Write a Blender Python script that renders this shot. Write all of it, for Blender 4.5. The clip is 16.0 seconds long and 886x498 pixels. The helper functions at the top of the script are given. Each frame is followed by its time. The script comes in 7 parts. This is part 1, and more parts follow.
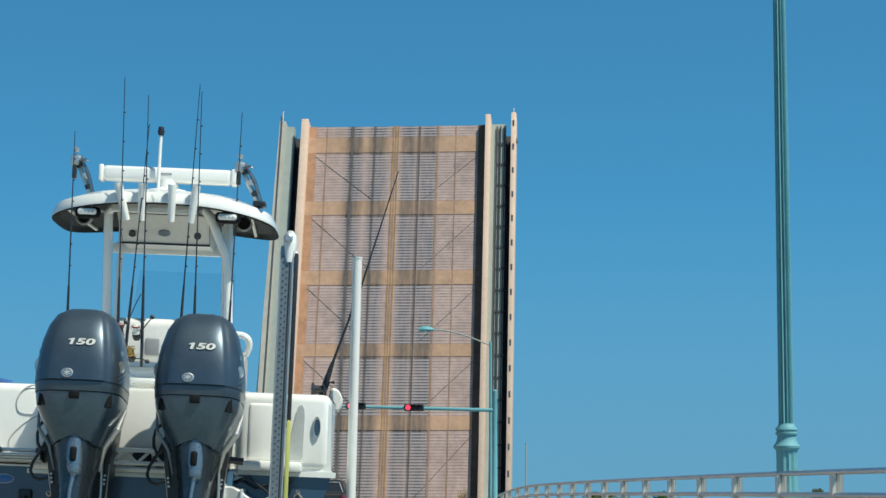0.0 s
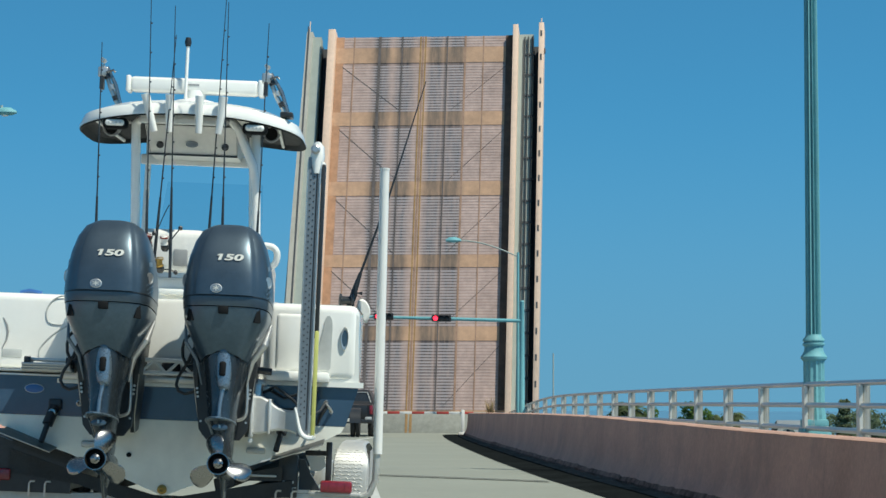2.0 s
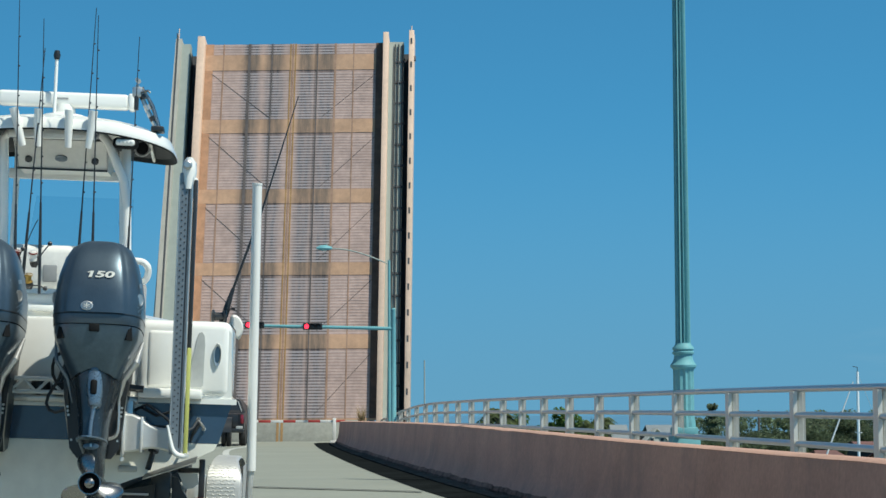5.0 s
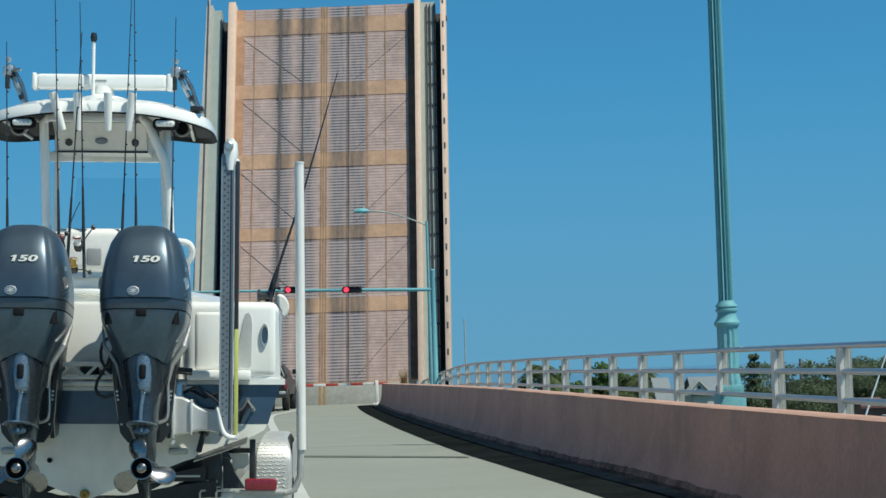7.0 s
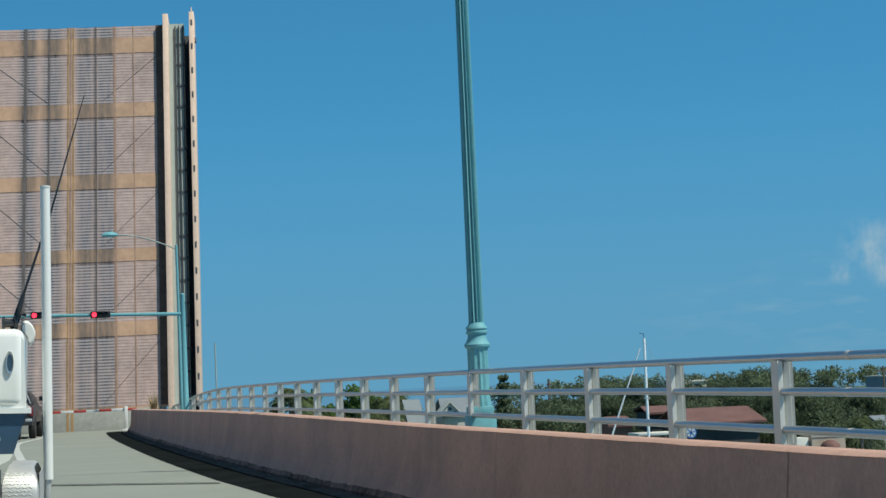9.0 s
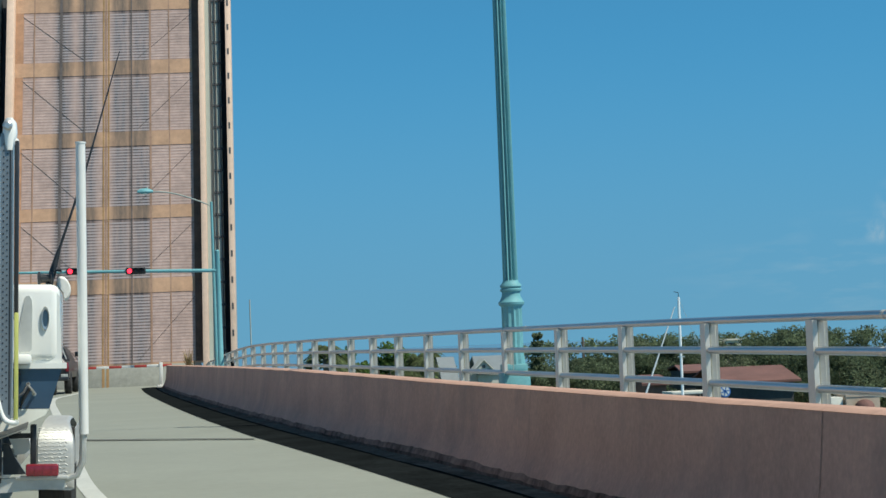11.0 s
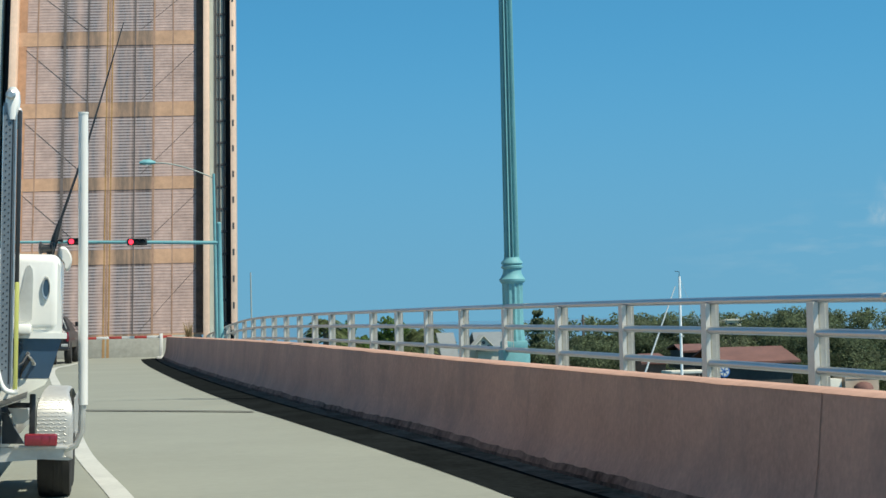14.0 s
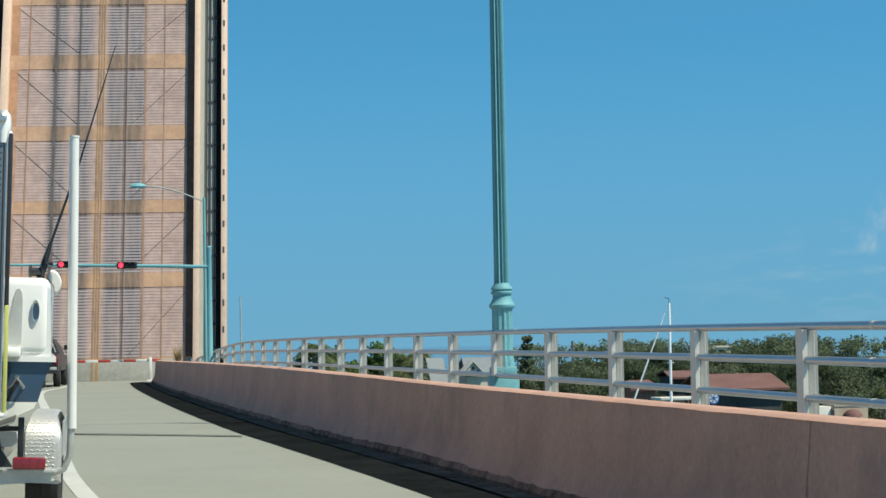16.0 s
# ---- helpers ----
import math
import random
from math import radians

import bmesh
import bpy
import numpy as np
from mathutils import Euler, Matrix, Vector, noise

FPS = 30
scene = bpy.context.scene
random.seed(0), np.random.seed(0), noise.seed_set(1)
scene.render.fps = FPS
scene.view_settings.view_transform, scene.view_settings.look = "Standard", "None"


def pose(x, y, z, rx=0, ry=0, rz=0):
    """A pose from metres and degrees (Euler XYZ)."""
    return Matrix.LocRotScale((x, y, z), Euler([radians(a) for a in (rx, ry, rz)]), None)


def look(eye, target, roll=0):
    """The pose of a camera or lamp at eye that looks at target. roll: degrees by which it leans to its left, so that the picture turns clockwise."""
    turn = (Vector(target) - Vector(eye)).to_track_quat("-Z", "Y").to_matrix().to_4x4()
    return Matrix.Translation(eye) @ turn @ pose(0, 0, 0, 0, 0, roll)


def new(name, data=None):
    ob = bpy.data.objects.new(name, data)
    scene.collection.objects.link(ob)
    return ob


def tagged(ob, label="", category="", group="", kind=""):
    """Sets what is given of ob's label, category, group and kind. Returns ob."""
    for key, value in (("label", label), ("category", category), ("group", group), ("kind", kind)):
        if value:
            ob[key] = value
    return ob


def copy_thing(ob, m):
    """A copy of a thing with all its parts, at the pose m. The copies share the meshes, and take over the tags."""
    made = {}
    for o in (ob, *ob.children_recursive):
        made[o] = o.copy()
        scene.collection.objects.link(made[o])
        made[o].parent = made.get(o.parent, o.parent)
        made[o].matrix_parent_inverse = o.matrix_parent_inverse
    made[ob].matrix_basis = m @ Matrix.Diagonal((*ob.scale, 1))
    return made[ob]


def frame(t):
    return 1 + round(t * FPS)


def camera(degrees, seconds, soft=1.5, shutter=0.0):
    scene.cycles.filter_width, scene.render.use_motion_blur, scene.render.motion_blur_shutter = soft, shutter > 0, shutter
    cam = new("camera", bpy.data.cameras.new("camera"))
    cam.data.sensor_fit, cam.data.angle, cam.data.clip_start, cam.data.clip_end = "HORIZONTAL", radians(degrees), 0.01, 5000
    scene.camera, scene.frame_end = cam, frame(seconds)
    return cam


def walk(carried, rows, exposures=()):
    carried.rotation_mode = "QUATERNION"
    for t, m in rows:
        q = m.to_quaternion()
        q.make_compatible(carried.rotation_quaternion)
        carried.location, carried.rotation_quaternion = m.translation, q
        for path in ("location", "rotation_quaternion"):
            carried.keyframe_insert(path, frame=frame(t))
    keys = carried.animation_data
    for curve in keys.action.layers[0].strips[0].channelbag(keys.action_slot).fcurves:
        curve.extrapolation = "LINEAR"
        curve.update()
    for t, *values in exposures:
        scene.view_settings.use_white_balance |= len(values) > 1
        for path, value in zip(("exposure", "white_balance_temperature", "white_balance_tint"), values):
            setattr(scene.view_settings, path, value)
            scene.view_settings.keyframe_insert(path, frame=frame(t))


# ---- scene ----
PATH = [  # seconds, eye, yaw to the left, pitch, roll
    (0.0, 0.064, -0.053, 1.059, -1.423, 6.960, 0.188),
    (0.1, 0.064, -0.053, 1.059, -1.423, 6.940, 0.188),
    (0.2, 0.064, -0.053, 1.059, -1.773, 5.910, 0.188),
    (0.3, 0.064, -0.053, 1.059, -1.923, 5.810, 0.188),
    (0.4, 0.064, -0.053, 1.059, -2.023, 5.360, 0.188),
    (0.5, 0.063, -0.048, 1.063, -1.932, 4.526, 0.180),
    (1.0, 0.061, -0.051, 1.058, -1.650, 3.553, 0.191),
    (1.5, 0.062, -0.055, 1.059, -1.220, 3.949, 0.201),
    (2.0, 0.064, -0.056, 1.060, -0.652, 4.434, 0.258),
    (2.5, 0.063, -0.059, 1.060, -0.424, 4.706, 0.396),
    (3.0, 0.065, -0.062, 1.056, -0.349, 4.662, 0.329),
    (3.5, 0.066, -0.058, 1.058, 0.000, 4.724, 0.583),
    (4.0, 0.070, -0.053, 1.059, -1.465, 5.139, 0.806),
    (4.1, 0.070, -0.053, 1.059, -2.295, 6.019, 0.806),
    (4.2, 0.070, -0.053, 1.059, -3.355, 5.329, 0.806),
    (6.3, -0.004, -0.010, 1.242, -3.935, 4.350, -1.239),
    (6.5, -0.004, -0.007, 1.237, -3.574, 4.271, -1.444),
    (7.0, -0.000, -0.000, 1.230, -3.275, 3.411, -1.815),
    (7.1, -0.000, -0.000, 1.230, -4.325, 3.361, -1.865),
    (7.2, -0.000, -0.000, 1.230, -5.225, 3.491, -1.915),
    (7.3, -0.000, -0.000, 1.230, -6.875, 3.611, -2.015),
    (7.4, -0.004, 0.016, 1.232, -8.295, 3.787, -2.082),
    (7.5, -0.004, 0.016, 1.232, -9.275, 3.847, -2.142),
    (8.0, -0.004, 0.026, 1.233, -11.322, 4.217, -2.409),
    (8.5, 0.003, 0.030, 1.237, -11.463, 4.512, -2.525),
    (9.0, 0.001, 0.033, 1.239, -10.355, 3.790, -2.554),
    (9.5, -0.001, 0.034, 1.238, -9.757, 3.177, -2.531),
    (10.0, -0.001, 0.034, 1.236, -9.688, 3.007, -2.468),
    (10.2, 0.002, 0.033, 1.235, -9.462, 2.827, -2.456),
    (12.5, 0.003, 0.052, 1.240, -9.324, 2.435, -2.050),
    (13.0, 0.000, 0.051, 1.238, -9.274, 1.934, -1.845),
    (13.5, 0.004, 0.051, 1.239, -9.291, 1.742, -1.614),
    (14.0, 0.003, 0.050, 1.240, -9.264, 1.949, -1.380),
    (14.5, 0.004, 0.046, 1.238, -9.473, 2.209, -1.238),
    (15.0, 0.000, 0.044, 1.240, -9.578, 2.640, -1.065),
    (15.5, -0.002, 0.042, 1.240, -9.461, 2.543, -1.058),
    (16.0, 0.002, 0.037, 1.242, -9.560, 2.656, -1.055),
]


def eye_pose(x, y, z, yaw, pitch, roll):
    a, b = radians(yaw), radians(pitch)
    ahead = Vector((-math.sin(a) * math.cos(b), math.cos(a) * math.cos(b), math.sin(b)))
    return look((x, y, z), Vector((x, y, z)) + ahead * 10, roll)


cam = camera(24.7, 16.0, soft=1.5, shutter=0.0)
walk(cam, [(t, eye_pose(*row)) for t, *row in PATH],
     exposures=[(0.0, 0.0, 6620, 10), (4.2, 0.0, 6580, 10), (6.3, -0.05, 6500, 10), (8.5, -0.1, 6500, 10), (10.2, -0.08, 6530, 10), (12.3, 0.14, 6900, 12), (16.0, 0.18, 6920, 12)])

# ---- sky and sun ----
SUN_TO = Vector((1.2, -0.88, 2.25)).normalized()
sun = new("sun", bpy.data.lights.new("sun", "SUN"))
sun.data.energy, sun.data.angle, sun.data.color = 5.0, radians(0.53), (0.97, 0.965, 0.85)
sun.matrix_world = look(SUN_TO * 50, (0, 0, 0))

world = bpy.data.worlds.new("sky")
scene.world = world
world.use_nodes = True
wn, wl = world.node_tree.nodes, world.node_tree.links
sky = wn.new("ShaderNodeTexSky")
sky.sky_type, sky.sun_disc = "NISHITA", False
sky.sun_elevation = math.asin(SUN_TO.z)
sky.sun_rotation = math.atan2(SUN_TO.x, SUN_TO.y)
sky.altitude, sky.air_density, sky.dust_density, sky.ozone_density = 0, 1.0, 0.0, 3.0
wn["Background"].inputs["Strength"].default_value = 0.125
# clear dry air: the pale band near the horizon is thin, and a few faint clouds stand low over the land
where = wn.new("ShaderNodeTexCoord")
lift = wn.new("ShaderNodeVectorMath")
lift.operation = "MULTIPLY_ADD"
lift.inputs[1].default_value, lift.inputs[2].default_value = (1, 1, 1.0), (0, 0, 0.17)
wl.new(where.outputs["Generated"], lift.inputs[0])
wl.new(lift.outputs[0], sky.inputs["Vector"])
tint = wn.new("ShaderNodeMix")
tint.data_type, tint.blend_type = "RGBA", "MULTIPLY"
tint.inputs[0].default_value = 1.0
wl.new(sky.outputs["Color"], tint.inputs[6])
# deep blue low down away from the sun, whiter sky overhead and towards it
rise = wn.new("ShaderNodeSeparateXYZ")
wl.new(where.outputs["Generated"], rise.inputs[0])
above = wn.new("ShaderNodeMapRange")
above.interpolation_type = "SMOOTHSTEP"
above.inputs["From Min"].default_value, above.inputs["From Max"].default_value = 0.30, 0.62
wl.new(rise.outputs["Z"], above.inputs["Value"])
dome = wn.new("ShaderNodeMix")
dome.data_type = "RGBA"
dome.inputs[6].default_value, dome.inputs[7].default_value = (0.325, 0.96, 1.04, 1), (0.68, 0.82, 0.72, 1)
wl.new(above.outputs[0], dome.inputs[0])
wl.new(dome.outputs[2], tint.inputs[7])
stretch = wn.new("ShaderNodeVectorMath")
stretch.operation = "MULTIPLY"
stretch.inputs[1].default_value = (1.5, 1.5, 1.0)
wl.new(where.outputs["Generated"], stretch.inputs[0])
puff = wn.new("ShaderNodeTexNoise")
puff.inputs["Scale"].default_value, puff.inputs["Detail"].default_value, puff.inputs["Roughness"].default_value = 80.0, 6.0, 0.55
wl.new(stretch.outputs[0], puff.inputs["Vector"])
reach = None
for aim, wide in (((0.3662, 0.9295, 0.0457), 0.0085), ((0.3795, 0.9235, 0.0560), 0.0200), ((0.3855, 0.9220, 0.0480), 0.0150)):
    near = wn.new("ShaderNodeVectorMath")
    near.operation = "DISTANCE"
    near.inputs[1].default_value = Vector(aim).normalized()
    wl.new(where.outputs["Generated"], near.inputs[0])
    ease = wn.new("ShaderNodeMapRange")
    ease.interpolation_type = "SMOOTHSTEP"
    ease.inputs["From Min"].default_value, ease.inputs["From Max"].default_value = wide, wide * 0.1
    wl.new(near.outputs["Value"], ease.inputs["Value"])
    if reach is None:
        reach = ease
    else:
        wider = wn.new("ShaderNodeMath")
        wider.operation = "MAXIMUM"
        wl.new(reach.outputs[0], wider.inputs[0])
        wl.new(ease.outputs[0], wider.inputs[1])
        reach = wider
cut = wn.new("ShaderNodeMapRange")
cut.inputs["From Min"].default_value, cut.inputs["From Max"].default_value = 0.36, 0.66
wl.new(puff.outputs["Fac"], cut.inputs["Value"])
cover = wn.new("ShaderNodeMath")
cover.operation = "MULTIPLY"
wl.new(reach.outputs[0], cover.inputs[0])
wl.new(cut.outputs[0], cover.inputs[1])
flat = wn.new("ShaderNodeVectorMath")
flat.operation = "MULTIPLY"
flat.inputs[1].default_value = (1, 1, 4.5)
wl.new(where.outputs["Generated"], flat.inputs[0])
low = wn.new("ShaderNodeVectorMath")
low.operation = "DISTANCE"
low.inputs[1].default_value = (0.395, 0.915, 0.027 * 4.5)
wl.new(flat.outputs[0], low.inputs[0])
haze = wn.new("ShaderNodeMapRange")
haze.inputs["From Min"].default_value, haze.inputs["From Max"].default_value = 0.15, 0.02
haze.inputs["To Max"].default_value = 0.24
wl.new(low.outputs["Value"], haze.inputs["Value"])
drift = wn.new("ShaderNodeTexNoise")
drift.inputs["Scale"].default_value, drift.inputs["Detail"].default_value = 34.0, 5.0
wl.new(flat.outputs[0], drift.inputs["Vector"])
veil = wn.new("ShaderNodeMath")
veil.operation = "MULTIPLY"
wl.new(haze.outputs[0], veil.inputs[0])
wisp = wn.new("ShaderNodeMapRange")
wisp.inputs["From Min"].default_value, wisp.inputs["From Max"].default_value = 0.50, 0.74
wl.new(drift.outputs["Fac"], wisp.inputs["Value"])
wl.new(wisp.outputs[0], veil.inputs[1])
cover_all = wn.new("ShaderNodeMath")
cover_all.operation = "MULTIPLY_ADD"
cover_all.inputs[1].default_value = 0.60
wl.new(cover.outputs[0], cover_all.inputs[0])
wl.new(veil.outputs[0], cover_all.inputs[2])
clouds = wn.new("ShaderNodeMix")
clouds.data_type = "RGBA"
clouds.inputs[7].default_value = (3.6, 4.6, 5.0, 1)
wl.new(cover_all.outputs[0], clouds.inputs[0])
# thin grey-blue haze over the horizon
height = wn.new("ShaderNodeSeparateXYZ")
wl.new(where.outputs["Generated"], height.inputs[0])
depth = wn.new("ShaderNodeMapRange")
depth.interpolation_type = "SMOOTHSTEP"
depth.inputs["From Min"].default_value, depth.inputs["From Max"].default_value = 0.16, -0.02
depth.inputs["To Max"].default_value = 0.75
wl.new(height.outputs["Z"], depth.inputs["Value"])
misty = wn.new("ShaderNodeMix")
misty.data_type = "RGBA"
misty.inputs[7].default_value = (1.08, 2.52, 3.72, 1)
wl.new(depth.outputs[0], misty.inputs[0])
wl.new(tint.outputs[2], misty.inputs[6])
wl.new(misty.outputs[2], clouds.inputs[6])
wl.new(clouds.outputs[2], wn["Background"].inputs["Color"])


# ---- materials ----
def material(name, colour, rough=0.6, metal=0.0, vary=0.12, grain=18.0, stain=1.2, bump=0.15, dark=None, coat=0.0,
             spec=0.5, stretch=(1, 1, 1), depth=0.004, coat_rough=0.06):
    """A surface with fine grain, broad stains and small relief, at real size."""
    m = bpy.data.materials.new(name)
    m.use_nodes = True
    n, l = m.node_tree.nodes, m.node_tree.links
    b = n["Principled BSDF"]
    b.inputs["Roughness"].default_value, b.inputs["Metallic"].default_value = rough, metal
    b.inputs["Coat Weight"].default_value, b.inputs["Specular IOR Level"].default_value = coat, spec
    b.inputs["Coat Roughness"].default_value = coat_rough
    tc, mp = n.new("ShaderNodeTexCoord"), n.new("ShaderNodeMapping")
    mp.inputs["Scale"].default_value = stretch
    l.new(tc.outputs["Object"], mp.inputs["Vector"])
    fine, broad = n.new("ShaderNodeTexNoise"), n.new("ShaderNodeTexNoise")
    for tex, size, detail in ((fine, grain, 6.0), (broad, stain, 4.0)):
        tex.inputs["Scale"].default_value, tex.inputs["Detail"].default_value = size, detail
        tex.inputs["Roughness"].default_value = 0.65
        l.new(mp.outputs["Vector"], tex.inputs["Vector"])
    mixer = n.new("ShaderNodeMath")
    mixer.operation = "ADD"
    l.new(fine.outputs["Fac"], mixer.inputs[0])
    l.new(broad.outputs["Fac"], mixer.inputs[1])
    ramp = n.new("ShaderNodeMapRange")
    ramp.inputs["From Min"].default_value, ramp.inputs["From Max"].default_value = 0.65, 1.35
    l.new(mixer.outputs[0], ramp.inputs["Value"])
    mix = n.new("ShaderNodeMix")
    mix.data_type = "RGBA"
    low = dark or tuple(c * (1 - 2.2 * vary) for c in colour)
    high = tuple(min(1.0, c * (1 + vary)) for c in colour)
    mix.inputs[6].default_value, mix.inputs[7].default_value = (*low, 1), (*high, 1)
    l.new(ramp.outputs["Result"], mix.inputs[0])
    l.new(mix.outputs[2], b.inputs["Base Color"])
    rr = n.new("ShaderNodeMapRange")
    rr.inputs["To Min"].default_value = max(0.02, rough * 0.8)
    rr.inputs["To Max"].default_value = min(1.0, rough * 1.2)
    l.new(fine.outputs["Fac"], rr.inputs["Value"])
    l.new(rr.outputs["Result"], b.inputs["Roughness"])
    if bump:
        bp = n.new("ShaderNodeBump")
        bp.inputs["Strength"].default_value, bp.inputs["Distance"].default_value = bump, depth
        l.new(fine.outputs["Fac"], bp.inputs["Height"])
        l.new(bp.outputs["Normal"], b.inputs["Normal"])
    return m


def weathered(m, amount=0.5, tint=(0.16, 0.12, 0.11), size=(0.9, 0.9, 0.16), patch=1.7):
    """Run marks and dull blotches over a painted surface."""
    n, l = m.node_tree.nodes, m.node_tree.links
    b = n["Principled BSDF"]
    old = b.inputs["Base Color"].links[0].from_socket
    tc, mp = n.new("ShaderNodeTexCoord"), n.new("ShaderNodeMapping")
    mp.inputs["Scale"].default_value = size
    l.new(tc.outputs["Object"], mp.inputs["Vector"])
    run, blot = n.new("ShaderNodeTexNoise"), n.new("ShaderNodeTexNoise")
    run.inputs["Scale"].default_value, run.inputs["Detail"].default_value = 7.0, 5.0
    blot.inputs["Scale"].default_value, blot.inputs["Detail"].default_value, blot.inputs["Roughness"].default_value = patch, 7.0, 0.7
    l.new(mp.outputs[0], run.inputs["Vector"])
    l.new(tc.outputs["Object"], blot.inputs["Vector"])
    a, c, both = n.new("ShaderNodeMapRange"), n.new("ShaderNodeMapRange"), n.new("ShaderNodeMath")
    a.inputs["From Min"].default_value, a.inputs["From Max"].default_value, a.inputs["To Max"].default_value = 0.55, 0.80, amount * 0.5
    c.inputs["From Min"].default_value, c.inputs["From Max"].default_value, c.inputs["To Max"].default_value = 0.50, 0.70, amount * 0.8
    l.new(run.outputs["Fac"], a.inputs["Value"])
    l.new(blot.outputs["Fac"], c.inputs["Value"])
    both.operation = "MAXIMUM"
    l.new(a.outputs[0], both.inputs[0])
    l.new(c.outputs[0], both.inputs[1])
    mix = n.new("ShaderNodeMix")
    mix.data_type = "RGBA"
    mix.inputs[7].default_value = (*tint, 1)
    l.new(both.outputs[0], mix.inputs[0])
    l.new(old, mix.inputs[6])
    l.new(mix.outputs[2], b.inputs["Base Color"])
    return m


def glow(name, colour, strength):
    m = material(name, colour, 0.3, bump=0)
    b = m.node_tree.nodes["Principled BSDF"]
    b.inputs["Emission Color"].default_value = (*colour, 1)
    b.inputs["Emission Strength"].default_value = strength
    return m


M = {
    "road": material("road_concrete", (0.262, 0.275, 0.235), 0.85, vary=0.07, grain=9, stain=0.3, bump=0.2, spec=0.2),
    "barrier": weathered(material("pink_painted_concrete", (0.63, 0.355, 0.278), 0.85, vary=0.12, grain=22, stain=0.8, bump=0.5, spec=0.15), 0.75, (0.34, 0.225, 0.195), (0.5, 0.5, 0.22), 1.15),
    "barrier_cap": material("pink_concrete_cap", (0.52, 0.31, 0.23), 0.8, vary=0.12, grain=9, stain=0.8, bump=0.3),
    # near-black stands in for the barrier's shadow on a dirty gutter
    "gutter_shadow": material("painted_gutter_shadow", (0.0135, 0.0165, 0.0175), 0.95, vary=0.3, grain=14, stain=1.0, bump=0.6, spec=0.0),
    "gutter": material("dirty_gutter", (0.165, 0.145, 0.122), 0.95, vary=0.35, grain=12, stain=1.4, bump=0.6, spec=0.0),
    "paint_white": material("road_paint_white", (0.50, 0.51, 0.47), 0.7, vary=0.1, grain=20, stain=1.5),
    "paint_yellow": material("road_paint_yellow", (0.36, 0.21, 0.085), 0.75, vary=0.2, grain=20, stain=1.5),
    # dark colour of the shadow line painted across the road
    "seam": material("road_shadow_line", (0.09, 0.09, 0.08), 0.9, vary=0.2),
    "barrier_seam": material("barrier_seam", (0.44, 0.25, 0.195), 0.9, vary=0.3, grain=30),
    "aluminium": material("rail_aluminium", (0.47, 0.485, 0.50), 0.32, 0.85, vary=0.06, grain=30, stain=2),
    "post": material("post_aluminium", (0.60, 0.595, 0.54), 0.5, 0.15, vary=0.06, grain=25, stain=2),
    "teal": material("teal_paint", (0.150, 0.385, 0.415), 0.6, vary=0.10, grain=20, stain=1.5, bump=0.1, spec=0.3),
    "leaf_pink": material("leaf_pink_paint", (0.70, 0.50, 0.375), 0.7, vary=0.08, grain=6, stain=0.5),
    "leaf_stringer": material("stringer_rust", (0.36, 0.22, 0.15), 0.8, vary=0.2, grain=4, stain=0.6),
    "leaf_dark": material("stringer_dark", (0.125, 0.105, 0.10), 0.8, vary=0.25, grain=4, stain=0.6),
    "leaf_under": material("leaf_underside", (0.30, 0.25, 0.25), 0.8, vary=0.2, grain=1.0, stain=0.3),
    "walk_grey": material("sidewalk_grey_green", (0.36, 0.40, 0.36), 0.8, vary=0.08, grain=3, stain=0.4),
    "concrete": material("leaf_concrete", (0.30, 0.30, 0.26), 0.9, vary=0.15, grain=5, stain=0.7, bump=0.5),
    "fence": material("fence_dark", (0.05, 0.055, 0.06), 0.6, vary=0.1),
    "water": material("water", (0.11, 0.25, 0.36), 0.35, vary=0.2, grain=0.5, stain=0.02, bump=0.5, depth=0.1),
    "land": material("land_grass", (0.10, 0.13, 0.05), 0.95, vary=0.3, grain=0.4, stain=0.04),
}


# ---- mesh helpers ----
def smooth(bm, angle=35):
    for f in bm.faces:
        f.smooth = True
    for e in bm.edges:
        if len(e.link_faces) == 2 and e.calc_face_angle(0) > radians(angle):
            e.smooth = False


def thing(name, m=None, label="", category="", group="", kind=""):
    ob = tagged(new(name), label, category, group, kind)
    if m is not None:
        ob.matrix_world = m
    return ob


def part(name, bm, mat, parent=None, label="", angle=35, flat=False):
    """Link a bmesh as one mesh object under a thing or a part."""
    bmesh.ops.recalc_face_normals(bm, faces=bm.faces)
    if not flat:
        smooth(bm, angle)
    me = bpy.data.meshes.new(name)
    bm.to_mesh(me)
    bm.free()
    me.materials.append(mat)
    ob = new(name, me)
    if parent is not None:
        ob.parent = parent
    return tagged(ob, label)


def again(ob, name, m, parent=None):
    """Another object on the same mesh."""
    o = new(name, ob.data)
    if parent is not None:
        o.parent = parent
    o.matrix_basis = m
    return o


def box(x0, x1, y0, y1, z0, z1, bevel=0.0, bm=None, seg=2):
    own = bmesh.new()
    v = [own.verts.new((x, y, z)) for z in (z0, z1) for y in (y0, y1) for x in (x0, x1)]
    for q in ((0, 2, 3, 1), (4, 5, 7, 6), (0, 1, 5, 4), (2, 6, 7, 3), (0, 4, 6, 2), (1, 3, 7, 5)):
        own.faces.new([v[i] for i in q])
    if bevel:
        bmesh.ops.bevel(own, geom=own.edges[:], offset=bevel, segments=seg, affect="EDGES", profile=0.5)
    if bm is None:
        return own
    return joined(bm, own)


def joined(bm, other):
    me = bpy.data.meshes.new("tmp")
    other.to_mesh(me)
    other.free()
    bm.from_mesh(me)
    bpy.data.meshes.remove(me)
    return bm


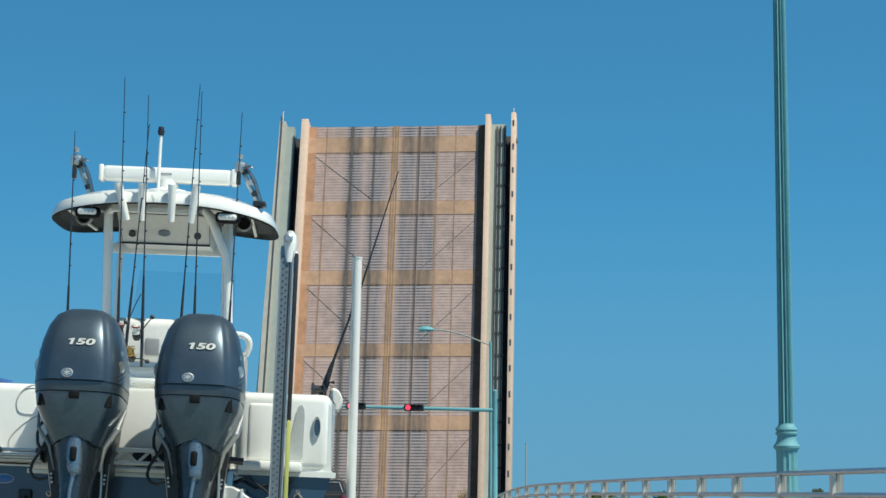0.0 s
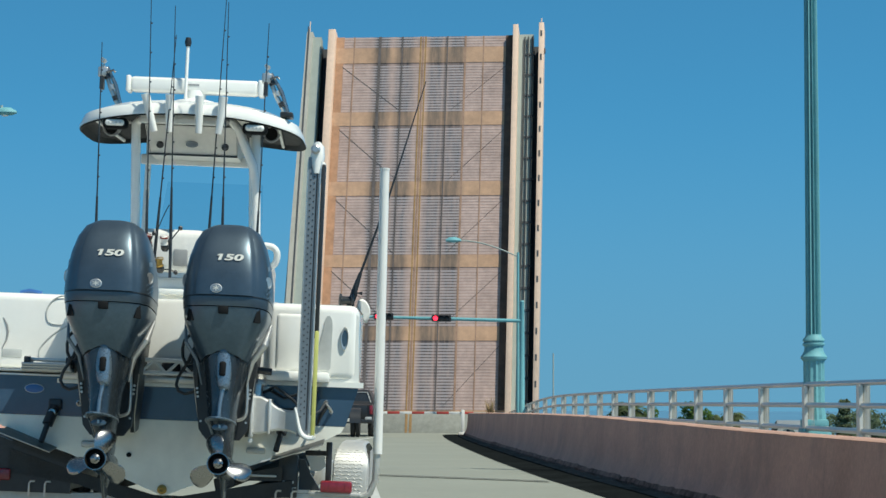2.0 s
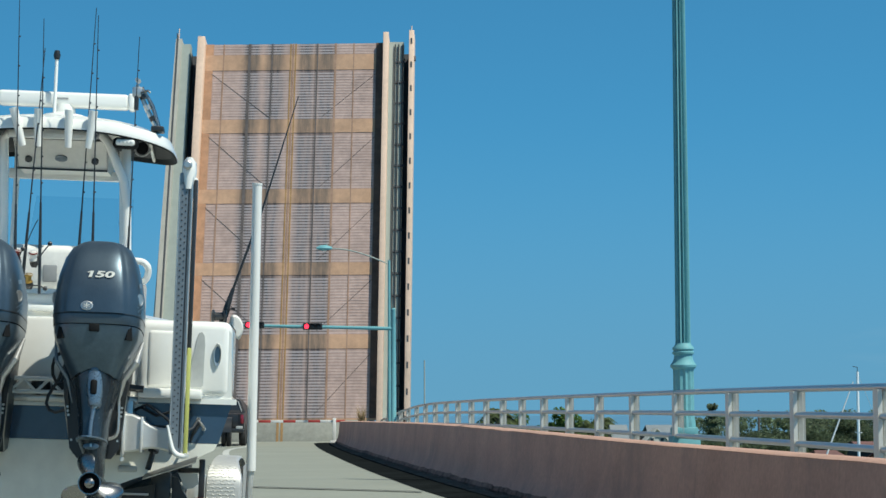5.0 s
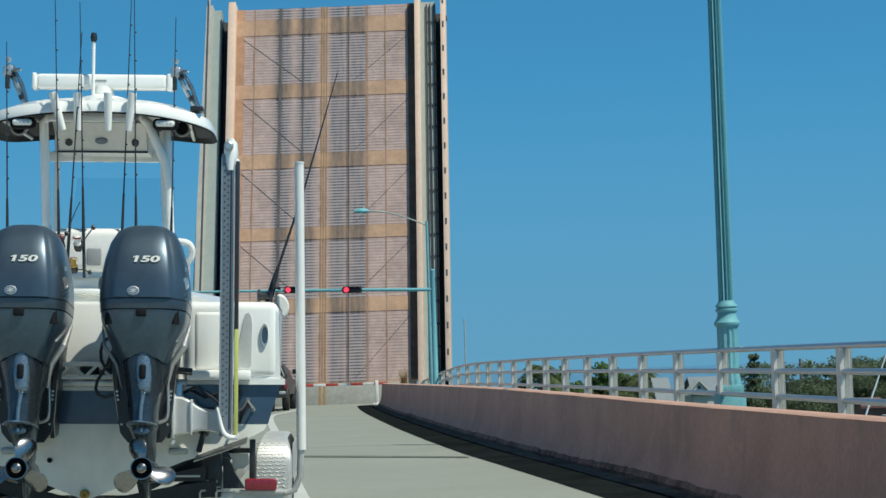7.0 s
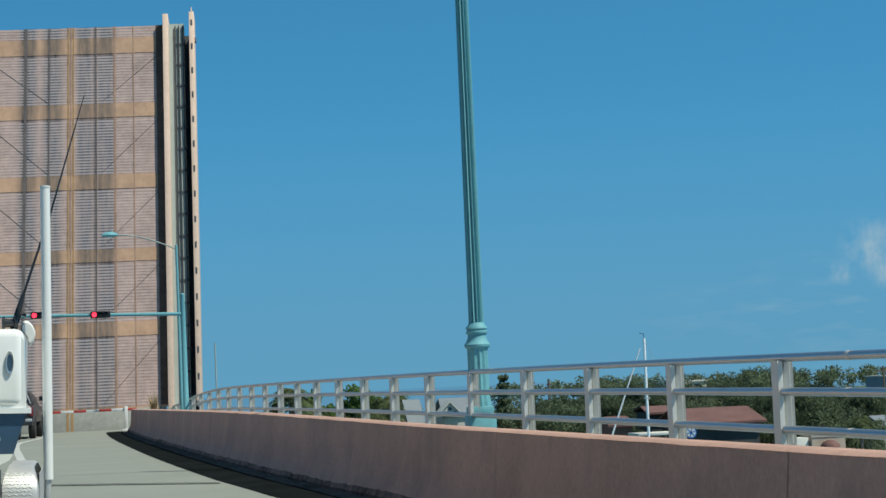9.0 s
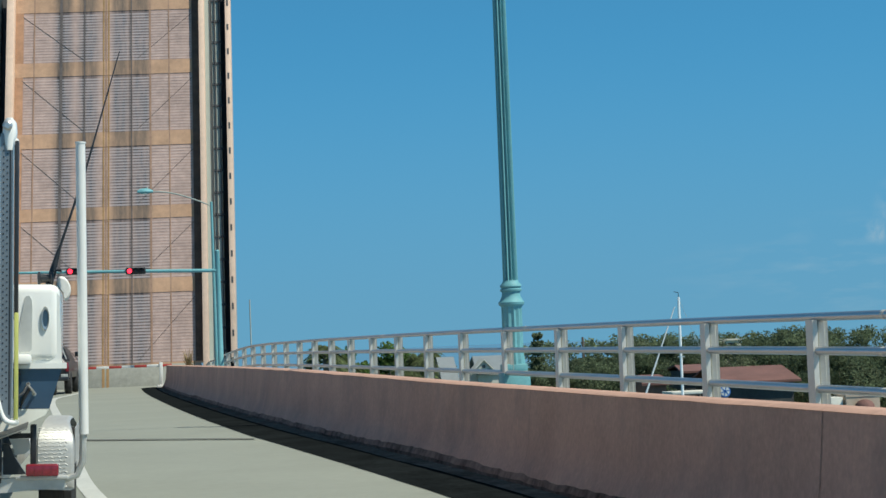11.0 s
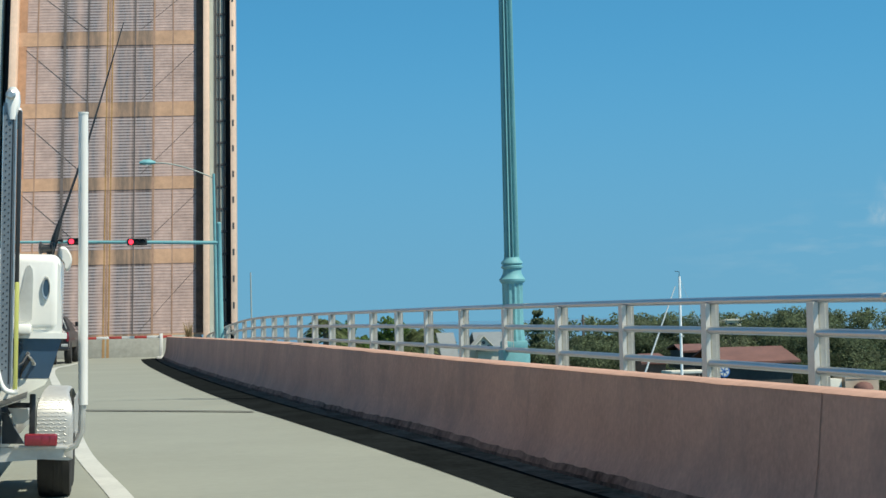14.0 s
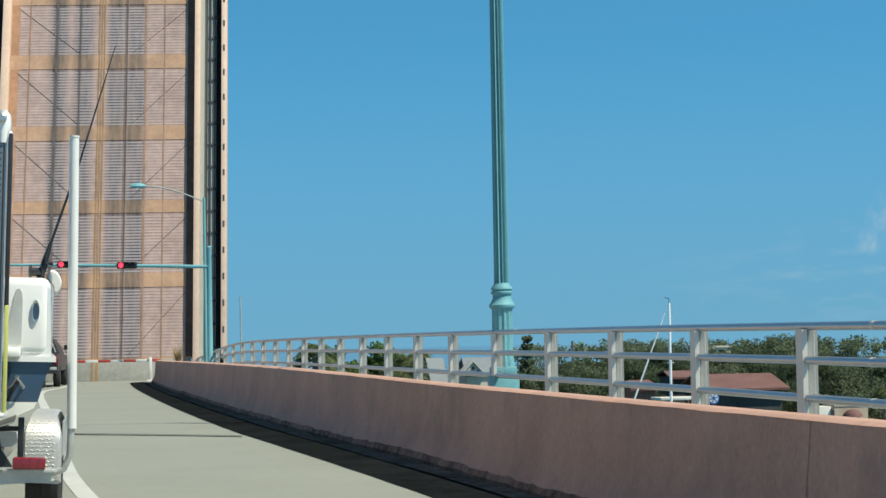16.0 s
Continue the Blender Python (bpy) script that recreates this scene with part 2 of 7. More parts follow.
def skin(rings, closed=True, caps=True, bm=None):
    """Faces between rings of equally many points."""
    bm = bm or bmesh.new()
    vs = [[bm.verts.new(p) for p in ring] for ring in rings]
    k = len(vs[0])
    for a, b in zip(vs, vs[1:]):
        for i in range(k if closed else k - 1):
            j = (i + 1) % k
            bm.faces.new((a[i], a[j], b[j], b[i]))
    if caps and closed:
        bm.faces.new(vs[0][::-1])
        bm.faces.new(vs[-1])
    return bm


def tube(pts, r, seg=10, bm=None):
    """A round bar along points; r may be a list."""
    pts = [Vector(p) for p in pts]
    rs = r if isinstance(r, (list, tuple)) else [r] * len(pts)
    rings, up = [], None
    for i, p in enumerate(pts):
        d = (pts[min(i + 1, len(pts) - 1)] - pts[max(i - 1, 0)]).normalized()
        if up is None:
            up = d.orthogonal().normalized()
        up = (up - d * up.dot(d)).normalized()
        side = d.cross(up)
        rings.append([p + (up * math.cos(a) + side * math.sin(a)) * rs[i]
                      for a in [2 * math.pi * k / seg for k in range(seg)]])
    return skin(rings, bm=bm)


def lathe(profile, seg=24, bm=None, flutes=0, depth=0.0):
    """Turn (radius, height) round z."""
    rings = []
    for r, z in profile:
        ring = []
        for k in range(seg):
            a = 2 * math.pi * k / seg
            rr = r * (1 - depth * (0.5 - 0.5 * math.cos(flutes * a))) if flutes else r
            ring.append((rr * math.cos(a), rr * math.sin(a), z))
        rings.append(ring)
    return skin(rings, bm=bm)


def eased(knots, y):
    """Smooth interpolation through (y, value) knots."""
    ys = [k[0] for k in knots]
    if y <= ys[0]:
        return knots[0][1]
    if y >= ys[-1]:
        return knots[-1][1]
    i = max(k for k in range(len(ys) - 1) if ys[k] <= y)
    p = [knots[max(i - 1, 0)], knots[i], knots[i + 1], knots[min(i + 2, len(knots) - 1)]]
    t = (y - p[1][0]) / (p[2][0] - p[1][0])
    h = p[2][0] - p[1][0]
    m1 = (p[2][1] - p[0][1]) / max(p[2][0] - p[0][0], 1e-6) * h
    m2 = (p[3][1] - p[1][1]) / max(p[3][0] - p[1][0], 1e-6) * h
    return ((2 * t**3 - 3 * t**2 + 1) * p[1][1] + (t**3 - 2 * t**2 + t) * m1
            + (-2 * t**3 + 3 * t**2) * p[2][1] + (t**3 - t**2) * m2)


# ---- the bridge ----
ROAD_Z = [(-40, 0.0), (12, 0.0), (19, 0.02), (24, 0.07), (29, 0.11), (37, 0.115), (54, 0.07), (73, 0.0), (80, -0.01)]
BARRIER_X = [(-40, 3.9), (4, 3.62), (9, 3.52), (15, 3.34), (19, 3.13), (24, 2.72), (28, 2.40), (37, 2.05), (54, 1.72), (66, 1.62), (74, 1.64)]


def road_z(y):
    return eased(ROAD_Z, y)


def barrier_x(y):
    return eased(BARRIER_X, y)


def rail_x(y):
    return 6.16 - 0.032 * y


steps = [(-40 + 2.0 * k) for k in range(61)]
rows = [[(-13.5, y, road_z(y) - 0.7), (-13.5, y, road_z(y)), (barrier_x(y) + 0.1 if y < 74 else 3.4, y, road_z(y)),
         (barrier_x(y) + 0.1 if y < 74 else 3.4, y, road_z(y) - 0.7)] for y in steps]
tagged(part("road", skin(rows), M["road"]), "pale grey concrete bridge deck with faint stains", "road", kind="structure")
# sidewalk behind the barrier
rows = [[(barrier_x(min(y, 73)) + 0.36, y, road_z(y) - 0.5), (barrier_x(min(y, 73)) + 0.36, y, road_z(y) + 0.2),
         (rail_x(y) + 0.45, y, road_z(y) + 0.2), (rail_x(y) + 0.45, y, road_z(y) - 0.5)] for y in steps if y <= 78]
tagged(part("sidewalk", skin(rows), M["concrete"]), "raised concrete sidewalk behind the barrier", "sidewalk", kind="structure")

# pink traffic barrier with a sloping foot
ys = [-30 + 1.5 * k for k in range(70)]
ys = [y for y in ys if y < 73.5] + [73.6]
PROFILE = [(0.04, 0.0), (0.05, 0.05), (0.085, 0.12), (0.125, 0.20), (0.15, 0.28), (0.168, 0.42), (0.20, 0.79), (0.20, 0.80)]
rows = [[(barrier_x(y) + dx, y, road_z(y) + dz) for dx, dz in PROFILE] + [(barrier_x(y) + 0.345, y, road_z(y) + 0.80), (barrier_x(y) + 0.40, y, road_z(y))] for y in ys]
traffic_barrier = tagged(part("traffic_barrier", skin(rows), M["barrier"]), "pink painted concrete traffic barrier beside the road", "barrier", kind="structure")
rows = [[(barrier_x(y) + 0.192, y, road_z(y) + 0.797 + 0.008 * noise.noise((y * 1.3, 0, 0))), (barrier_x(y) + 0.205, y, road_z(y) + 0.803), (barrier_x(y) + 0.25, y, road_z(y) + 0.815),
         (barrier_x(y) + 0.345, y, road_z(y) + 0.818), (barrier_x(y) + 0.352, y, road_z(y) + 0.79)] for y in [-30 + 0.6 * k for k in range(173)]]
part("cap", skin(rows), M["barrier_cap"], traffic_barrier, "salmon pink cap", 12)
M["foot_stain"] = material("foot_stain", (0.33, 0.205, 0.17), 0.95, vary=0.35, grain=7, stain=1.0, bump=0.4, spec=0.0)
M["foot_dirt"] = material("foot_dirt", (0.17, 0.115, 0.10), 0.95, vary=0.35, grain=9, stain=1.0, bump=0.4, spec=0.0)


def foot_band(key, levels, wobble):
    """A layer of dirt lying on the sloping foot, with a ragged upper edge."""
    rows = []
    for y in [-10 + 0.12 * k for k in range(700)]:
        row = []
        for h in levels:
            if h == levels[-1]:
                h += wobble * (0.6 * noise.noise((y * 0.22, 1, 4 + levels[0])) + 0.35 * noise.noise((y * 1.7, 1, 4)) + 0.2 * noise.noise((y * 5.0, 2, 4)))
            i = max(k for k in range(len(PROFILE) - 1) if PROFILE[k][1] <= max(h, 0))
            (xa, za), (xb, zb) = PROFILE[i], PROFILE[i + 1]
            row.append((barrier_x(y) + xa + (xb - xa) * (h - za) / (zb - za) - {"gutter": 0.010, "foot_dirt": 0.007, "foot_stain": 0.004}[key], y, road_z(y) + h + 0.004))
        rows.append(row)
    return part("grime_band", skin(rows, closed=False, caps=False), M[key], traffic_barrier, "dark dirt along the foot")


foot_band("gutter", (0.0, 0.008, 0.018), 0.022)
foot_band("foot_dirt", (0.010, 0.025, 0.045), 0.040)
foot_band("foot_stain", (0.025, 0.055, 0.100), 0.060)

# rail: posts and three pipes
guard_rail = thing("guard_rail", label="aluminium pedestrian railing with three pipes and flat posts", category="railing", kind="structure")


def rail_top(y):
    """Height of the upper edge of the top pipe."""
    return eased([(0, 1.275), (12, 1.33), (16, 1.36), (21.7, 1.39), (30, 1.415), (42, 1.43), (50, 1.43), (62, 1.385), (70, 1.2), (76, 0.95), (80, 0.84)], y)


def rail_line(y):
    return eased([(0, 6.24), (20, 5.58), (45, 4.755), (60, 4.26), (70, 3.93), (76, 3.7), (80, 3.6)], y)


# channel-shaped posts, open towards the road users
CHANNEL = ((-0.068, -0.06), (-0.024, -0.06), (-0.021, 0.0), (-0.004, 0.0), (0.0, -0.022), (0.040, -0.046), (0.046, -0.036), (0.068, -0.050), (0.068, 0.09), (-0.068, 0.09))
SLIP = [(13, 0.05), (15.9, 0.05), (18.8, -0.08), (21.6, -0.12), (24.5, -0.17), (27.4, -0.08), (30.3, 0.0)]
post_bm = skin([[(x, y, z) for x, y in CHANNEL] for z in (-1.2, -0.06)])
first = None
y = 15.93 - 2.8816 * 4
while y < 79.5:
    at = y + eased(SLIP, y)
    m = pose(rail_line(at), at, rail_top(at), 0, 0, 2)
    if first is None:
        first = part("post", post_bm, M["post"], guard_rail, flat=True)
        first.matrix_basis = m
    else:
        again(first, "post", m, guard_rail)
    y += 2.8816
rail_ys = [-6 + k for k in range(87)]
for drop in (0.036, 0.315, 0.625):
    part("pipe", tube([(rail_line(y) - (0.0 if drop < 0.1 else 0.02), y - (0.0 if drop < 0.1 else 0.09), rail_top(y) - drop) for y in rail_ys], 0.036, 12), M["aluminium"], guard_rail)
    for y in (14.6, 26.2, 37.7):
        part("sleeve", tube([(rail_line(y + d) - (0.0 if drop < 0.1 else 0.02), y + d, rail_top(y) - drop) for d in (-0.03, 0.03)], 0.0385, 12), M["post"], guard_rail)

# the opposite barrier, mostly hidden
rows = [[(barrier_x(y) - 11.3, y, road_z(y)), (barrier_x(y) - 11.5, y, road_z(y) + 0.3), (barrier_x(y) - 11.55, y, road_z(y) + 0.82), (barrier_x(y) - 11.8, y, road_z(y) + 0.82), (barrier_x(y) - 11.85, y, road_z(y))] for y in ys]
tagged(part("traffic_barrier_far", skin(rows), M["barrier"]), "pink painted concrete barrier along the opposite lane", "barrier", kind="structure")
# gutter, painted barrier shadow, lane line, painted shadow line across the deck
rows = [[(barrier_x(y) - 0.17 - 0.03 * noise.noise((y * 0.5, 3, 7)), y, road_z(y) + 0.015), (barrier_x(y) + 0.06, y, road_z(y) + 0.019)] for y in [-28 + 0.25 * k for k in range(409)]]
tagged(part("gutter_channel", skin(rows, closed=False, caps=False), M["gutter"], flat=True), "dirty concrete gutter at the barrier's foot", "gutter", kind="structure")
# strip that paints the barrier's cast shadow wider than the sun throws it
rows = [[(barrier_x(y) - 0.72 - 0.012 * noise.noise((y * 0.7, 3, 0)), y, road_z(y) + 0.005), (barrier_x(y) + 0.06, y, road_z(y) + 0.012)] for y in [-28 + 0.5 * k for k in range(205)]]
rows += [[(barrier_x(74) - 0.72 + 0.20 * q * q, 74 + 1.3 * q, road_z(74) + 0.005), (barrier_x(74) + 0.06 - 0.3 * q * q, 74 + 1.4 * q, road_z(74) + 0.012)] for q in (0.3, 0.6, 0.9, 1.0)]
tagged(part("gutter", skin(rows, closed=False, caps=False), M["gutter_shadow"], flat=True), "black strip painting the barrier's shadow over the dirty gutter", "gutter", kind="structure")
LINE = [(-28, 1.9), (2, 0.65), (11, 0.24), (14.5, 0.05), (20.5, -0.36), (33, -0.84), (44, -1.28), (54, -1.64), (60, -1.70), (66, -1.36), (71, -1.15)]
rows = [[(eased(LINE, y) - 0.085, y, road_z(y) + 0.006), (eased(LINE, y) + 0.085, y, road_z(y) + 0.006)] for y in [-27 + 0.75 * k for k in range(130)]]
tagged(part("lane_line", skin(rows, closed=False, caps=False), M["paint_white"], flat=True), "white painted lane edge line", "road marking", kind="structure")


# course of a post's cast shadow, laid on the deck as a dark line
def shadow_line_y(x):
    return 27.7 - 0.85 * (x + 0.3) + 0.1 * math.sin(x)


rows = [[(x, shadow_line_y(x) + e, road_z(shadow_line_y(x)) + 0.014) for e in (-0.11, 0.11)] for x in (-4, -3, -2, -1.2, -0.5, 0.0, 0.6, 1.0, 1.4, 1.74)]
tagged(part("deck_shadow_line", skin(rows, closed=False, caps=False), M["seam"], flat=True), "thin dark line painting a post's shadow across the deck", "joint", kind="structure")
for y in (10.3, 16.8, 19.65, 25.1):
    rows = [[(barrier_x(y) + dx - 0.004, y - 0.004, road_z(y) + dz), (barrier_x(y) + dx - 0.004, y + 0.004, road_z(y) + dz)] for dx, dz in PROFILE]
    part("joint", skin(rows, closed=False, caps=False), M["barrier_seam"], traffic_barrier, flat=True)

# ---- raised leaf, opened to about 73 degrees ----
leaf = thing("bascule_leaf", pose(-0.1, 80.0, 0, 0, 0, -6.3) @ pose(0, 0, 0, -16.5, 0, 0),
             "raised drawbridge leaf with steel grating deck and pink parapets", "drawbridge")


def tracked(name, colour, dark, rough, metal=0.0):
    """Steel that tyres have blackened along the wheel tracks."""
    m = material(name, colour, rough, metal, vary=0.16, grain=3.0, stain=0.6, bump=0.4, depth=0.02)
    n, l = m.node_tree.nodes, m.node_tree.links
    b = n["Principled BSDF"]
    old = b.inputs["Base Color"].links[0].from_socket
    tc, sp = n.new("ShaderNodeTexCoord"), n.new("ShaderNodeSeparateXYZ")
    l.new(tc.outputs["Object"], sp.inputs[0])
    worn = None
    for c, w in ((-2.02, 0.46), (-1.02, 0.50), (0.30, 0.42), (1.12, 0.50)):
        sub, ab, mr = n.new("ShaderNodeMath"), n.new("ShaderNodeMath"), n.new("ShaderNodeMapRange")
        sub.operation, ab.operation = "SUBTRACT", "ABSOLUTE"
        sub.inputs[1].default_value = c
        l.new(sp.outputs["X"], sub.inputs[0])
        l.new(sub.outputs[0], ab.inputs[0])
        mr.interpolation_type = "SMOOTHSTEP"
        mr.inputs["From Min"].default_value, mr.inputs["From Max"].default_value = w * 1.15, w * 0.35
        mr.inputs["To Max"].default_value = 0.92
        l.new(ab.outputs[0], mr.inputs["Value"])
        if worn is None:
            worn = mr.outputs[0]
        else:
            mx = n.new("ShaderNodeMath")
            mx.operation = "MAXIMUM"
            l.new(worn, mx.inputs[0])
            l.new(mr.outputs[0], mx.inputs[1])
            worn = mx.outputs[0]
    # oil streaks along two stringers, and soot that comes and goes along the deck
    oil = None
    for c, w in ((-2.13, 0.20), (-1.17, 0.11), (0.70, 0.10)):
        off, ab, mr = n.new("ShaderNodeMath"), n.new("ShaderNodeMath"), n.new("ShaderNodeMapRange")
        off.operation, ab.operation = "SUBTRACT", "ABSOLUTE"
        off.inputs[1].default_value = c
        l.new(sp.outputs["X"], off.inputs[0])
        l.new(off.outputs[0], ab.inputs[0])
        mr.interpolation_type = "SMOOTHSTEP"
        mr.inputs["From Min"].default_value, mr.inputs["From Max"].default_value = w, w * 0.1
        mr.inputs["To Max"].default_value = 0.75
        l.new(ab.outputs[0], mr.inputs["Value"])
        if oil is None:
            oil = mr.outputs[0]
        else:
            mx = n.new("ShaderNodeMath")
            mx.operation = "MAXIMUM"
            l.new(oil, mx.inputs[0])
            l.new(mr.outputs[0], mx.inputs[1])
            oil = mx.outputs[0]
    smear, soot, patch = n.new("ShaderNodeMapping"), n.new("ShaderNodeTexNoise"), n.new("ShaderNodeMapRange")
    smear.inputs["Scale"].default_value = (2.6, 1.0, 0.45)
    soot.inputs["Scale"].default_value, soot.inputs["Detail"].default_value, soot.inputs["Roughness"].default_value = 1.6, 6.0, 0.7
    l.new(tc.outputs["Object"], smear.inputs["Vector"])
    l.new(smear.outputs["Vector"], soot.inputs["Vector"])
    patch.inputs["From Min"].default_value, patch.inputs["From Max"].default_value = 0.32, 0.66
    patch.inputs["To Min"].default_value, patch.inputs["To Max"].default_value = 0.45, 1.12
    l.new(soot.outputs["Fac"], patch.inputs["Value"])
    colour_now = old
    for mask, paint in ((worn, dark), (oil, tuple(0.45 * q for q in dark))):
        uneven, mix = n.new("ShaderNodeMath"), n.new("ShaderNodeMix")
        uneven.operation, uneven.use_clamp = "MULTIPLY", True
        l.new(mask, uneven.inputs[0])
        l.new(patch.outputs[0], uneven.inputs[1])
        mix.data_type = "RGBA"
        mix.inputs[7].default_value = (*paint, 1)
        l.new(uneven.outputs[0], mix.inputs[0])
        l.new(colour_now, mix.inputs[6])
        colour_now = mix.outputs[2]
    l.new(colour_now, b.inputs["Base Color"])
    return m


M["leaf_cream"] = material("leaf_cream_paint", (0.48, 0.45, 0.385), 0.7, vary=0.08, grain=4, stain=0.5)
M["edge_rust"] = material("edge_plate_rust", (0.46, 0.255, 0.15), 0.85, vary=0.2, grain=3, stain=0.8, bump=0.4)
# rust brown made darker to carry the right parapet's shadow
M["rust_shadow"] = material("rust_with_parapet_shadow", (0.13, 0.078, 0.056), 0.9, vary=0.3, grain=3, stain=0.8, bump=0.4)
M["band"] = tracked("rusty_plate", (0.51, 0.312, 0.198), (0.125, 0.098, 0.080), 0.85)
M["grate"] = tracked("grating_bars", (0.51, 0.372, 0.325), (0.29, 0.272, 0.285), 0.7, 0.0)
M["backing"] = tracked("rusty_backing", (0.435, 0.305, 0.262), (0.050, 0.046, 0.052), 0.85)
BANDS = [(0.86, 0.93), (3.82, 4.42), (6.96, 7.50), (10.11, 10.74), (13.28, 13.90), (16.18, 16.90)]
for a, b in BANDS:
    part("deck_plate", box(-3.99, 3.55, -0.01, 0.05, a, b), M["band"], leaf, "rust stained deck plate", flat=True)
for (_, a), (b, _) in zip(BANDS, BANDS[1:] + [(17.42, 0)]):
    bm = bmesh.new()
    z = a + 0.03
    while z < b - 0.08:
        box(-3.64, 3.22, 0.003, 0.012, z, z + 0.074, bm=bm)
        z += 0.128
    part("grating_panel", bm, M["grate"], leaf, "pale steel grating bars", flat=True)
    part("backing_plate", box(-3.99, 3.55, 0.010, 0.06, a, b if b < 17 else 17.41), M["backing"], leaf, flat=True)
    for s, x0, x1 in ((1, -3.7, -1.2), (-1, 3.3, 1.0)):
        if b < 17:
            part("brace", tube([(x0, -0.002, b - 0.15), (x1, -0.002, a + 0.1)], 0.010, 5), M["leaf_dark"], leaf)
    part("floor_beam", box(-3.9, 3.3, 0.5, 1.3, a - 0.35, a + 0.05), M["leaf_under"], leaf)
part("edge_plate", box(-3.995, -3.66, -0.006, 0.04, 0.93, 17.42), M["edge_rust"], leaf, "orange rust-stained edge plate", flat=True)
# parapet shadow on the rusty deck edge, put in as dark colour
part("edge_plate", box(3.24, 3.548, -0.015, 0.04, 0.93, 17.42), M["rust_shadow"], leaf, "rusty edge strip darkened with the parapet's painted shadow", flat=True)
for x, w, key in ((-3.22, 0.03, "leaf_stringer"), (-2.12, 0.055, "leaf_dark"), (-1.16, 0.026, "leaf_dark"), (0.76, 0.024, "leaf_dark"),
                  (1.52, 0.04, "leaf_stringer"), (2.29, 0.025, "leaf_stringer"), (-0.38, 0.03, "paint_yellow"), (-0.17, 0.03, "paint_yellow"),
                  (-0.275, 0.035, "leaf_stringer")):
    part("stringer", box(x - w, x + w, -0.012, 0.3, 0.9, 17.42), M[key], leaf, flat=True)
for x in (-3.2, -2.12, -1.16, -0.27, 0.76, 1.52, 2.29, 3.2):
    part("stringer_web", box(x - 0.02, x + 0.02, 0.3, 0.9, 0.9, 17.3), M["leaf_under"], leaf, flat=True)
part("concrete_sill", box(-4.0, 3.45, -0.02, 0.6, -0.25, 0.86, 0.02), M["concrete"], leaf, "grey concrete sill")
for x in (-0.36, -0.19):
    part("yellow_line", box(x - 0.05, x + 0.05, -0.03, 0.0, -0.1, 0.86), M["paint_yellow"], leaf, flat=True)
for x0, x1 in ((-4.30, -4.0), (3.55, 3.775)):
    part("parapet", box(x0, x1, -0.45, 0.5, 0.2, 17.72 if x0 > 0 else 17.6, 0.02), M["leaf_pink"], leaf, "pink painted parapet")
part("walkway", box(-5.25, -4.66, 0.0, 0.4, 0.5, 17.45), M["walk_grey"], leaf, flat=True)
# added slots backed with black sheets stand in for shadow beside parapet and curb
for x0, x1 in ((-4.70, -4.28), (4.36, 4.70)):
    part("shadow_backing", box(x0, x1, 0.95, 1.0, 0.6, 17.35), M["fence"], leaf, "black sheet in a slot standing in for shadow beside the parapet", flat=True)
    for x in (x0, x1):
        part("shadow_side", box(x - 0.01, x + 0.01, 0.4, 0.97, 0.6, 17.35), M["fence"], leaf, flat=True)
part("fascia", skin([[(-5.62, -0.12, 0.5), (-5.22, -0.12, 0.5), (-5.22, 0.5, 0.5), (-5.62, 0.5, 0.5)], [(-5.28, -0.12, 17.65), (-5.02, -0.12, 17.65), (-5.02, 0.5, 17.65), (-5.28, 0.5, 17.65)]]),
     M["leaf_cream"], leaf, "cream outer curb")
part("walkway", box(3.775, 4.40, 0.0, 0.4, 0.6, 17.45), M["walk_grey"], leaf, flat=True)
part("curb", box(4.64, 4.85, -0.42, 0.5, 0.9, 17.8, 0.015), M["leaf_pink"], leaf, "pale pink outer curb")
# grid of black pipes and bars just above the right walkway
for x in (4.045, 4.19, 4.36):
    part("rail_pipe", tube([(x, -0.07, 1.0), (x, -0.07, 17.3)], 0.030, 6), M["fence"], leaf, "black pipe laid along the right walkway")
for d in (-0.49, -0.61, -0.74):
    part("rail_pipe", tube([(-5.15, d, 1.0), (-5.12, d, 17.6)], 0.02, 6), M["fence"], leaf)
for k in range(17):
    part("grid_bar", box(4.02, 4.47, -0.06, -0.005, 1.25 + 0.95 * k, 1.33 + 0.95 * k), M["fence"], leaf, flat=True)
for k in range(15):
    part("drain_slot", box(4.705, 4.78, -0.428, -0.41, 1.75 + 1.1 * k, 2.02 + 1.1 * k), M["fence"], leaf, flat=True)
for x in (-5.2, 4.72):
    part("mast_light", tube([(x, 0.1, 17.6), (x, 0.1, 18.25)], 0.025, 6), M["leaf_pink"], leaf)
part("gauge_box", box(4.845, 4.91, -0.1, 0.05, 16.55, 16.75, 0.01), M["leaf_dark"], leaf)

M["straw"] = material("dry_straw", (0.36, 0.25, 0.12), 0.9, vary=0.25, grain=6, stain=2, bump=0)
rng = random.Random(5)
tuft = thing("dry_plant", pose(2.78, 77.0, 0.195), "dry tan weed growing beside the raised leaf", "plant")
for q in range(3):
    bm = bmesh.new()
    for k in range(26):
        a, reach, up = rng.uniform(0, 6.28), rng.uniform(0.10, 0.42), rng.uniform(0.55, 1.25)
        d = Vector((math.cos(a), math.sin(a), 0))
        across = Vector((-d.y, d.x, 0)) * rng.uniform(0.012, 0.028)
        pts = [d * reach * t * t + Vector((0, 0, up * t)) for t in (0.0, 0.4, 0.75, 1.0)]
        for p, n, w0, w1 in zip(pts, pts[1:], (1, 0.9, 0.6), (0.9, 0.6, 0.1)):
            bm.faces.new([bm.verts.new(v) for v in (p - across * w0, p + across * w0, n + across * w1, n - across * w1)])
    part("blades", bm, M["straw"], tuft, flat=True)

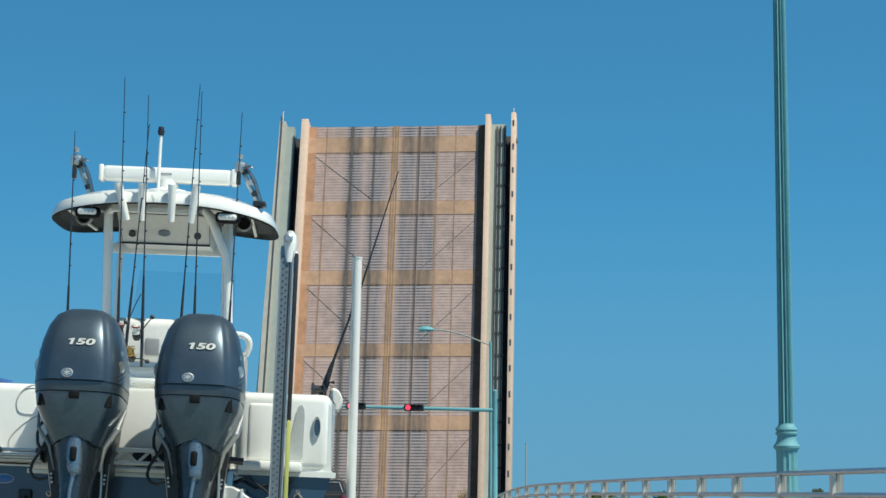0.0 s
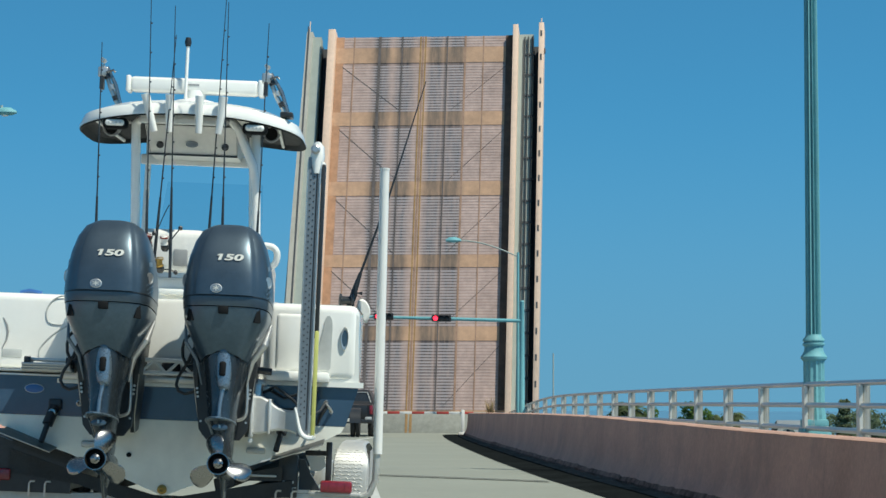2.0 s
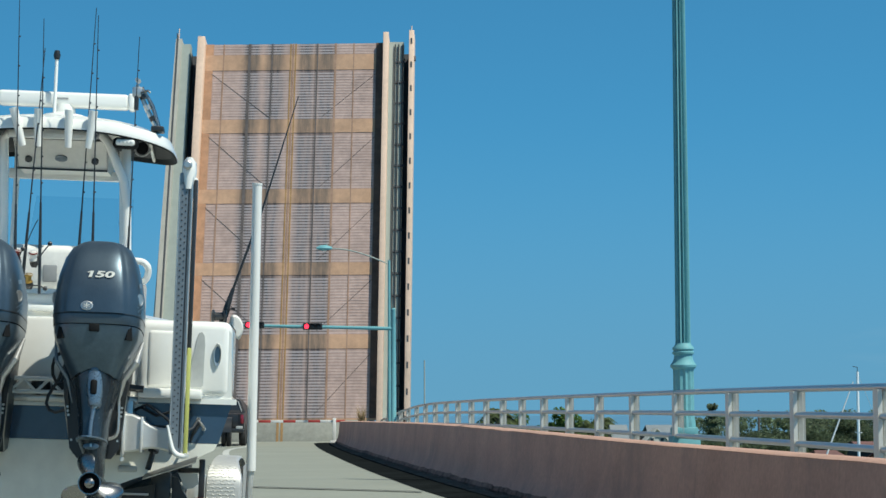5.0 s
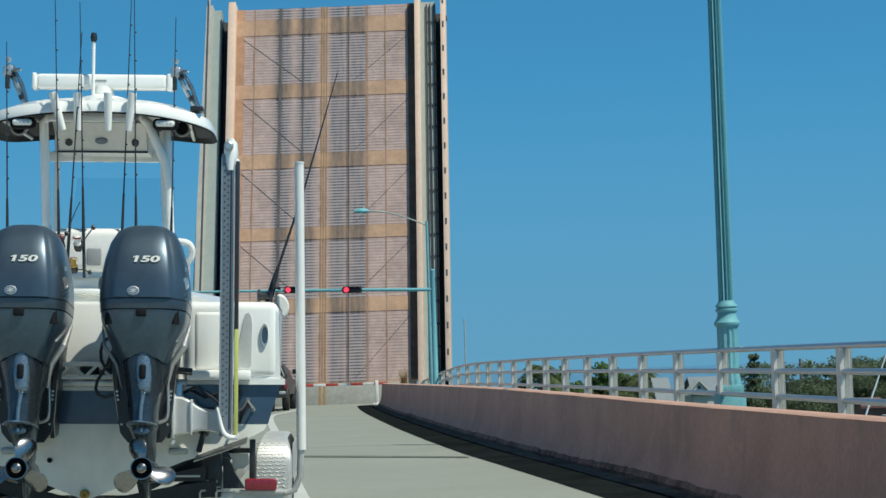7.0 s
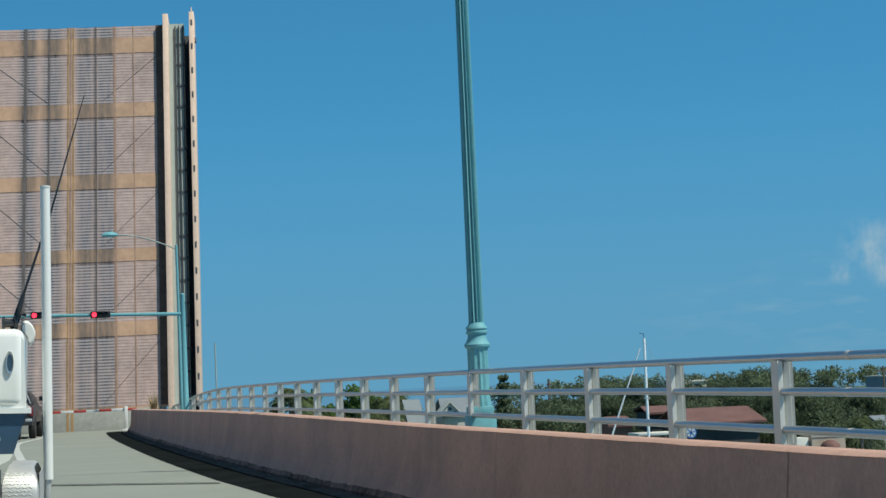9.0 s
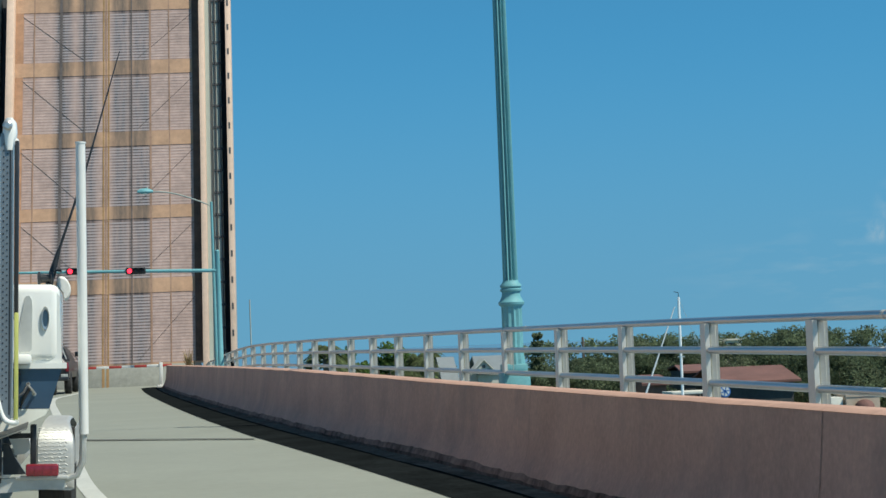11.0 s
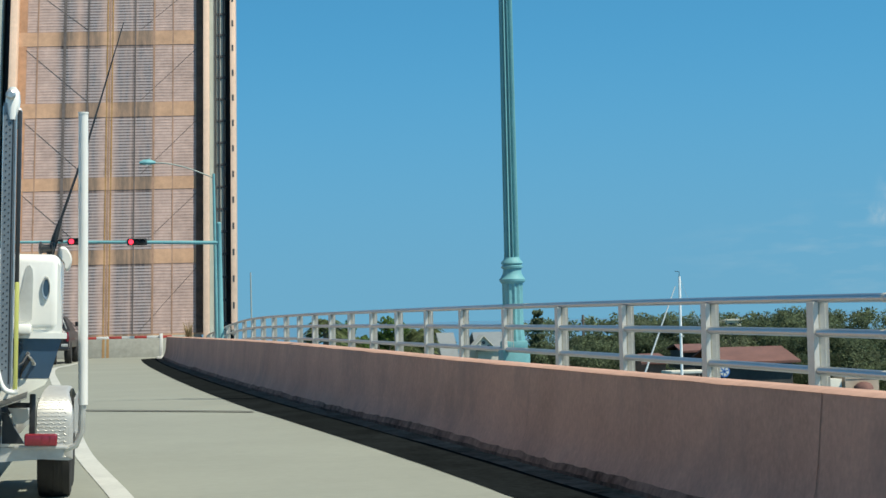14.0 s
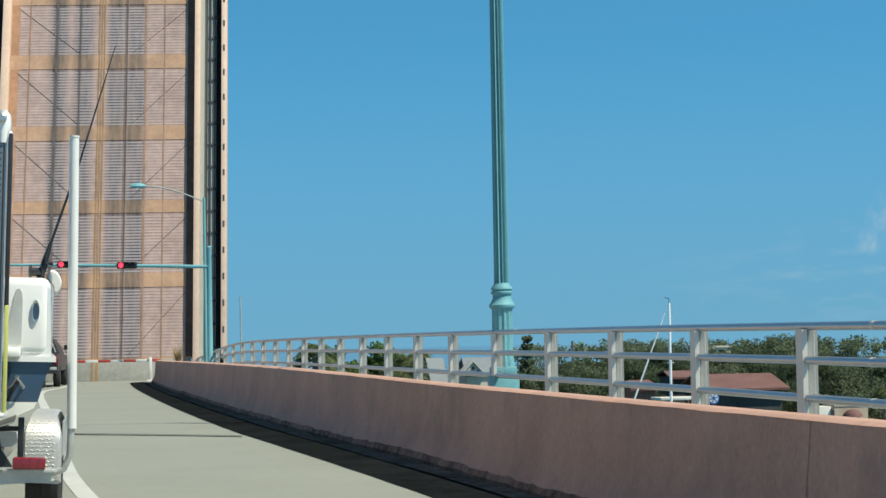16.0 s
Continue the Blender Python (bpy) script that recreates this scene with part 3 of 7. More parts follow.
# barrier gate across the road
M["red"] = material("red_paint", (0.45, 0.05, 0.04), 0.5, vary=0.1)
M["white"] = material("white_paint", (0.78, 0.77, 0.72), 0.45, vary=0.05, grain=12, stain=1.0, bump=0.05)
gate = thing("road_gate", pose(1.66, 74.1, 0), "closed road gate with red and white striped arm", "road gate")
part("post", box(-0.06, 0.06, -0.06, 0.06, 0.0, 0.92, 0.015), M["white"], gate)
part("base", box(-0.16, 0.14, -0.1, 0.1, 0.0, 0.10, 0.02), M["white"], gate)
for k in range(16):
    part("stripe", box(-0.06 - 0.45 * k, 0.39 - 0.45 * k, 0.06, 0.11, 0.76, 0.85, 0.006), M["white" if k % 2 else "red"], gate)
part("pivot_post", box(-7.1, -6.8, -0.1, 0.2, 0.0, 1.0, 0.03), M["white"], gate)

# ---- signals on a mast arm ----
M["black"] = material("black_plastic", (0.018, 0.018, 0.02), 0.45, vary=0.15, bump=0.05)
M["red_lamp"] = glow("red_signal_lens", (0.95, 0.03, 0.06), 3.0)
signal = thing("traffic_signal", pose(3.69, 71.5, 0.0), "teal signal mast with two red horizontal signals", "traffic signal")
part("pole", lathe([(0.16, 0.2), (0.16, 0.35), (0.10, 0.45), (0.08, 4.73), (0.085, 4.75), (0.05, 4.80)], 14), M["teal"], signal)
part("arm", tube([(0, 0, 4.071), (-2.79, 0, 4.136), (-5.57, 0, 4.192), (-8.64, 0, 4.229)], [0.066, 0.060, 0.050, 0.040], 10), M["teal"], signal)
for x, h in ((-5.11, 4.201), (-3.07, 4.146)):
    head = part("signal_head", box(x - 0.13, x + 0.56, -0.16, -0.02, h - 0.12, h + 0.12, 0.03), M["black"], signal, "black signal housing")
    for k in range(3):
        part("lens", lathe([(0.085, 0), (0.085, 0.02), (0.05, 0.04), (0.0, 0.045)], 16), M["red_lamp" if k == 0 else "black"], head).matrix_basis = pose(x + 0.2 * k, -0.17, h, 90, 0, 0)
        part("visor", skin([[(0.1 * math.cos(a), 0.1 * math.sin(a), h) for a in [math.pi * k / 8 for k in range(9)]] for h in (0.0, 0.14)], closed=False, caps=False), M["black"], head).matrix_basis = pose(x + 0.2 * k, -0.15, h, 90, 0, 0)


def luminaire(m, label, height, run, rise, side=-1):
    lamp = thing("street_lamp", m, label, "street lamp")
    part("pole", tube([(0, 0, 0), (0, 0, height)], [0.065, 0.045], 12), M["teal"], lamp)
    pts = [(side * run * t, 0, height - 0.15 + rise * math.sin(t * math.pi / 2)) for t in [k / 10 for k in range(11)]]
    part("arm", tube(pts, 0.024, 8), M["walk_grey"], lamp)
    x, z = pts[-1][0], pts[-1][2]
    rings = []
    for t, w, h in ((0, .05, .05), (.08, .11, .09), (.25, .17, .13), (.42, .15, .12), (.56, .05, .04)):
        rings.append([(x + side * t, w * math.cos(a), z + h * math.sin(a) * (0.55 if math.sin(a) < 0 else 1)) for a in [2 * math.pi * k / 12 for k in range(12)]])
    part("lamp_head", skin(rings), M["teal"], lamp, "teal cobra lamp head")
    part("lens", lathe([(0.09, 0), (0.08, -0.04), (0.0, -0.06)], 12), M["white"], lamp).matrix_basis = pose(x + side * 0.28, 0, z - 0.04)
    part("photocell", tube([(x + side * 0.2, 0, z + 0.08), (x + side * 0.2, 0, z + 0.17)], 0.03, 8), M["walk_grey"], lamp)
    return lamp


luminaire(pose(3.565, 72.0, 0.0), "slim teal street lamp with curved arm", 6.54, 2.03, 0.56)
lamp = luminaire(pose(-12.6, 48, 0.0), "teal street lamp over the far lane", 8.0, 2.45, 0.15, 1)
part("aerial", tube([(2.42, 0, 8.0), (2.42, 0, 8.45)], 0.018, 6), M["walk_grey"], lamp)

# ---- fluted lamp post behind the railing ----
lamp_post = thing("lamp_post", pose(5.44, 27.5, 0.0), "tall fluted teal lamp post with moulded base", "lamp post")
part("plinth", box(-0.19, 0.19, -0.19, 0.19, 0.1, 0.78, 0.02), M["teal"], lamp_post)
part("plinth_step", box(-0.165, 0.165, -0.165, 0.165, 0.78, 0.90, 0.02), M["teal"], lamp_post)
part("lower_shaft", lathe([(0.165, 0.89), (0.155, 1.0), (0.145, 1.04), (0.145, 1.68), (0.15, 1.70)], 48, flutes=12, depth=0.12), M["teal"], lamp_post)
part("collar", lathe([(0.145, 1.690), (0.175, 1.720), (0.180, 1.750), (0.155, 1.781), (0.130, 1.836), (0.125, 1.890), (0.148, 1.906), (0.152, 1.929), (0.128, 1.945), (0.150, 1.968), (0.145, 1.992), (0.115, 2.023), (0.105, 2.054)], 28), M["teal"], lamp_post)
part("shaft", lathe([(0.108, 2.045), (0.106, 2.1), (0.085, 8.6), (0.0, 8.62)], 96, flutes=12, depth=0.42), M["teal"], lamp_post)
part("arm", tube([(0, 0, 8.5), (-0.8, 0, 8.9), (-2.0, 0, 9.05)], 0.035, 8), M["teal"], lamp_post)

# ---- boat on its trailer ----
M["gel"] = material("white_gelcoat", (0.86, 0.86, 0.81), 0.22, vary=0.03, grain=6, stain=0.8, bump=0.02, coat=0.5)
M["navy"] = material("navy_hull_paint", (0.036, 0.075, 0.13), 0.2, vary=0.08, grain=8, stain=1.0, bump=0.02, coat=0.6)
M["cream"] = material("cream_hull_bottom", (0.89, 0.885, 0.79), 0.30, vary=0.07, grain=5, stain=1.2, bump=0.05)
M["cowl"] = material("blue_grey_cowl", (0.100, 0.139, 0.170), 0.37, 0.7, vary=0.16, grain=260, stain=3.0, bump=0.02, coat=0.16, coat_rough=0.10)
M["motor_dark"] = material("dark_motor_paint", (0.088, 0.138, 0.180), 0.30, 0.6, vary=0.10, grain=40, stain=2.0, bump=0.03, coat=0.15, coat_rough=0.08)
M["motor_black"] = material("black_motor_paint", (0.055, 0.073, 0.085), 0.26, 0.6, vary=0.12, grain=40, stain=3.0, bump=0.03, coat=0.12, coat_rough=0.12)
M["motor_light"] = material("pale_motor_paint", (0.19, 0.25, 0.295), 0.28, 0.6, vary=0.08, grain=40, stain=2.0)
M["matt_black"] = material("matt_black_plastic", (0.008, 0.009, 0.010), 0.7, vary=0.1, bump=0.0, spec=0.15)
M["bracket"] = material("black_bracket", (0.028, 0.031, 0.034), 0.36, vary=0.15, grain=30, stain=3, bump=0.05)
M["hub_dark"] = material("heat_stained_steel", (0.075, 0.066, 0.058), 0.32, 0.8, vary=0.15, grain=30, stain=3, bump=0.03)
M["chrome"] = material("polished_steel", (0.33, 0.335, 0.335), 0.27, 1.0, vary=0.05, grain=10, stain=3, bump=0.03)
M["silver"] = material("brushed_aluminium", (0.60, 0.60, 0.58), 0.35, 0.8, vary=0.08, grain=25, stain=3)
M["cast"] = material("cast_aluminium", (0.74, 0.74, 0.71), 0.30, 0.4, vary=0.06, grain=20, stain=3)
M["channel"] = material("anodised_channel", (0.21, 0.245, 0.27), 0.4, 0.3, vary=0.08, grain=20, stain=3)
M["galv"] = material("galvanised_steel", (0.56, 0.57, 0.545), 0.5, 0.4, vary=0.12, grain=14, stain=2.5)
M["rubber"] = material("tyre_rubber", (0.022, 0.022, 0.022), 0.75, vary=0.2, grain=20, stain=3, bump=0.3)
M["carpet"] = material("bunk_carpet", (0.042, 0.046, 0.048), 0.95, vary=0.2, grain=60, stain=4, bump=0.5)
# dark copy of the fender plate, with the boat's shade in its colour
M["fender_shade"] = material("shaded_fender_plate", (0.085, 0.09, 0.095), 0.6, vary=0.3, grain=22, stain=3, bump=0.2)
M["pvc"] = material("white_plastic_pipe", (0.78, 0.78, 0.74), 0.35, vary=0.03, grain=10, stain=1.2, bump=0.02)
M["lens_red"] = material("red_lens", (0.24, 0.018, 0.03), 0.25, vary=0.15, grain=40, stain=8, coat=0.5)
M["decal"] = material("silver_decal", (0.68, 0.68, 0.62), 0.5, 0.2, vary=0.03)
M["logo"] = material("grey_badge", (0.24, 0.28, 0.31), 0.3, 0.4, vary=0.1, grain=80)
M["gold"] = material("gold_reel", (0.40, 0.27, 0.08), 0.35, 0.8, vary=0.1)
M["yellow_green"] = material("fibreglass_spike", (0.55, 0.56, 0.16), 0.4, vary=0.06)
M["shade_panel"] = material("grey_underside", (0.30, 0.31, 0.31), 0.5, vary=0.08, grain=12, stain=2)
M["recess"] = material("grey_white_recess", (0.52, 0.54, 0.52), 0.35, vary=0.08, grain=8, stain=2)
M["liner"] = material("dark_liner", (0.02, 0.023, 0.025), 0.65, spec=0.12, vary=0.2, grain=14, stain=3)
M["blue_badge"] = material("blue_badge", (0.05, 0.16, 0.42), 0.3, vary=0.1)
M["vinyl"] = material("white_vinyl", (0.76, 0.75, 0.70), 0.5, vary=0.05, grain=40, stain=3)
M["tread_plate"] = material("diamond_plate", (0.60, 0.60, 0.575), 0.55, 0.6, vary=0.08, grain=20, stain=3)
M["glass"] = bpy.data.materials.new("clear_glass")
M["glass"].use_nodes = True
_b = M["glass"].node_tree.nodes["Principled BSDF"]
_b.inputs["Base Color"].default_value = (0.80, 0.90, 0.93, 1)
_b.inputs["Transmission Weight"].default_value, _b.inputs["Roughness"].default_value, _b.inputs["IOR"].default_value = 1.0, 0.03, 1.1

BOAT = pose(-1.56, 12.75, 0.0, 0, 2.0, 0)


def oval(hw, y0, y1, z, n=28, p=2.6):
    """A rounded-box outline at height z."""
    cy, hy = (y0 + y1) / 2, (y1 - y0) / 2
    ring = []
    for k in range(n):
        a = 2 * math.pi * k / n
        c, s = math.cos(a), math.sin(a)
        ring.append((hw * math.copysign(abs(c) ** (2 / p), c), cy + hy * math.copysign(abs(s) ** (2 / p), s), z))
    return ring


def flowing(pts, n=6):
    """A smooth path through the points."""
    ps = [Vector(p) for p in pts]
    ps = [ps[0] * 2 - ps[1]] + ps + [ps[-1] * 2 - ps[-2]]
    out = []
    for a, b, c, d in zip(ps, ps[1:], ps[2:], ps[3:]):
        for k in range(n):
            t = k / n
            out.append(tuple(0.5 * (2 * b + (c - a) * t + (2 * a - 5 * b + 4 * c - d) * t * t + (3 * b - a - 3 * c + d) * t ** 3)))
    return out + [tuple(ps[-2])]


def slab(outline, z0, z1, round_=0.0):
    """A plate from a plan outline."""
    cx = sum(p[0] for p in outline) / len(outline)
    cy = sum(p[1] for p in outline) / len(outline)

    def shrunk(f):
        return [(cx + (x - cx) * f, cy + (y - cy) * f) for x, y in outline]
    if not round_:
        return skin([[(x, y, z) for x, y in outline] for z in (z0, z1)])
    h = z1 - z0
    return skin([[(x, y, z0) for x, y in shrunk(1 - round_)], [(x, y, z0 + h * 0.25) for x, y in outline],
                 [(x, y, z0 + h * 0.75) for x, y in outline], [(x, y, z1) for x, y in shrunk(1 - round_)]])


boat = thing("motor_boat", BOAT, "white and navy centre console fishing boat on a trailer", "boat")
# hull sections: along, half beam at rub rail, rail height, half beam at paint line, paint line height, chine half beam, chine height, keel height
SECTIONS = [(0.0, 1.20, 1.215, 1.125, 0.965, 1.10, 0.925, 0.488), (1.5, 1.14, 1.23, 1.07, 0.975, 1.04, 0.93, 0.50), (3.5, 1.06, 1.28, 0.97, 1.02, 0.92, 0.96, 0.50),
            (5.2, 0.92, 1.36, 0.75, 1.10, 0.70, 1.02, 0.54), (6.6, 0.62, 1.62, 0.44, 1.22, 0.36, 1.12, 0.72), (7.4, 0.10, 1.75, 0.05, 1.40, 0.04, 1.30, 1.15)]
rows = []
for y, b, zr, b2, zp, bc, zc, zk in SECTIONS:
    rows.append([(-b, y, zr), (-b2, y, zp), (b2, y, zp), (b, y, zr)])
part("hull_side", skin(rows), M["navy"], boat, "dark navy painted hull side")
rows = [[(-b2 + 0.004, y, zp - 0.002), (-bc, y, zc), (-0.80 * bc, y, zc - 0.25 * (zc - zk)), (-0.55 * bc, y, zc - 0.44 * (zc - zk)), (0, y, zk), (0.55 * bc, y, zc - 0.44 * (zc - zk)), (0.80 * bc, y, zc - 0.25 * (zc - zk)), (bc, y, zc), (b2 - 0.004, y, zp - 0.002)]
        for y, b, zr, b2, zp, bc, zc, zk in SECTIONS]
part("hull_bottom", skin(rows), M["cream"], boat, "cream hull bottom")
rows = []
for y, b, zr, *_ in SECTIONS:
    rows.append([(-b - 0.03, y - 0.03, zr - 0.004), (b + 0.03, y - 0.03, zr - 0.004), (b + 0.03, y - 0.03, zr + 0.03), (-b - 0.03, y - 0.03, zr + 0.03)])
part("rub_rail", skin(rows), M["gel"], boat, "white rub rail")
# upper deck moulding: gunwales with inner side, the two stern corners and the splash well
for s in (-1, 1):
    rows = []
    for y, b, zr, *_ in (SECTIONS if s > 0 else [(0.36, 1.235, 1.218)] + SECTIONS[1:]):
        top = zr + 0.50 - 0.02 * y
        w = 0.30 if y > 0.6 else 0.52
        rows.append([(s * b, y - 0.02, zr + 0.03), (s * (b - 0.015), y - 0.02, top - 0.06), (s * (b - 0.06), y - 0.02, top), (s * max(b - w, 0.01), y, top),
                     (s * max(b - w, 0.01), y, top - 0.05), (s * max(b - w, 0.01), y, zr + 0.03)])
    part("gunwale", skin(rows), M["gel"], boat)
    x0, x1, y0, top = (0.60, 1.185, -0.035, 1.73) if s > 0 else (-1.257, -0.62, 0.265, 1.743)
    part("stern_corner", box(x0, x1, y0, 0.9, 1.25, top, 0.055, seg=4), M["gel"], boat)
part("swim_platform", box(-1.19, -0.64, -0.03, 0.34, 1.21, 1.245, 0.012), M["gel"], boat)
part("inner_transom", box(-0.66, 0.66, 0.0, 0.30, 1.2, 1.728, 0.03), M["gel"], boat)
part("splash_well", box(-0.70, 0.66, -0.01, 0.42, 1.17, 1.20, 0.005), M["gel"], boat)
part("transom_lip", box(-0.68, 0.62, -0.035, 0.04, 1.195, 1.245, 0.012), M["silver"], boat, "pale aluminium transom edge")
part("boarding_step", box(0.62, 1.02, -0.16, 0.02, 1.235, 1.30, 0.02), M["gel"], boat)
ladder = part("swim_ladder", box(-0.90, -0.58, -0.17, 0.02, 1.235, 1.262, 0.008), M["silver"], boat, "folded aluminium swim ladder")
part("stay_bar", box(-0.86, -0.61, -0.15, 0.0, 1.300, 1.322, 0.006), M["silver"], ladder)
for k in range(3):
    part("rung", tube([(-0.89, -0.18 - 0.012 * k, 1.25 + 0.016 * k), (-0.59, -0.18 - 0.012 * k, 1.25 + 0.016 * k)], 0.0085, 8), M["silver"], ladder)
for x in (-0.865, -0.605):
    part("roller", tube([(x - 0.018, -0.15, 1.305), (x + 0.018, -0.15, 1.305)], 0.024, 14), M["bracket"], ladder, "black end roller")
    part("hinge", box(x - 0.012, x + 0.012, -0.16, -0.01, 1.26, 1.30, 0.004), M["galv"], ladder)
part("moulding_line", box(-1.19, -0.90, -0.046, -0.03, 1.236, 1.248, 0.003), M["silver"], boat, "thin bright moulding")
for x, y, z in ((1.10, -0.045, 1.52), (-1.20, 0.255, 1.527)):
    ring = lathe([(0.040, -0.012), (0.052, -0.012), (0.055, 0.0), (0.052, 0.006), (0.040, 0.004), (0.036, -0.01)], 24)
    hole = part("hawse_hole", ring, M["silver"], boat, "polished oval hawse hole")
    hole.matrix_basis = pose(x, y, z, 90, 0, 0) @ Matrix.Diagonal((0.45, 1.35, 1, 1))
    part("hawse_hole_core", lathe([(0.042, -0.004), (0.042, 0.0)], 20), M["motor_dark"], hole)
# door panel on the starboard corner, its recess shade painted grey; hatch line on the port one
recess = [(0.918, 1.33), (0.93, 1.315), (1.005, 1.315), (1.018, 1.33), (1.022, 1.58), (1.017, 1.635), (1.0, 1.66), (0.982, 1.655), (0.968, 1.61), (0.955, 1.54), (0.935, 1.44)]
part("recess_panel", skin([[(x, y, z) for x, z in recess] for y in (-0.041, 0.0)]), M["recess"], boat, "moulded recess plate with its shade painted grey")
part("corner_panel", box(0.66, 0.86, -0.046, 0.0, 1.30, 1.67, 0.03, seg=3), M["gel"], boat)
part("recess_slot", tube([(x, 0.264, z) for x, z in ((-1.113, 1.578), (-1.088, 1.53), (-1.079, 1.488), (-1.088, 1.43), (-1.113, 1.377))], [0.003, 0.007, 0.008, 0.006, 0.003], 8), M["shade_panel"], boat)
part("vent_panel", box(-1.113, -0.982, 0.257, 0.30, 1.324, 1.379, 0.008), M["recess"], boat)
for path in (((-0.70, 1.735), (-0.765, 1.725), (-0.815, 1.685), (-0.838, 1.63), (-0.832, 1.575), (-0.80, 1.55), (-0.735, 1.545)), ((-0.873, 1.33), (-0.868, 1.39), (-0.79, 1.482), (-0.684, 1.548))):
    part("moulded_ridge", tube(flowing([(x, 0.264, z) for x, z in path]), 0.0055, 8), M["recess"], boat)
part("badge", lathe([(0.058, 0.0), (0.058, 0.006), (0.05, 0.008)], 24), M["blue_badge"], boat, "small blue oval badge").matrix_basis = pose(-0.84, -0.002, 1.13, 90, 0, 0) @ Matrix.Diagonal((1, 0.45, 1, 1))
part("badge_ring", lathe([(0.062, 0.0), (0.062, 0.004)], 24), M["decal"], boat).matrix_basis = pose(-0.84, -0.001, 1.13, 90, 0, 0) @ Matrix.Diagonal((1, 0.48, 1, 1))
part("drain_fitting", lathe([(0.022, 0), (0.022, 0.012), (0.012, 0.016), (0.0, 0.01)], 16), M["chrome"], boat).matrix_basis = pose(-0.55, -0.004, 1.05, 90, 0, 0)
part("drain_plug", lathe([(0.030, 0), (0.030, 0.015), (0.016, 0.02), (0.0, 0.012)], 16), M["gold"], boat).matrix_basis = pose(-0.005, -0.01, 0.530, 90, 0, 0)
for x, w in ((-0.47, 0.055), (0.57, 0.06)):
    part("transducer_plate", box(x - w, x + w, -0.022, 0.0, 0.775, 0.815, 0.012), M["galv"], boat)
part("hull_fitting", lathe([(0.016, 0), (0.016, 0.008), (0.0, 0.010)], 14), M["matt_black"], boat).matrix_basis = pose(-0.225, -0.002, 0.738, 90, 0, 0)
part("anode", box(0.80, 0.86, -0.02, 0.0, 1.02, 1.08, 0.01), M["silver"], boat)
for x, z in ((1.015, 1.085), (-1.095, 1.135)):
    eye = part("tow_eye", tube([(x - 0.018, 0.0, z + 0.03), (x - 0.018, -0.045, z + 0.02), (x + 0.004, -0.06, z), (x + 0.018, -0.045, z - 0.02), (x + 0.018, 0.0, z - 0.03)], 0.009, 10), M["silver"], boat, "polished stern eye")
    for q in (-1, 1):
        part("nut", tube([(x + q * 0.018, -0.012, z - q * 0.03), (x + q * 0.018, 0.0, z - q * 0.03)], 0.013, 8), M["galv"], eye)
    part("strap", tube([(x - 0.005, -0.05, z + 0.005), (x - 0.03, -0.05, z - 0.03), (x - 0.05, -0.035, z - 0.07), (x - 0.062, -0.025, z - 0.11)], [0.010, 0.012, 0.009, 0.005], 8), M["bracket"], eye, "short dark strap")
# trim tabs with their rams
for s, x in ((-1, -0.72), (1, 0.74)):
    a, b = s * 1.0, s * 0.68
    part("trim_tab", skin([[(a, 0.0, 0.880 + q), (b, 0.0, 0.762 + q), (b, -0.24, 0.738 + q), (a, -0.24, 0.848 + q)] for q in (0.0, 0.006)]), M["bracket"], boat, "thin black trim tab")
    part("tab_edge", tube([(a, -0.242, 0.851), (b, -0.242, 0.741)], 0.004, 6), M["silver"], boat, "bright tab edge")
    part("trim_ram", tube([(x + 0.02, -0.03, 1.02), (x - 0.01, -0.09, 0.91)], 0.034, 12), M["bracket"], boat, "black trim ram")
    part("ram_rod", tube([(x - 0.01, -0.09, 0.91), (x - 0.035, -0.14, 0.80)], 0.018, 10), M["bracket"], boat)
    part("ram_joint", lathe([(0.026, -0.012), (0.030, 0.0), (0.022, 0.012), (0.0, 0.015)], 14), M["chrome"], boat).matrix_basis = pose(x + 0.012, -0.068, 0.985, 90, 0, 0)
    part("ram_mount", box(x - 0.02, x + 0.06, -0.04, 0.0, 1.0, 1.07, 0.012), M["bracket"], boat)

# shallow-water anchor on the starboard side of the transom
anchor = thing("shallow_water_anchor", BOAT, "folded aluminium shallow-water anchor pole at the boat's stern", "anchor pole")
part("bracket_plate", box(0.52, 0.60, -0.14, 0.0, 0.93, 1.22, 0.012), M["silver"], anchor)
rows = [[(x, y0, z1 - 0.012), (x, y0 + 0.012, z1), (x, y1, z1), (x, y1, z0), (x, y0 + 0.012, z0), (x, y0, z0 + 0.012)] for x, y0, y1, z0, z1 in
        ((0.555, -0.29, -0.02, 0.90, 1.14), (0.61, -0.30, -0.04, 0.905, 1.135), (0.665, -0.31, -0.08, 0.915, 1.112), (0.69, -0.312, -0.09, 0.925, 1.088), (0.72, -0.315, -0.11, 0.93, 1.070), (0.755, -0.325, -0.13, 0.93, 1.058), (0.80, -0.345, -0.18, 0.925, 1.056), (0.85, -0.36, -0.22, 0.91, 1.066))]
part("bracket_arm", skin(rows), M["cast"], anchor, "cast aluminium bracket with a waisted neck", 30)
part("bracket_flange", box(0.548, 0.566, -0.318, -0.02, 0.89, 1.15, 0.006), M["cast"], anchor)
part("bracket_web", box(0.660, 0.676, -0.324, -0.08, 0.905, 1.122, 0.005), M["cast"], anchor)
for z in (0.895, 0.862):
    part("bolt", tube([(0.555, -0.29, z), (0.555, -0.24, z)], 0.014, 10), M["cast"], anchor)
curl = flowing([(x, -0.398, z) for x, z in ((0.828, 1.075), (0.842, 1.02), (0.853, 0.97), (0.866, 0.93), (0.886, 0.905), (0.915, 0.893), (0.942, 0.893), (0.952, 0.905))])
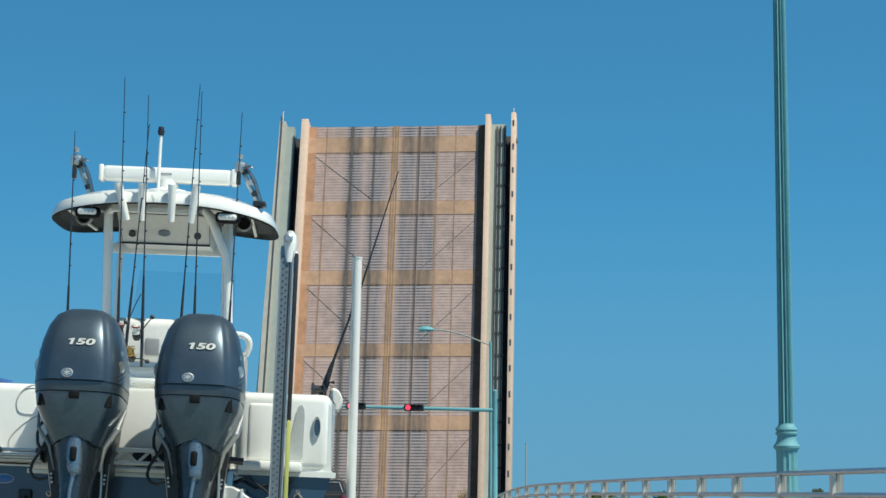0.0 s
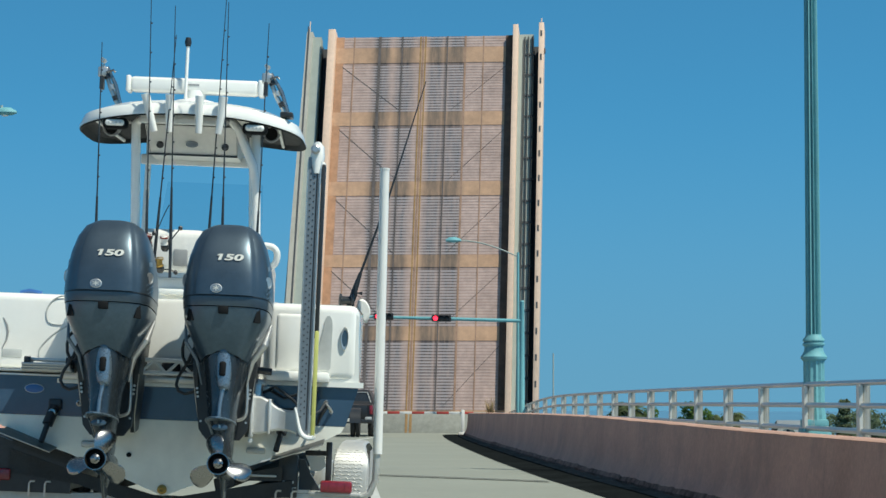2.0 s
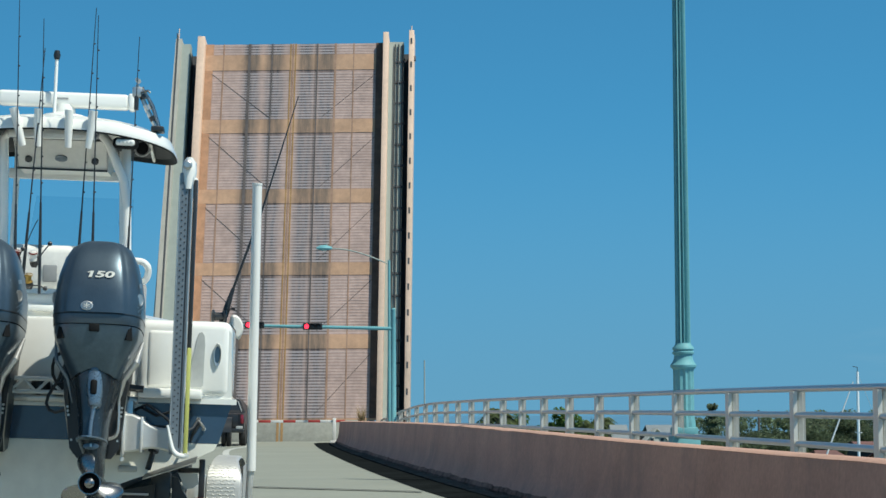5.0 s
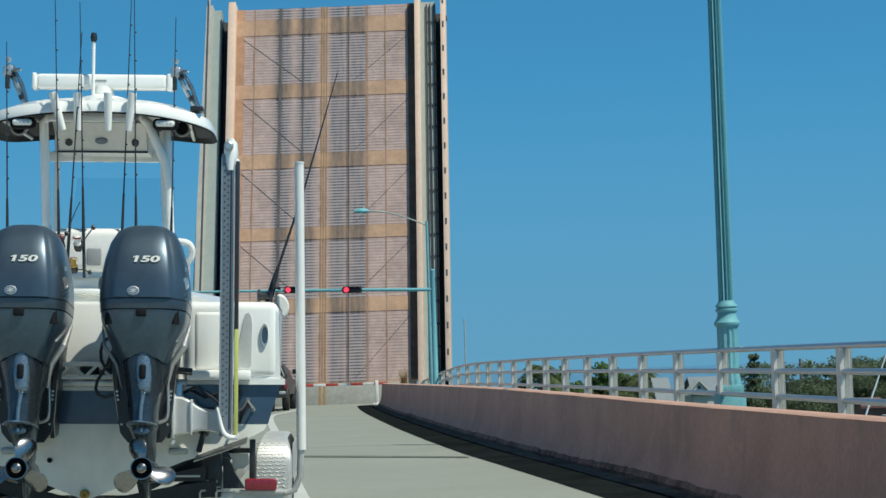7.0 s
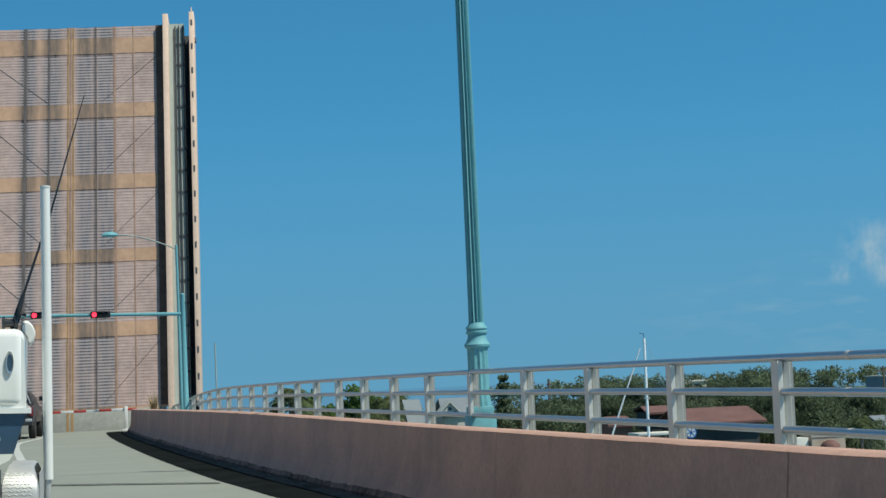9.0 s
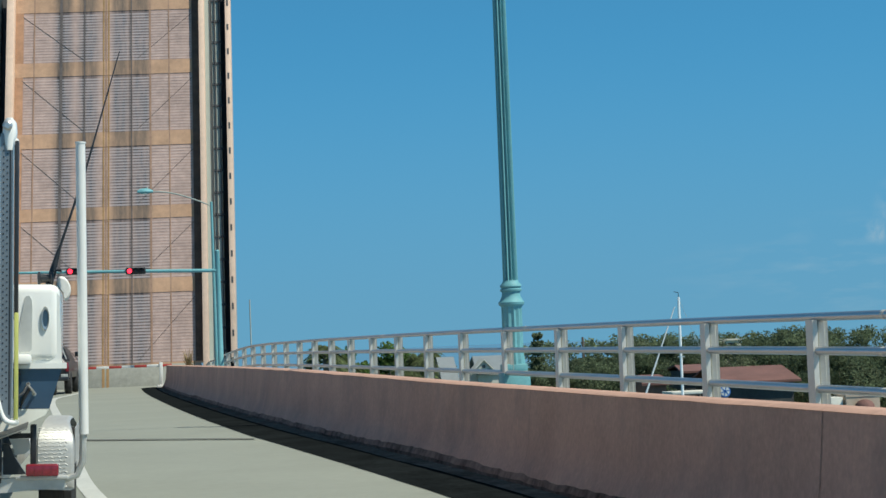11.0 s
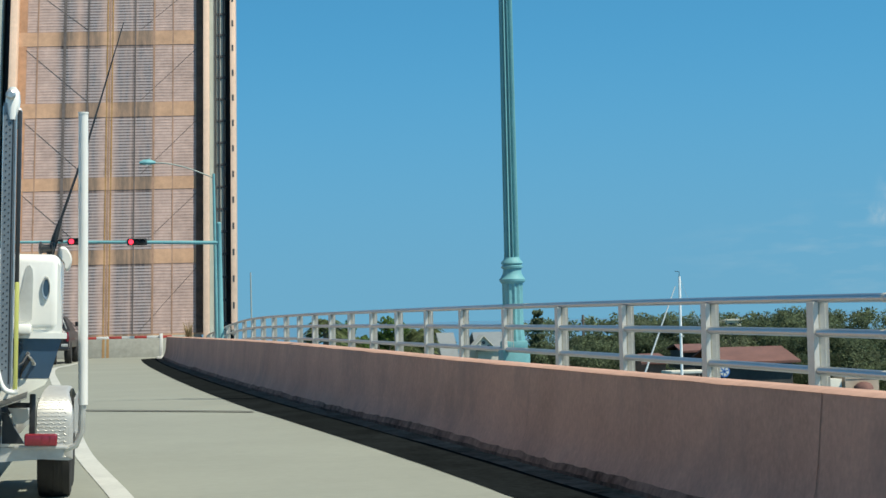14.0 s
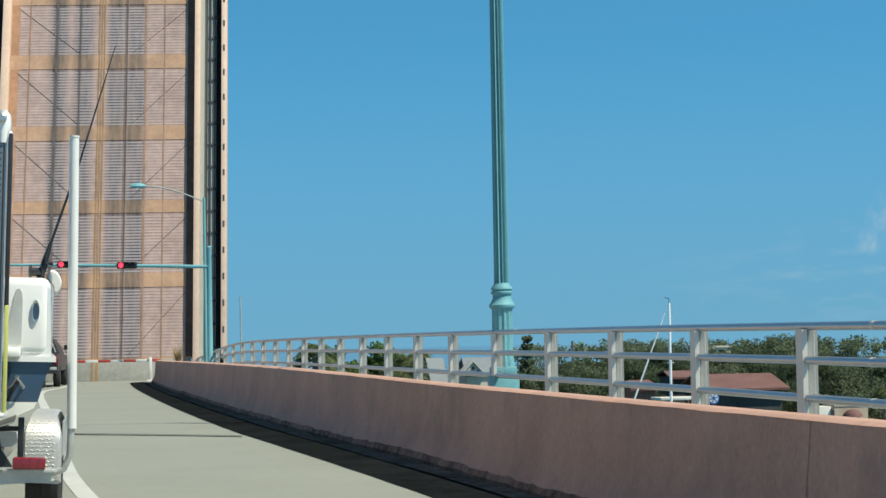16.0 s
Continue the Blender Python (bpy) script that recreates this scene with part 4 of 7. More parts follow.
part("foot_shoe", tube(curl, [0.008 + 0.008 * min(1.0, 2.0 * k / len(curl)) for k in range(len(curl))], 10), M["gel"], anchor, "white curved foot of the pole")
part("foot_plate", skin([[(x, y, z) for x, z in ((0.84, 1.06), (0.93, 1.03), (0.955, 0.90), (0.91, 0.893), (0.872, 0.914), (0.852, 0.95))] for y in (-0.366, -0.26)]), M["gel"], anchor)
bm = bmesh.new()
for x0, x1, y0, y1 in ((0.842, 0.850, -0.38, -0.28), (0.905, 0.913, -0.38, -0.28), (0.842, 0.913, -0.384, -0.376)):
    box(x0, x1, y0, y1, 0.90, 2.62, 0.002, bm=bm, seg=1)
channel = part("channel", bm, M["channel"], anchor, "grey perforated aluminium channel")
for x0, x1 in ((0.839, 0.846), (0.913, 0.924)):
    part("channel_edge", box(x0, x1, -0.388, -0.372, 0.92, 2.60, 0.002, seg=1), M["silver"], channel, "bright aluminium channel lip")
part("channel_slot", box(0.897, 0.906, -0.3865, -0.380, 0.94, 2.58, 0.001, seg=1), M["bracket"], channel, "dark slot along the channel")
dot = lathe([(0.0048, 0.0), (0.0048, 0.002)], 10)
hole = part("perforation", dot, M["bracket"], channel)
hole.matrix_basis = pose(0.862, -0.3845, 1.5576, 90, 0, 0)
for k in range(0, 82):
    again(hole, "perforation", pose(0.862 + 0.022 * (k % 2), -0.3845, 1.02 + 0.0192 * k, 90, 0, 0), channel)
part("inner_arm", box(0.925, 0.950, -0.37, -0.30, 1.5, 2.58, 0.006), M["bracket"], anchor, "black inner arm")
part("spike", box(0.927, 0.952, -0.375, -0.31, 0.90, 1.55, 0.008), M["yellow_green"], anchor, "yellow-green fibreglass spike")
rings = [oval(w, -0.40, -0.26, z, 16) for z, w in ((2.52, 0.022), (2.56, 0.035), (2.63, 0.045), (2.69, 0.040), (2.715, 0.02))]
cap = part("top_cap", skin(rings), M["gel"], anchor, "white plastic head")
cap.matrix_basis = pose(0.895, 0, 0)
part("cap_knob", lathe([(0.028, 0), (0.03, 0.02), (0.018, 0.03)], 14), M["silver"], anchor).matrix_basis = pose(0.885, -0.40, 2.665, 90, 0, 0)
part("cap_tail", box(0.90, 0.95, -0.36, -0.28, 2.47, 2.60, 0.02), M["gel"], anchor)
part("hose", tube([(0.60, -0.06, 1.16), (0.68, -0.12, 1.20), (0.80, -0.15, 1.12), (0.90, -0.15, 1.02), (0.97, -0.10, 1.06), (1.0, -0.03, 1.12)], 0.009, 8), M["bracket"], anchor)
part("hose", tube([(0.64, -0.06, 1.18), (0.74, -0.1, 1.13), (0.84, -0.14, 1.16), (0.95, -0.08, 1.18)], 0.009, 8), M["bracket"], anchor)

# ---- outboards ----
COWL = [(2.168, 0.07, -0.64, -0.44), (2.155, 0.125, -0.70, -0.37), (2.12, 0.175, -0.76, -0.32), (2.05, 0.212, -0.82, -0.28), (1.95, 0.240, -0.865, -0.25), (1.84, 0.258, -0.885, -0.23), (1.76, 0.264, -0.89, -0.22), (1.700, 0.265, -0.89, -0.22)]
PAN = [(1.632, 0.258, -0.872, -0.22), (1.60, 0.256, -0.865, -0.22), (1.56, 0.248, -0.855, -0.23), (1.48, 0.214, -0.83, -0.24), (1.40, 0.175, -0.80, -0.25), (1.335, 0.148, -0.775, -0.26)]
MID = [(1.333, 0.143, -0.77, -0.27), (1.25, 0.122, -0.76, -0.28), (1.15, 0.100, -0.755, -0.34), (1.05, 0.088, -0.75, -0.36), (0.975, 0.084, -0.76, -0.34)]
GEAR = [(0.965, 0.085, -0.80, -0.36), (0.88, 0.062, -0.78, -0.38), (0.80, 0.05, -0.76, -0.40), (0.70, 0.03, -0.72, -0.42), (0.55, 0.014, -0.66, -0.46), (0.49, 0.006, -0.60, -0.48)]
TILT = Matrix.Translation((0, -0.3, 1.25)) @ pose(0, 0, 0, -6, 0, 0) @ Matrix.Translation((0, 0.3, -1.285))


def cowl_ring(hw, y0, y1, z):
    """A cowl outline whose back carries a slightly raised middle panel."""
    ring = []
    for x, y, h in oval(hw, y0, y1, z, 96, 3.7):
        t = min(1.0, max(0.0, (0.68 - abs(x) / hw) / 0.06))
        back = min(1.0, max(0.0, ((y0 + y1) / 2 - y) / ((y1 - y0) * 0.3)))
        ring.append((x, y - 0.013 * back * t * t * (3 - 2 * t), h))
    return ring


def number_mesh(text, size):
    c = bpy.data.curves.new("numerals", "FONT")
    c.body, c.size, c.extrude, c.offset, c.align_x = text, size, 0.0015, 0.0016, "CENTER"
    ob = bpy.data.objects.new("numerals", c)
    me = bpy.data.meshes.new_from_object(ob)
    bpy.data.objects.remove(ob)
    bm = bmesh.new()
    bm.from_mesh(me)
    left = min(v.co.x for v in bm.verts)
    skin([[(left + x, y, z) for x, y in ((-0.0062, 0.0215), (-0.0062, 0.0265), (-0.0008, 0.0314), (0.0022, 0.0314), (0.0022, 0.0262))] for z in (-0.0015, 0.0015)], bm=bm)
    bmesh.ops.triangulate(bm, faces=bm.faces[:])
    bmesh.ops.subdivide_edges(bm, edges=bm.edges[:], cuts=3, use_grid_fill=True)
    for v in bm.verts:  # widen, slant, and lay on the curve of the cowl
        x, z, out = v.co.x * 2.36 + v.co.y * 0.34 + 0.017, 1.910 + v.co.y * 1.13, v.co.z
        k = max(i for i in range(len(COWL) - 1) if COWL[i][0] >= z)
        f = (COWL[k][0] - z) / (COWL[k][0] - COWL[k + 1][0])
        w, y0, y1 = [COWL[k][i] + (COWL[k + 1][i] - COWL[k][i]) * f for i in (1, 2, 3)]
        v.co = (x, (y0 + y1) / 2 - (y1 - y0) / 2 * (1 - (abs(x) / w) ** 3.7) ** (1 / 3.7) - 0.0180 - out, z)
    return bm


def on_cowl(a, z, out=0.0):
    """A point on the cowl's skin at a given angle and height."""
    k = max(i for i in range(len(COWL) - 1) if COWL[i][0] >= z)
    f = (COWL[k][0] - z) / (COWL[k][0] - COWL[k + 1][0])
    w, y0, y1 = [COWL[k][i] + (COWL[k + 1][i] - COWL[k][i]) * f for i in (1, 2, 3)]
    c, t = math.cos(a), math.sin(a)
    return ((w + out) * abs(c) ** 0.54, (y0 + y1) / 2 + ((y1 - y0) / 2 + out) * math.copysign(abs(t) ** 0.54, t), z)


def decal(side, a0, z0, a1, z1, wide):
    """A thin strip that follows the cowl's skin."""
    rows = []
    for q in range(9):
        a, z = radians(a0 + (a1 - a0) * q / 8), z0 + (z1 - z0) * q / 8
        row = [on_cowl(a, z - wide / 2, 0.0025), on_cowl(a, z + wide / 2, 0.0025)]
        rows.append([(side * x, y, h) for x, y, h in row])
    return skin(rows, closed=False, caps=False)


def arched(ring, hw, lift):
    """Raise the middle of the back edge of a ring."""
    return [(x, y, z + lift * (math.cos(math.pi * min(1.0, abs(x) / hw)) * 0.5 + 0.5) * (1.0 if y < -0.5 else 0.0)) for x, y, z in ring]


def outboard(m, hand):
    """hand is 1 or -1: the two propellers turn opposite ways."""
    o = thing("outboard_motor", m, "dark blue-grey 150 outboard motor, trimmed up on the transom", "outboard motor", "outboard motors")
    cowl = part("cowl", skin([cowl_ring(w, a, b, z) for z, w, a, b in COWL[::-1]]), M["cowl"], o, "glossy blue-grey cowl", 50)
    part("seam", skin([oval(w, a, b, z, 64, 3.7) for z, w, a, b in ((1.693, 0.2665, -0.8915, -0.218), (1.699, 0.2665, -0.8915, -0.218))]), M["bracket"], cowl, "thin dark seam")
    part("numerals", number_mesh("150", 0.046), M["decal"], cowl, "silver 150 numerals")
    part("badge", lathe([(0.036, 0), (0.036, 0.005), (0.03, 0.007), (0.0, 0.007)], 24), M["silver"], cowl, "oval grey badge").matrix_basis = pose(-0.046, -0.900, 1.736, 87, 0, 0) @ Matrix.Diagonal((1.0, 0.76, 1, 1))
    core = part("badge_core", lathe([(0.031, 0), (0.031, 0.0085), (0.0, 0.009)], 24), M["logo"], cowl)
    core.matrix_basis = pose(-0.046, -0.900, 1.736, 87, 0, 0) @ Matrix.Diagonal((0.96, 0.72, 1, 1))
    for k in range(3):
        part("badge_bar", box(-0.0025, 0.0025, -0.022, 0.022, 0.008, 0.0105), M["decal"], core).matrix_basis = pose(0, 0, 0, 0, 0, 60 * k)
    for s in (-1, 1):
        flank = radians(-24)
        x, y, z = on_cowl(flank, 1.80)
        part("side_badge", lathe([(0.036, -0.006), (0.036, 0.004), (0.029, 0.005), (0.026, 0.003), (0.0, 0.004)], 24), M["silver"], cowl, "round grey side badge").matrix_basis = pose(s * x, y, z, 90, 0, s * 62)
        for k in range(3):
            part("side_stripe", decal(s, -36 + 3 * k, 1.745 - 0.022 * k, -10, 1.80 - 0.030 * k, 0.008), M["motor_light"], cowl)
        part("side_mark", decal(s, -24, 1.885, -9, 1.90, 0.026), M["logo"], cowl, "grey lettering bar")
    part("top_handle", box(-0.035, 0.035, -0.50, -0.30, 2.10, 2.185, 0.02, seg=3), M["cowl"], cowl)
    part("cowl_belt", skin([oval(w, a, b, z, 64, 3.7) for z, w, a, b in ((1.637, 0.261, -0.878, -0.22), (1.67, 0.264, -0.886, -0.22), (1.692, 0.264, -0.888, -0.22))]), M["cowl"], o, "glossy blue-grey belt", 50)
    pan = part("lower_cowl", skin([arched(oval(w, a, b, z, 64, 3.7 - 1.0 * max(0.0, 1.55 - z) / 0.22), w, max(0.0, 1.44 - z) * 0.45) for z, w, a, b in PAN[::-1]]), M["motor_dark"], o, "dark lower cowl", 50)
    part("cowl_latch", box(-0.030, 0.030, -0.884, -0.85, 1.590, 1.636, 0.006, seg=2), M["matt_black"], pan, "black cowl latch")
    for s in (-1, 1):
        part("side_latch", skin([[(-0.022, y, -0.05), (0.022, y, -0.05), (0.012, y, 0.05), (-0.004, y, 0.05)] for y in (-0.012, 0.02)]), M["matt_black"], pan).matrix_basis = pose(s * 0.196, -0.815, 1.60, 0, 0, s * 38)
        part("side_trim", tube([(s * 0.262, -0.50, 1.58), (s * 0.235, -0.62, 1.44), (s * 0.165, -0.60, 1.34), (s * 0.135, -0.55, 1.20)], [0.008, 0.022, 0.018, 0.006] if s > 0 else [0.005, 0.012, 0.011, 0.005], 10), M["silver" if s > 0 else "channel"], pan, "brushed side moulding")
    mid = part("midsection", skin([arched(oval(w, a, b, z, 48, 2.6), w, max(0.0, z - 1.23) * 0.45) for z, w, a, b in MID[::-1]]), M["motor_black"], o, "dark midsection", 50)
    part("hood", tube(flowing([(0.006, -0.745, 1.42), (0.006, -0.738, 1.405), (0.008, -0.730, 1.375)], 4), [0.004, 0.022, 0.034, 0.040, 0.044, 0.047, 0.048, 0.049, 0.05][:9], 18), M["motor_dark"], mid, "dark rounded crest")
    seam = flowing([(s * q, -0.774 + 3.0 * q * q, 1.380 - 3.4 * q * q) for s, q in ((-1, 0.11), (-1, 0.08), (-1, 0.04), (1, 0.0), (1, 0.04), (1, 0.08), (1, 0.11))], 3)
    part("hood_seam", tube(seam, 0.0035, 6), M["matt_black"], mid, "thin arched seam")
    part("exhaust_port", box(-0.012, 0.028, -0.797, -0.74, 1.228, 1.318, 0.014, seg=3), M["matt_black"], mid, "black idle exhaust port")
    part("ridge", tube(flowing([(0.008, -0.728, 1.372), (0.008, -0.735, 1.30), (0.012, -0.742, 1.22), (0.016, -0.748, 1.165), (0.012, -0.752, 1.148), (0.002, -0.768, 1.06), (0.0, -0.768, 0.98)], 3), [0.050, 0.051, 0.051, 0.051, 0.050, 0.049, 0.046, 0.043, 0.040, 0.037, 0.034, 0.028, 0.017, 0.0135, 0.012, 0.012, 0.012, 0.012, 0.012], 16), M["motor_light"], mid, "pale blue-grey column")
    plate = [(0.09 * math.cos(a), -0.62 + 0.34 * math.sin(a)) for a in [2 * math.pi * k / 28 for k in range(28)]]
    # pale colour paints the highlight along the edge of a dark plate
    part("cavitation_plate", slab(plate, 0.962, 0.974, 0.03), M["motor_light"], o, "thin cavitation plate, pale to paint its edge highlight")
    anode = part("anode", lathe([(0.046, 0.0), (0.044, 0.012), (0.0, 0.018)], 20), M["motor_dark"], o, "dull zinc anode")
    anode.matrix_basis = pose(0.018, -0.845, 0.920, 90, 0, 0) @ Matrix.Diagonal((1, 0.45, 1, 1))
    part("bolt", tube([(0, -0.012, 0.02), (0, 0.03, 0.02)], 0.007, 8), M["silver"], anode)
    off, hz = 0.034, 0.697  # the foot stands a little to starboard of the cowl
    gear = skin([[(x + off * min(1.0, max(0.0, (0.965 - z) / 0.20)), y, h) for x, y, h in oval(w, a, b, z, 24, 2.2)] for z, w, a, b in GEAR[::-1]])
    gear = part("gearcase", gear, M["motor_black"], o, "dark gearcase and skeg", 50)
    part("torpedo", tube([(off, -0.84, hz), (off, -0.78, hz), (off, -0.55, hz), (off, -0.38, hz), (off, -0.30, hz)], [0.062, 0.07, 0.072, 0.05, 0.01], 20), M["motor_black"], gear)

    def ring(r, n):
        return [(off + r * math.cos(a), hz + r * math.sin(a)) for a in [2 * math.pi * k / n for k in range(n)]]
    prop = part("propeller_hub", skin([[(x, y, z) for x, z in ring(r, 28)] for y, r in ((-0.84, 0.056), (-0.94, 0.058), (-0.985, 0.064), (-0.997, 0.064), (-0.997, 0.058), (-0.95, 0.052), (-0.90, 0.050))]), M["hub_dark"], o, "heat-stained steel propeller hub")
    part("hub_rim", skin([[(x, y, z) for x, z in ring(r, 28)] for y, r in ((-0.990, 0.0645), (-0.999, 0.0645), (-0.999, 0.0605), (-0.990, 0.060))], caps=False), M["chrome"], prop, "thin bright rim")
    part("hub_core", skin([[(x, y, z) for x, z in ring(r, 20)] for y, r in ((-0.90, 0.050), (-0.952, 0.050))]), M["matt_black"], prop, "dark hub core")
    part("hub_nut", lathe([(0.034, 0), (0.034, 0.016), (0.030, 0.022), (0.029, 0.045), (0.018, 0.055), (0.016, 0.075), (0.0, 0.08)], 12), M["chrome"], prop, "polished prop nut").matrix_basis = pose(off, -0.952, hz, 90, 0, 0)
    for turn in (16, 124, 254):
        rows = []
        for t, chord, twist, sweep in ((0.0, 0.078, 52, 0.0), (0.2, 0.106, 49, 0.004), (0.4, 0.122, 46, 0.008), (0.6, 0.127, 43, 0.013), (0.78, 0.114, 41, 0.018), (0.9, 0.088, 39, 0.022), (0.97, 0.055, 38, 0.024), (1.0, 0.022, 38, 0.025)):
            r = 0.050 + 0.138 * t
            ca, sa = math.cos(radians(-twist)), math.sin(radians(-twist))
            section = []
            for q, d in [(-0.6 + 0.15 * k, 0.004) for k in range(9)] + [(0.6 - 0.15 * k, -0.004) for k in range(9)]:
                d = d * (1 - (q / 0.62) ** 2) - 0.16 * chord * (1 - (q / 0.6) ** 2)
                section.append((hand * (q * chord * ca + d * sa), -0.90 - q * chord * sa + d * ca + sweep * 1.6, r))
            rows.append(section)
        blade = skin(rows)
        bmesh.ops.recalc_face_normals(blade, faces=blade.faces[:])
        part("blade", blade, M["chrome"], prop, "polished steel blade", 60).matrix_basis = Matrix.Translation((off, 0, hz)) @ pose(0, 0, 0, 0, hand * turn, 0)
    return o


MOTORS = (-0.305, 0.405)
for i, x in enumerate(MOTORS):
    outboard(BOAT @ Matrix.Translation((x, 0.0, 0.0)) @ TILT, 1 - 2 * i)
# clamp brackets stay with the transom
for i, x in enumerate(MOTORS):
    clamp = thing("clamp_bracket", BOAT @ Matrix.Translation((x, 0, 0)), "black outboard clamp bracket bolted to the transom", "bracket", "clamp brackets")
    for s in (-1, 1):
        base, lean = (0.18, 0.06) if s > 0 else (0.222, 0.075)  # the plates close in towards the foot

        def side(z, out=0.0):
            return s * (base + out - lean * max(0.0, 1.35 - z) / 0.5 * 0.9)
        edge = ((-0.34, 1.46), (0.0, 1.46), (0.0, 0.90), (-0.16, 0.88), (-0.30, 0.98), (-0.38, 1.25))
        part("side_plate", skin([[(side(z, -0.025), y, z) for y, z in edge], [(side(z), y, z) for y, z in edge]]), M["bracket"], clamp)
        face = [(side(z, 0.0), z) for z in (1.33, 1.15, 1.0, 0.92)] + [(side(0.86, -0.04), 0.86), (side(0.86, -0.09), 0.86), (side(1.0, -0.10), 1.0), (side(1.33, -0.11), 1.33)]
        part("bracket_face", skin([[(px, y, pz) for px, pz in face] for y in (-0.345, -0.31)]), M["bracket"], clamp)
        part("edge_trim", tube([(side(z, 0.002), y, z) for y, z in ((-0.378, 1.24), (-0.345, 1.12), (-0.30, 0.985), (-0.17, 0.885))], 0.0035, 6), M["silver"], clamp)
        for z in (1.17, 1.145, 1.12, 0.97):
            part("bolt", tube([(side(z, -0.016), -0.36 + 0.25 * max(0.0, 1.12 - z), z), (side(z, -0.016), -0.385 + 0.25 * max(0.0, 1.12 - z), z)], 0.0075, 8), M["silver"], clamp)
    part("swivel", box(-0.14, 0.14, -0.30, -0.02, 0.95, 1.45, 0.03), M["bracket"], clamp)
    yoke = ((-0.20, 1.30), (-0.185, 1.05), (-0.155, 0.90), (-0.11, 0.83), (-0.01, 0.83), (0.05, 0.90), (0.12, 1.05), (0.17, 1.30))
    part("yoke", skin([[(px * f, y, pz) for px, pz in yoke] for y, f in ((-0.02, 1.0), (-0.20, 1.0), (-0.27, 0.9))]), M["motor_black"], clamp, "black cast swivel yoke")
    part("tilt_ram", tube(flowing([(0.122, -0.40, 1.33), (0.126, -0.40, 1.20), (0.128, -0.40, 1.06), (0.118, -0.40, 1.005), (0.085, -0.40, 0.985), (0.06, -0.40, 0.98)], 4), 0.0105, 10), M["silver"], clamp)
    for path, r in ((((-0.24, 1.50), (-0.278, 1.46), (-0.288, 1.41), (-0.284, 1.36), (-0.262, 1.315), (-0.232, 1.32), (-0.217, 1.36), (-0.215, 1.42)), 0.010),
                    (((-0.20, 1.44), (-0.225, 1.40), (-0.245, 1.34), (-0.275, 1.285), (-0.305, 1.235), (-0.316, 1.185), (-0.298, 1.148), (-0.26, 1.132), (-0.215, 1.145), (-0.15, 1.185)), 0.010)):
        part("rigging_hose", tube([(px, -0.33, pz) for px, pz in path], r, 8), M["bracket"], clamp, "looped black hose")
    for px in ((-0.26, -0.39) if i else (-0.27,)):
        boot = part("hose_boot", lathe([(0.062, -0.03), (0.064, 0.0), (0.058, 0.03), (0.040, 0.055), (0.018, 0.066), (0.0, 0.067)], 18), M["bracket"], clamp, "black rubber rigging boot")
        boot.matrix_basis = pose(px, -0.035, 1.285, 20, 0, 0)
tie = thing("tie_bar", BOAT, "white steering tie bar between the outboards", "tie bar")
part("bar", tube([(-0.24, -0.14, 1.335), (0.26, -0.14, 1.335)], 0.014, 8), M["gel"], tie)
part("bar", tube([(-0.20, -0.14, 1.255), (0.24, -0.14, 1.255)], 0.014, 8), M["gel"], tie)
for k in range(5):
    part("web", tube([(-0.16 + 0.08 * k, -0.14, 1.255 + 0.08 * (k % 2)), (-0.08 + 0.08 * k, -0.14, 1.335 - 0.08 * (k % 2))], 0.011, 6), M["gel"], tie)
part("steering_arm", tube([(0.55, -0.16, 1.30), (0.66, -0.16, 1.29)], 0.022, 10), M["bracket"], tie)

# ---- hard top, seat, console ----
top = thing("hard_top", BOAT, "white hard top on aluminium legs over the console", "hard top")
outline = []
for k in range(48):
    a = 2 * math.pi * k / 48
    c, s = math.cos(a), math.sin(a)
    outline.append((-0.115 + 0.80 * math.copysign(abs(c) ** 0.62, c), 1.78 + 0.73 * math.copysign(abs(s) ** 0.55, s)))


def scaled(f, z, drop=0.0):
    return [(-0.115 + (x + 0.115) * f, 1.78 + (y - 1.78) * f, z - drop * ((x + 0.115) / 0.80) ** 2) for x, y in outline]


part("roof", skin([scaled(0.5, 3.12, 0.0), scaled(0.93, 3.095, 0.06), scaled(0.985, 3.062, 0.085), scaled(0.997, 3.060, 0.085), scaled(1.0, 3.080, 0.085), scaled(0.965, 3.135, 0.075), scaled(0.8, 3.172, 0.05), scaled(0.4, 3.19, 0.02)]), M["gel"], top, "white moulded roof")
part("liner", skin([scaled(0.996, 3.056, 0.085), scaled(0.985, 3.050, 0.085), scaled(0.945, 3.078, 0.07), scaled(0.88, 3.070, 0.05), scaled(0.5, 3.098, 0.0)], caps=False), M["liner"], top, "dark grey underside liner")
for x in (-0.60, 0.37):
    light = part("spreader_light", box(x - 0.088, x + 0.088, 1.125, 1.22, 2.948, 3.026, 0.030, seg=3), M["matt_black"], top, "oval spreader light in a black frame")
    part("lens", box(x - 0.066, x + 0.066, 1.112, 1.14, 2.966, 3.010, 0.018, seg=3), M["gel"], light, "white lens")
    for k in range(4):
        part("diode", box(x - 0.045 + 0.026 * k, x - 0.033 + 0.026 * k, 1.108, 1.114, 2.982, 2.994), M["galv"], light)
for x, lean in ((-0.385, 0.07), (-0.215, 0.0), (-0.01, 0.0), (0.155, -0.03)):
    part("rod_holder", tube([(x, 1.03, 3.185), (x + lean * 0.5, 1.05, 3.05), (x + lean, 1.07, 2.93)], [0.031, 0.028, 0.023], 14), M["gel"], top, "white rod holder tube")
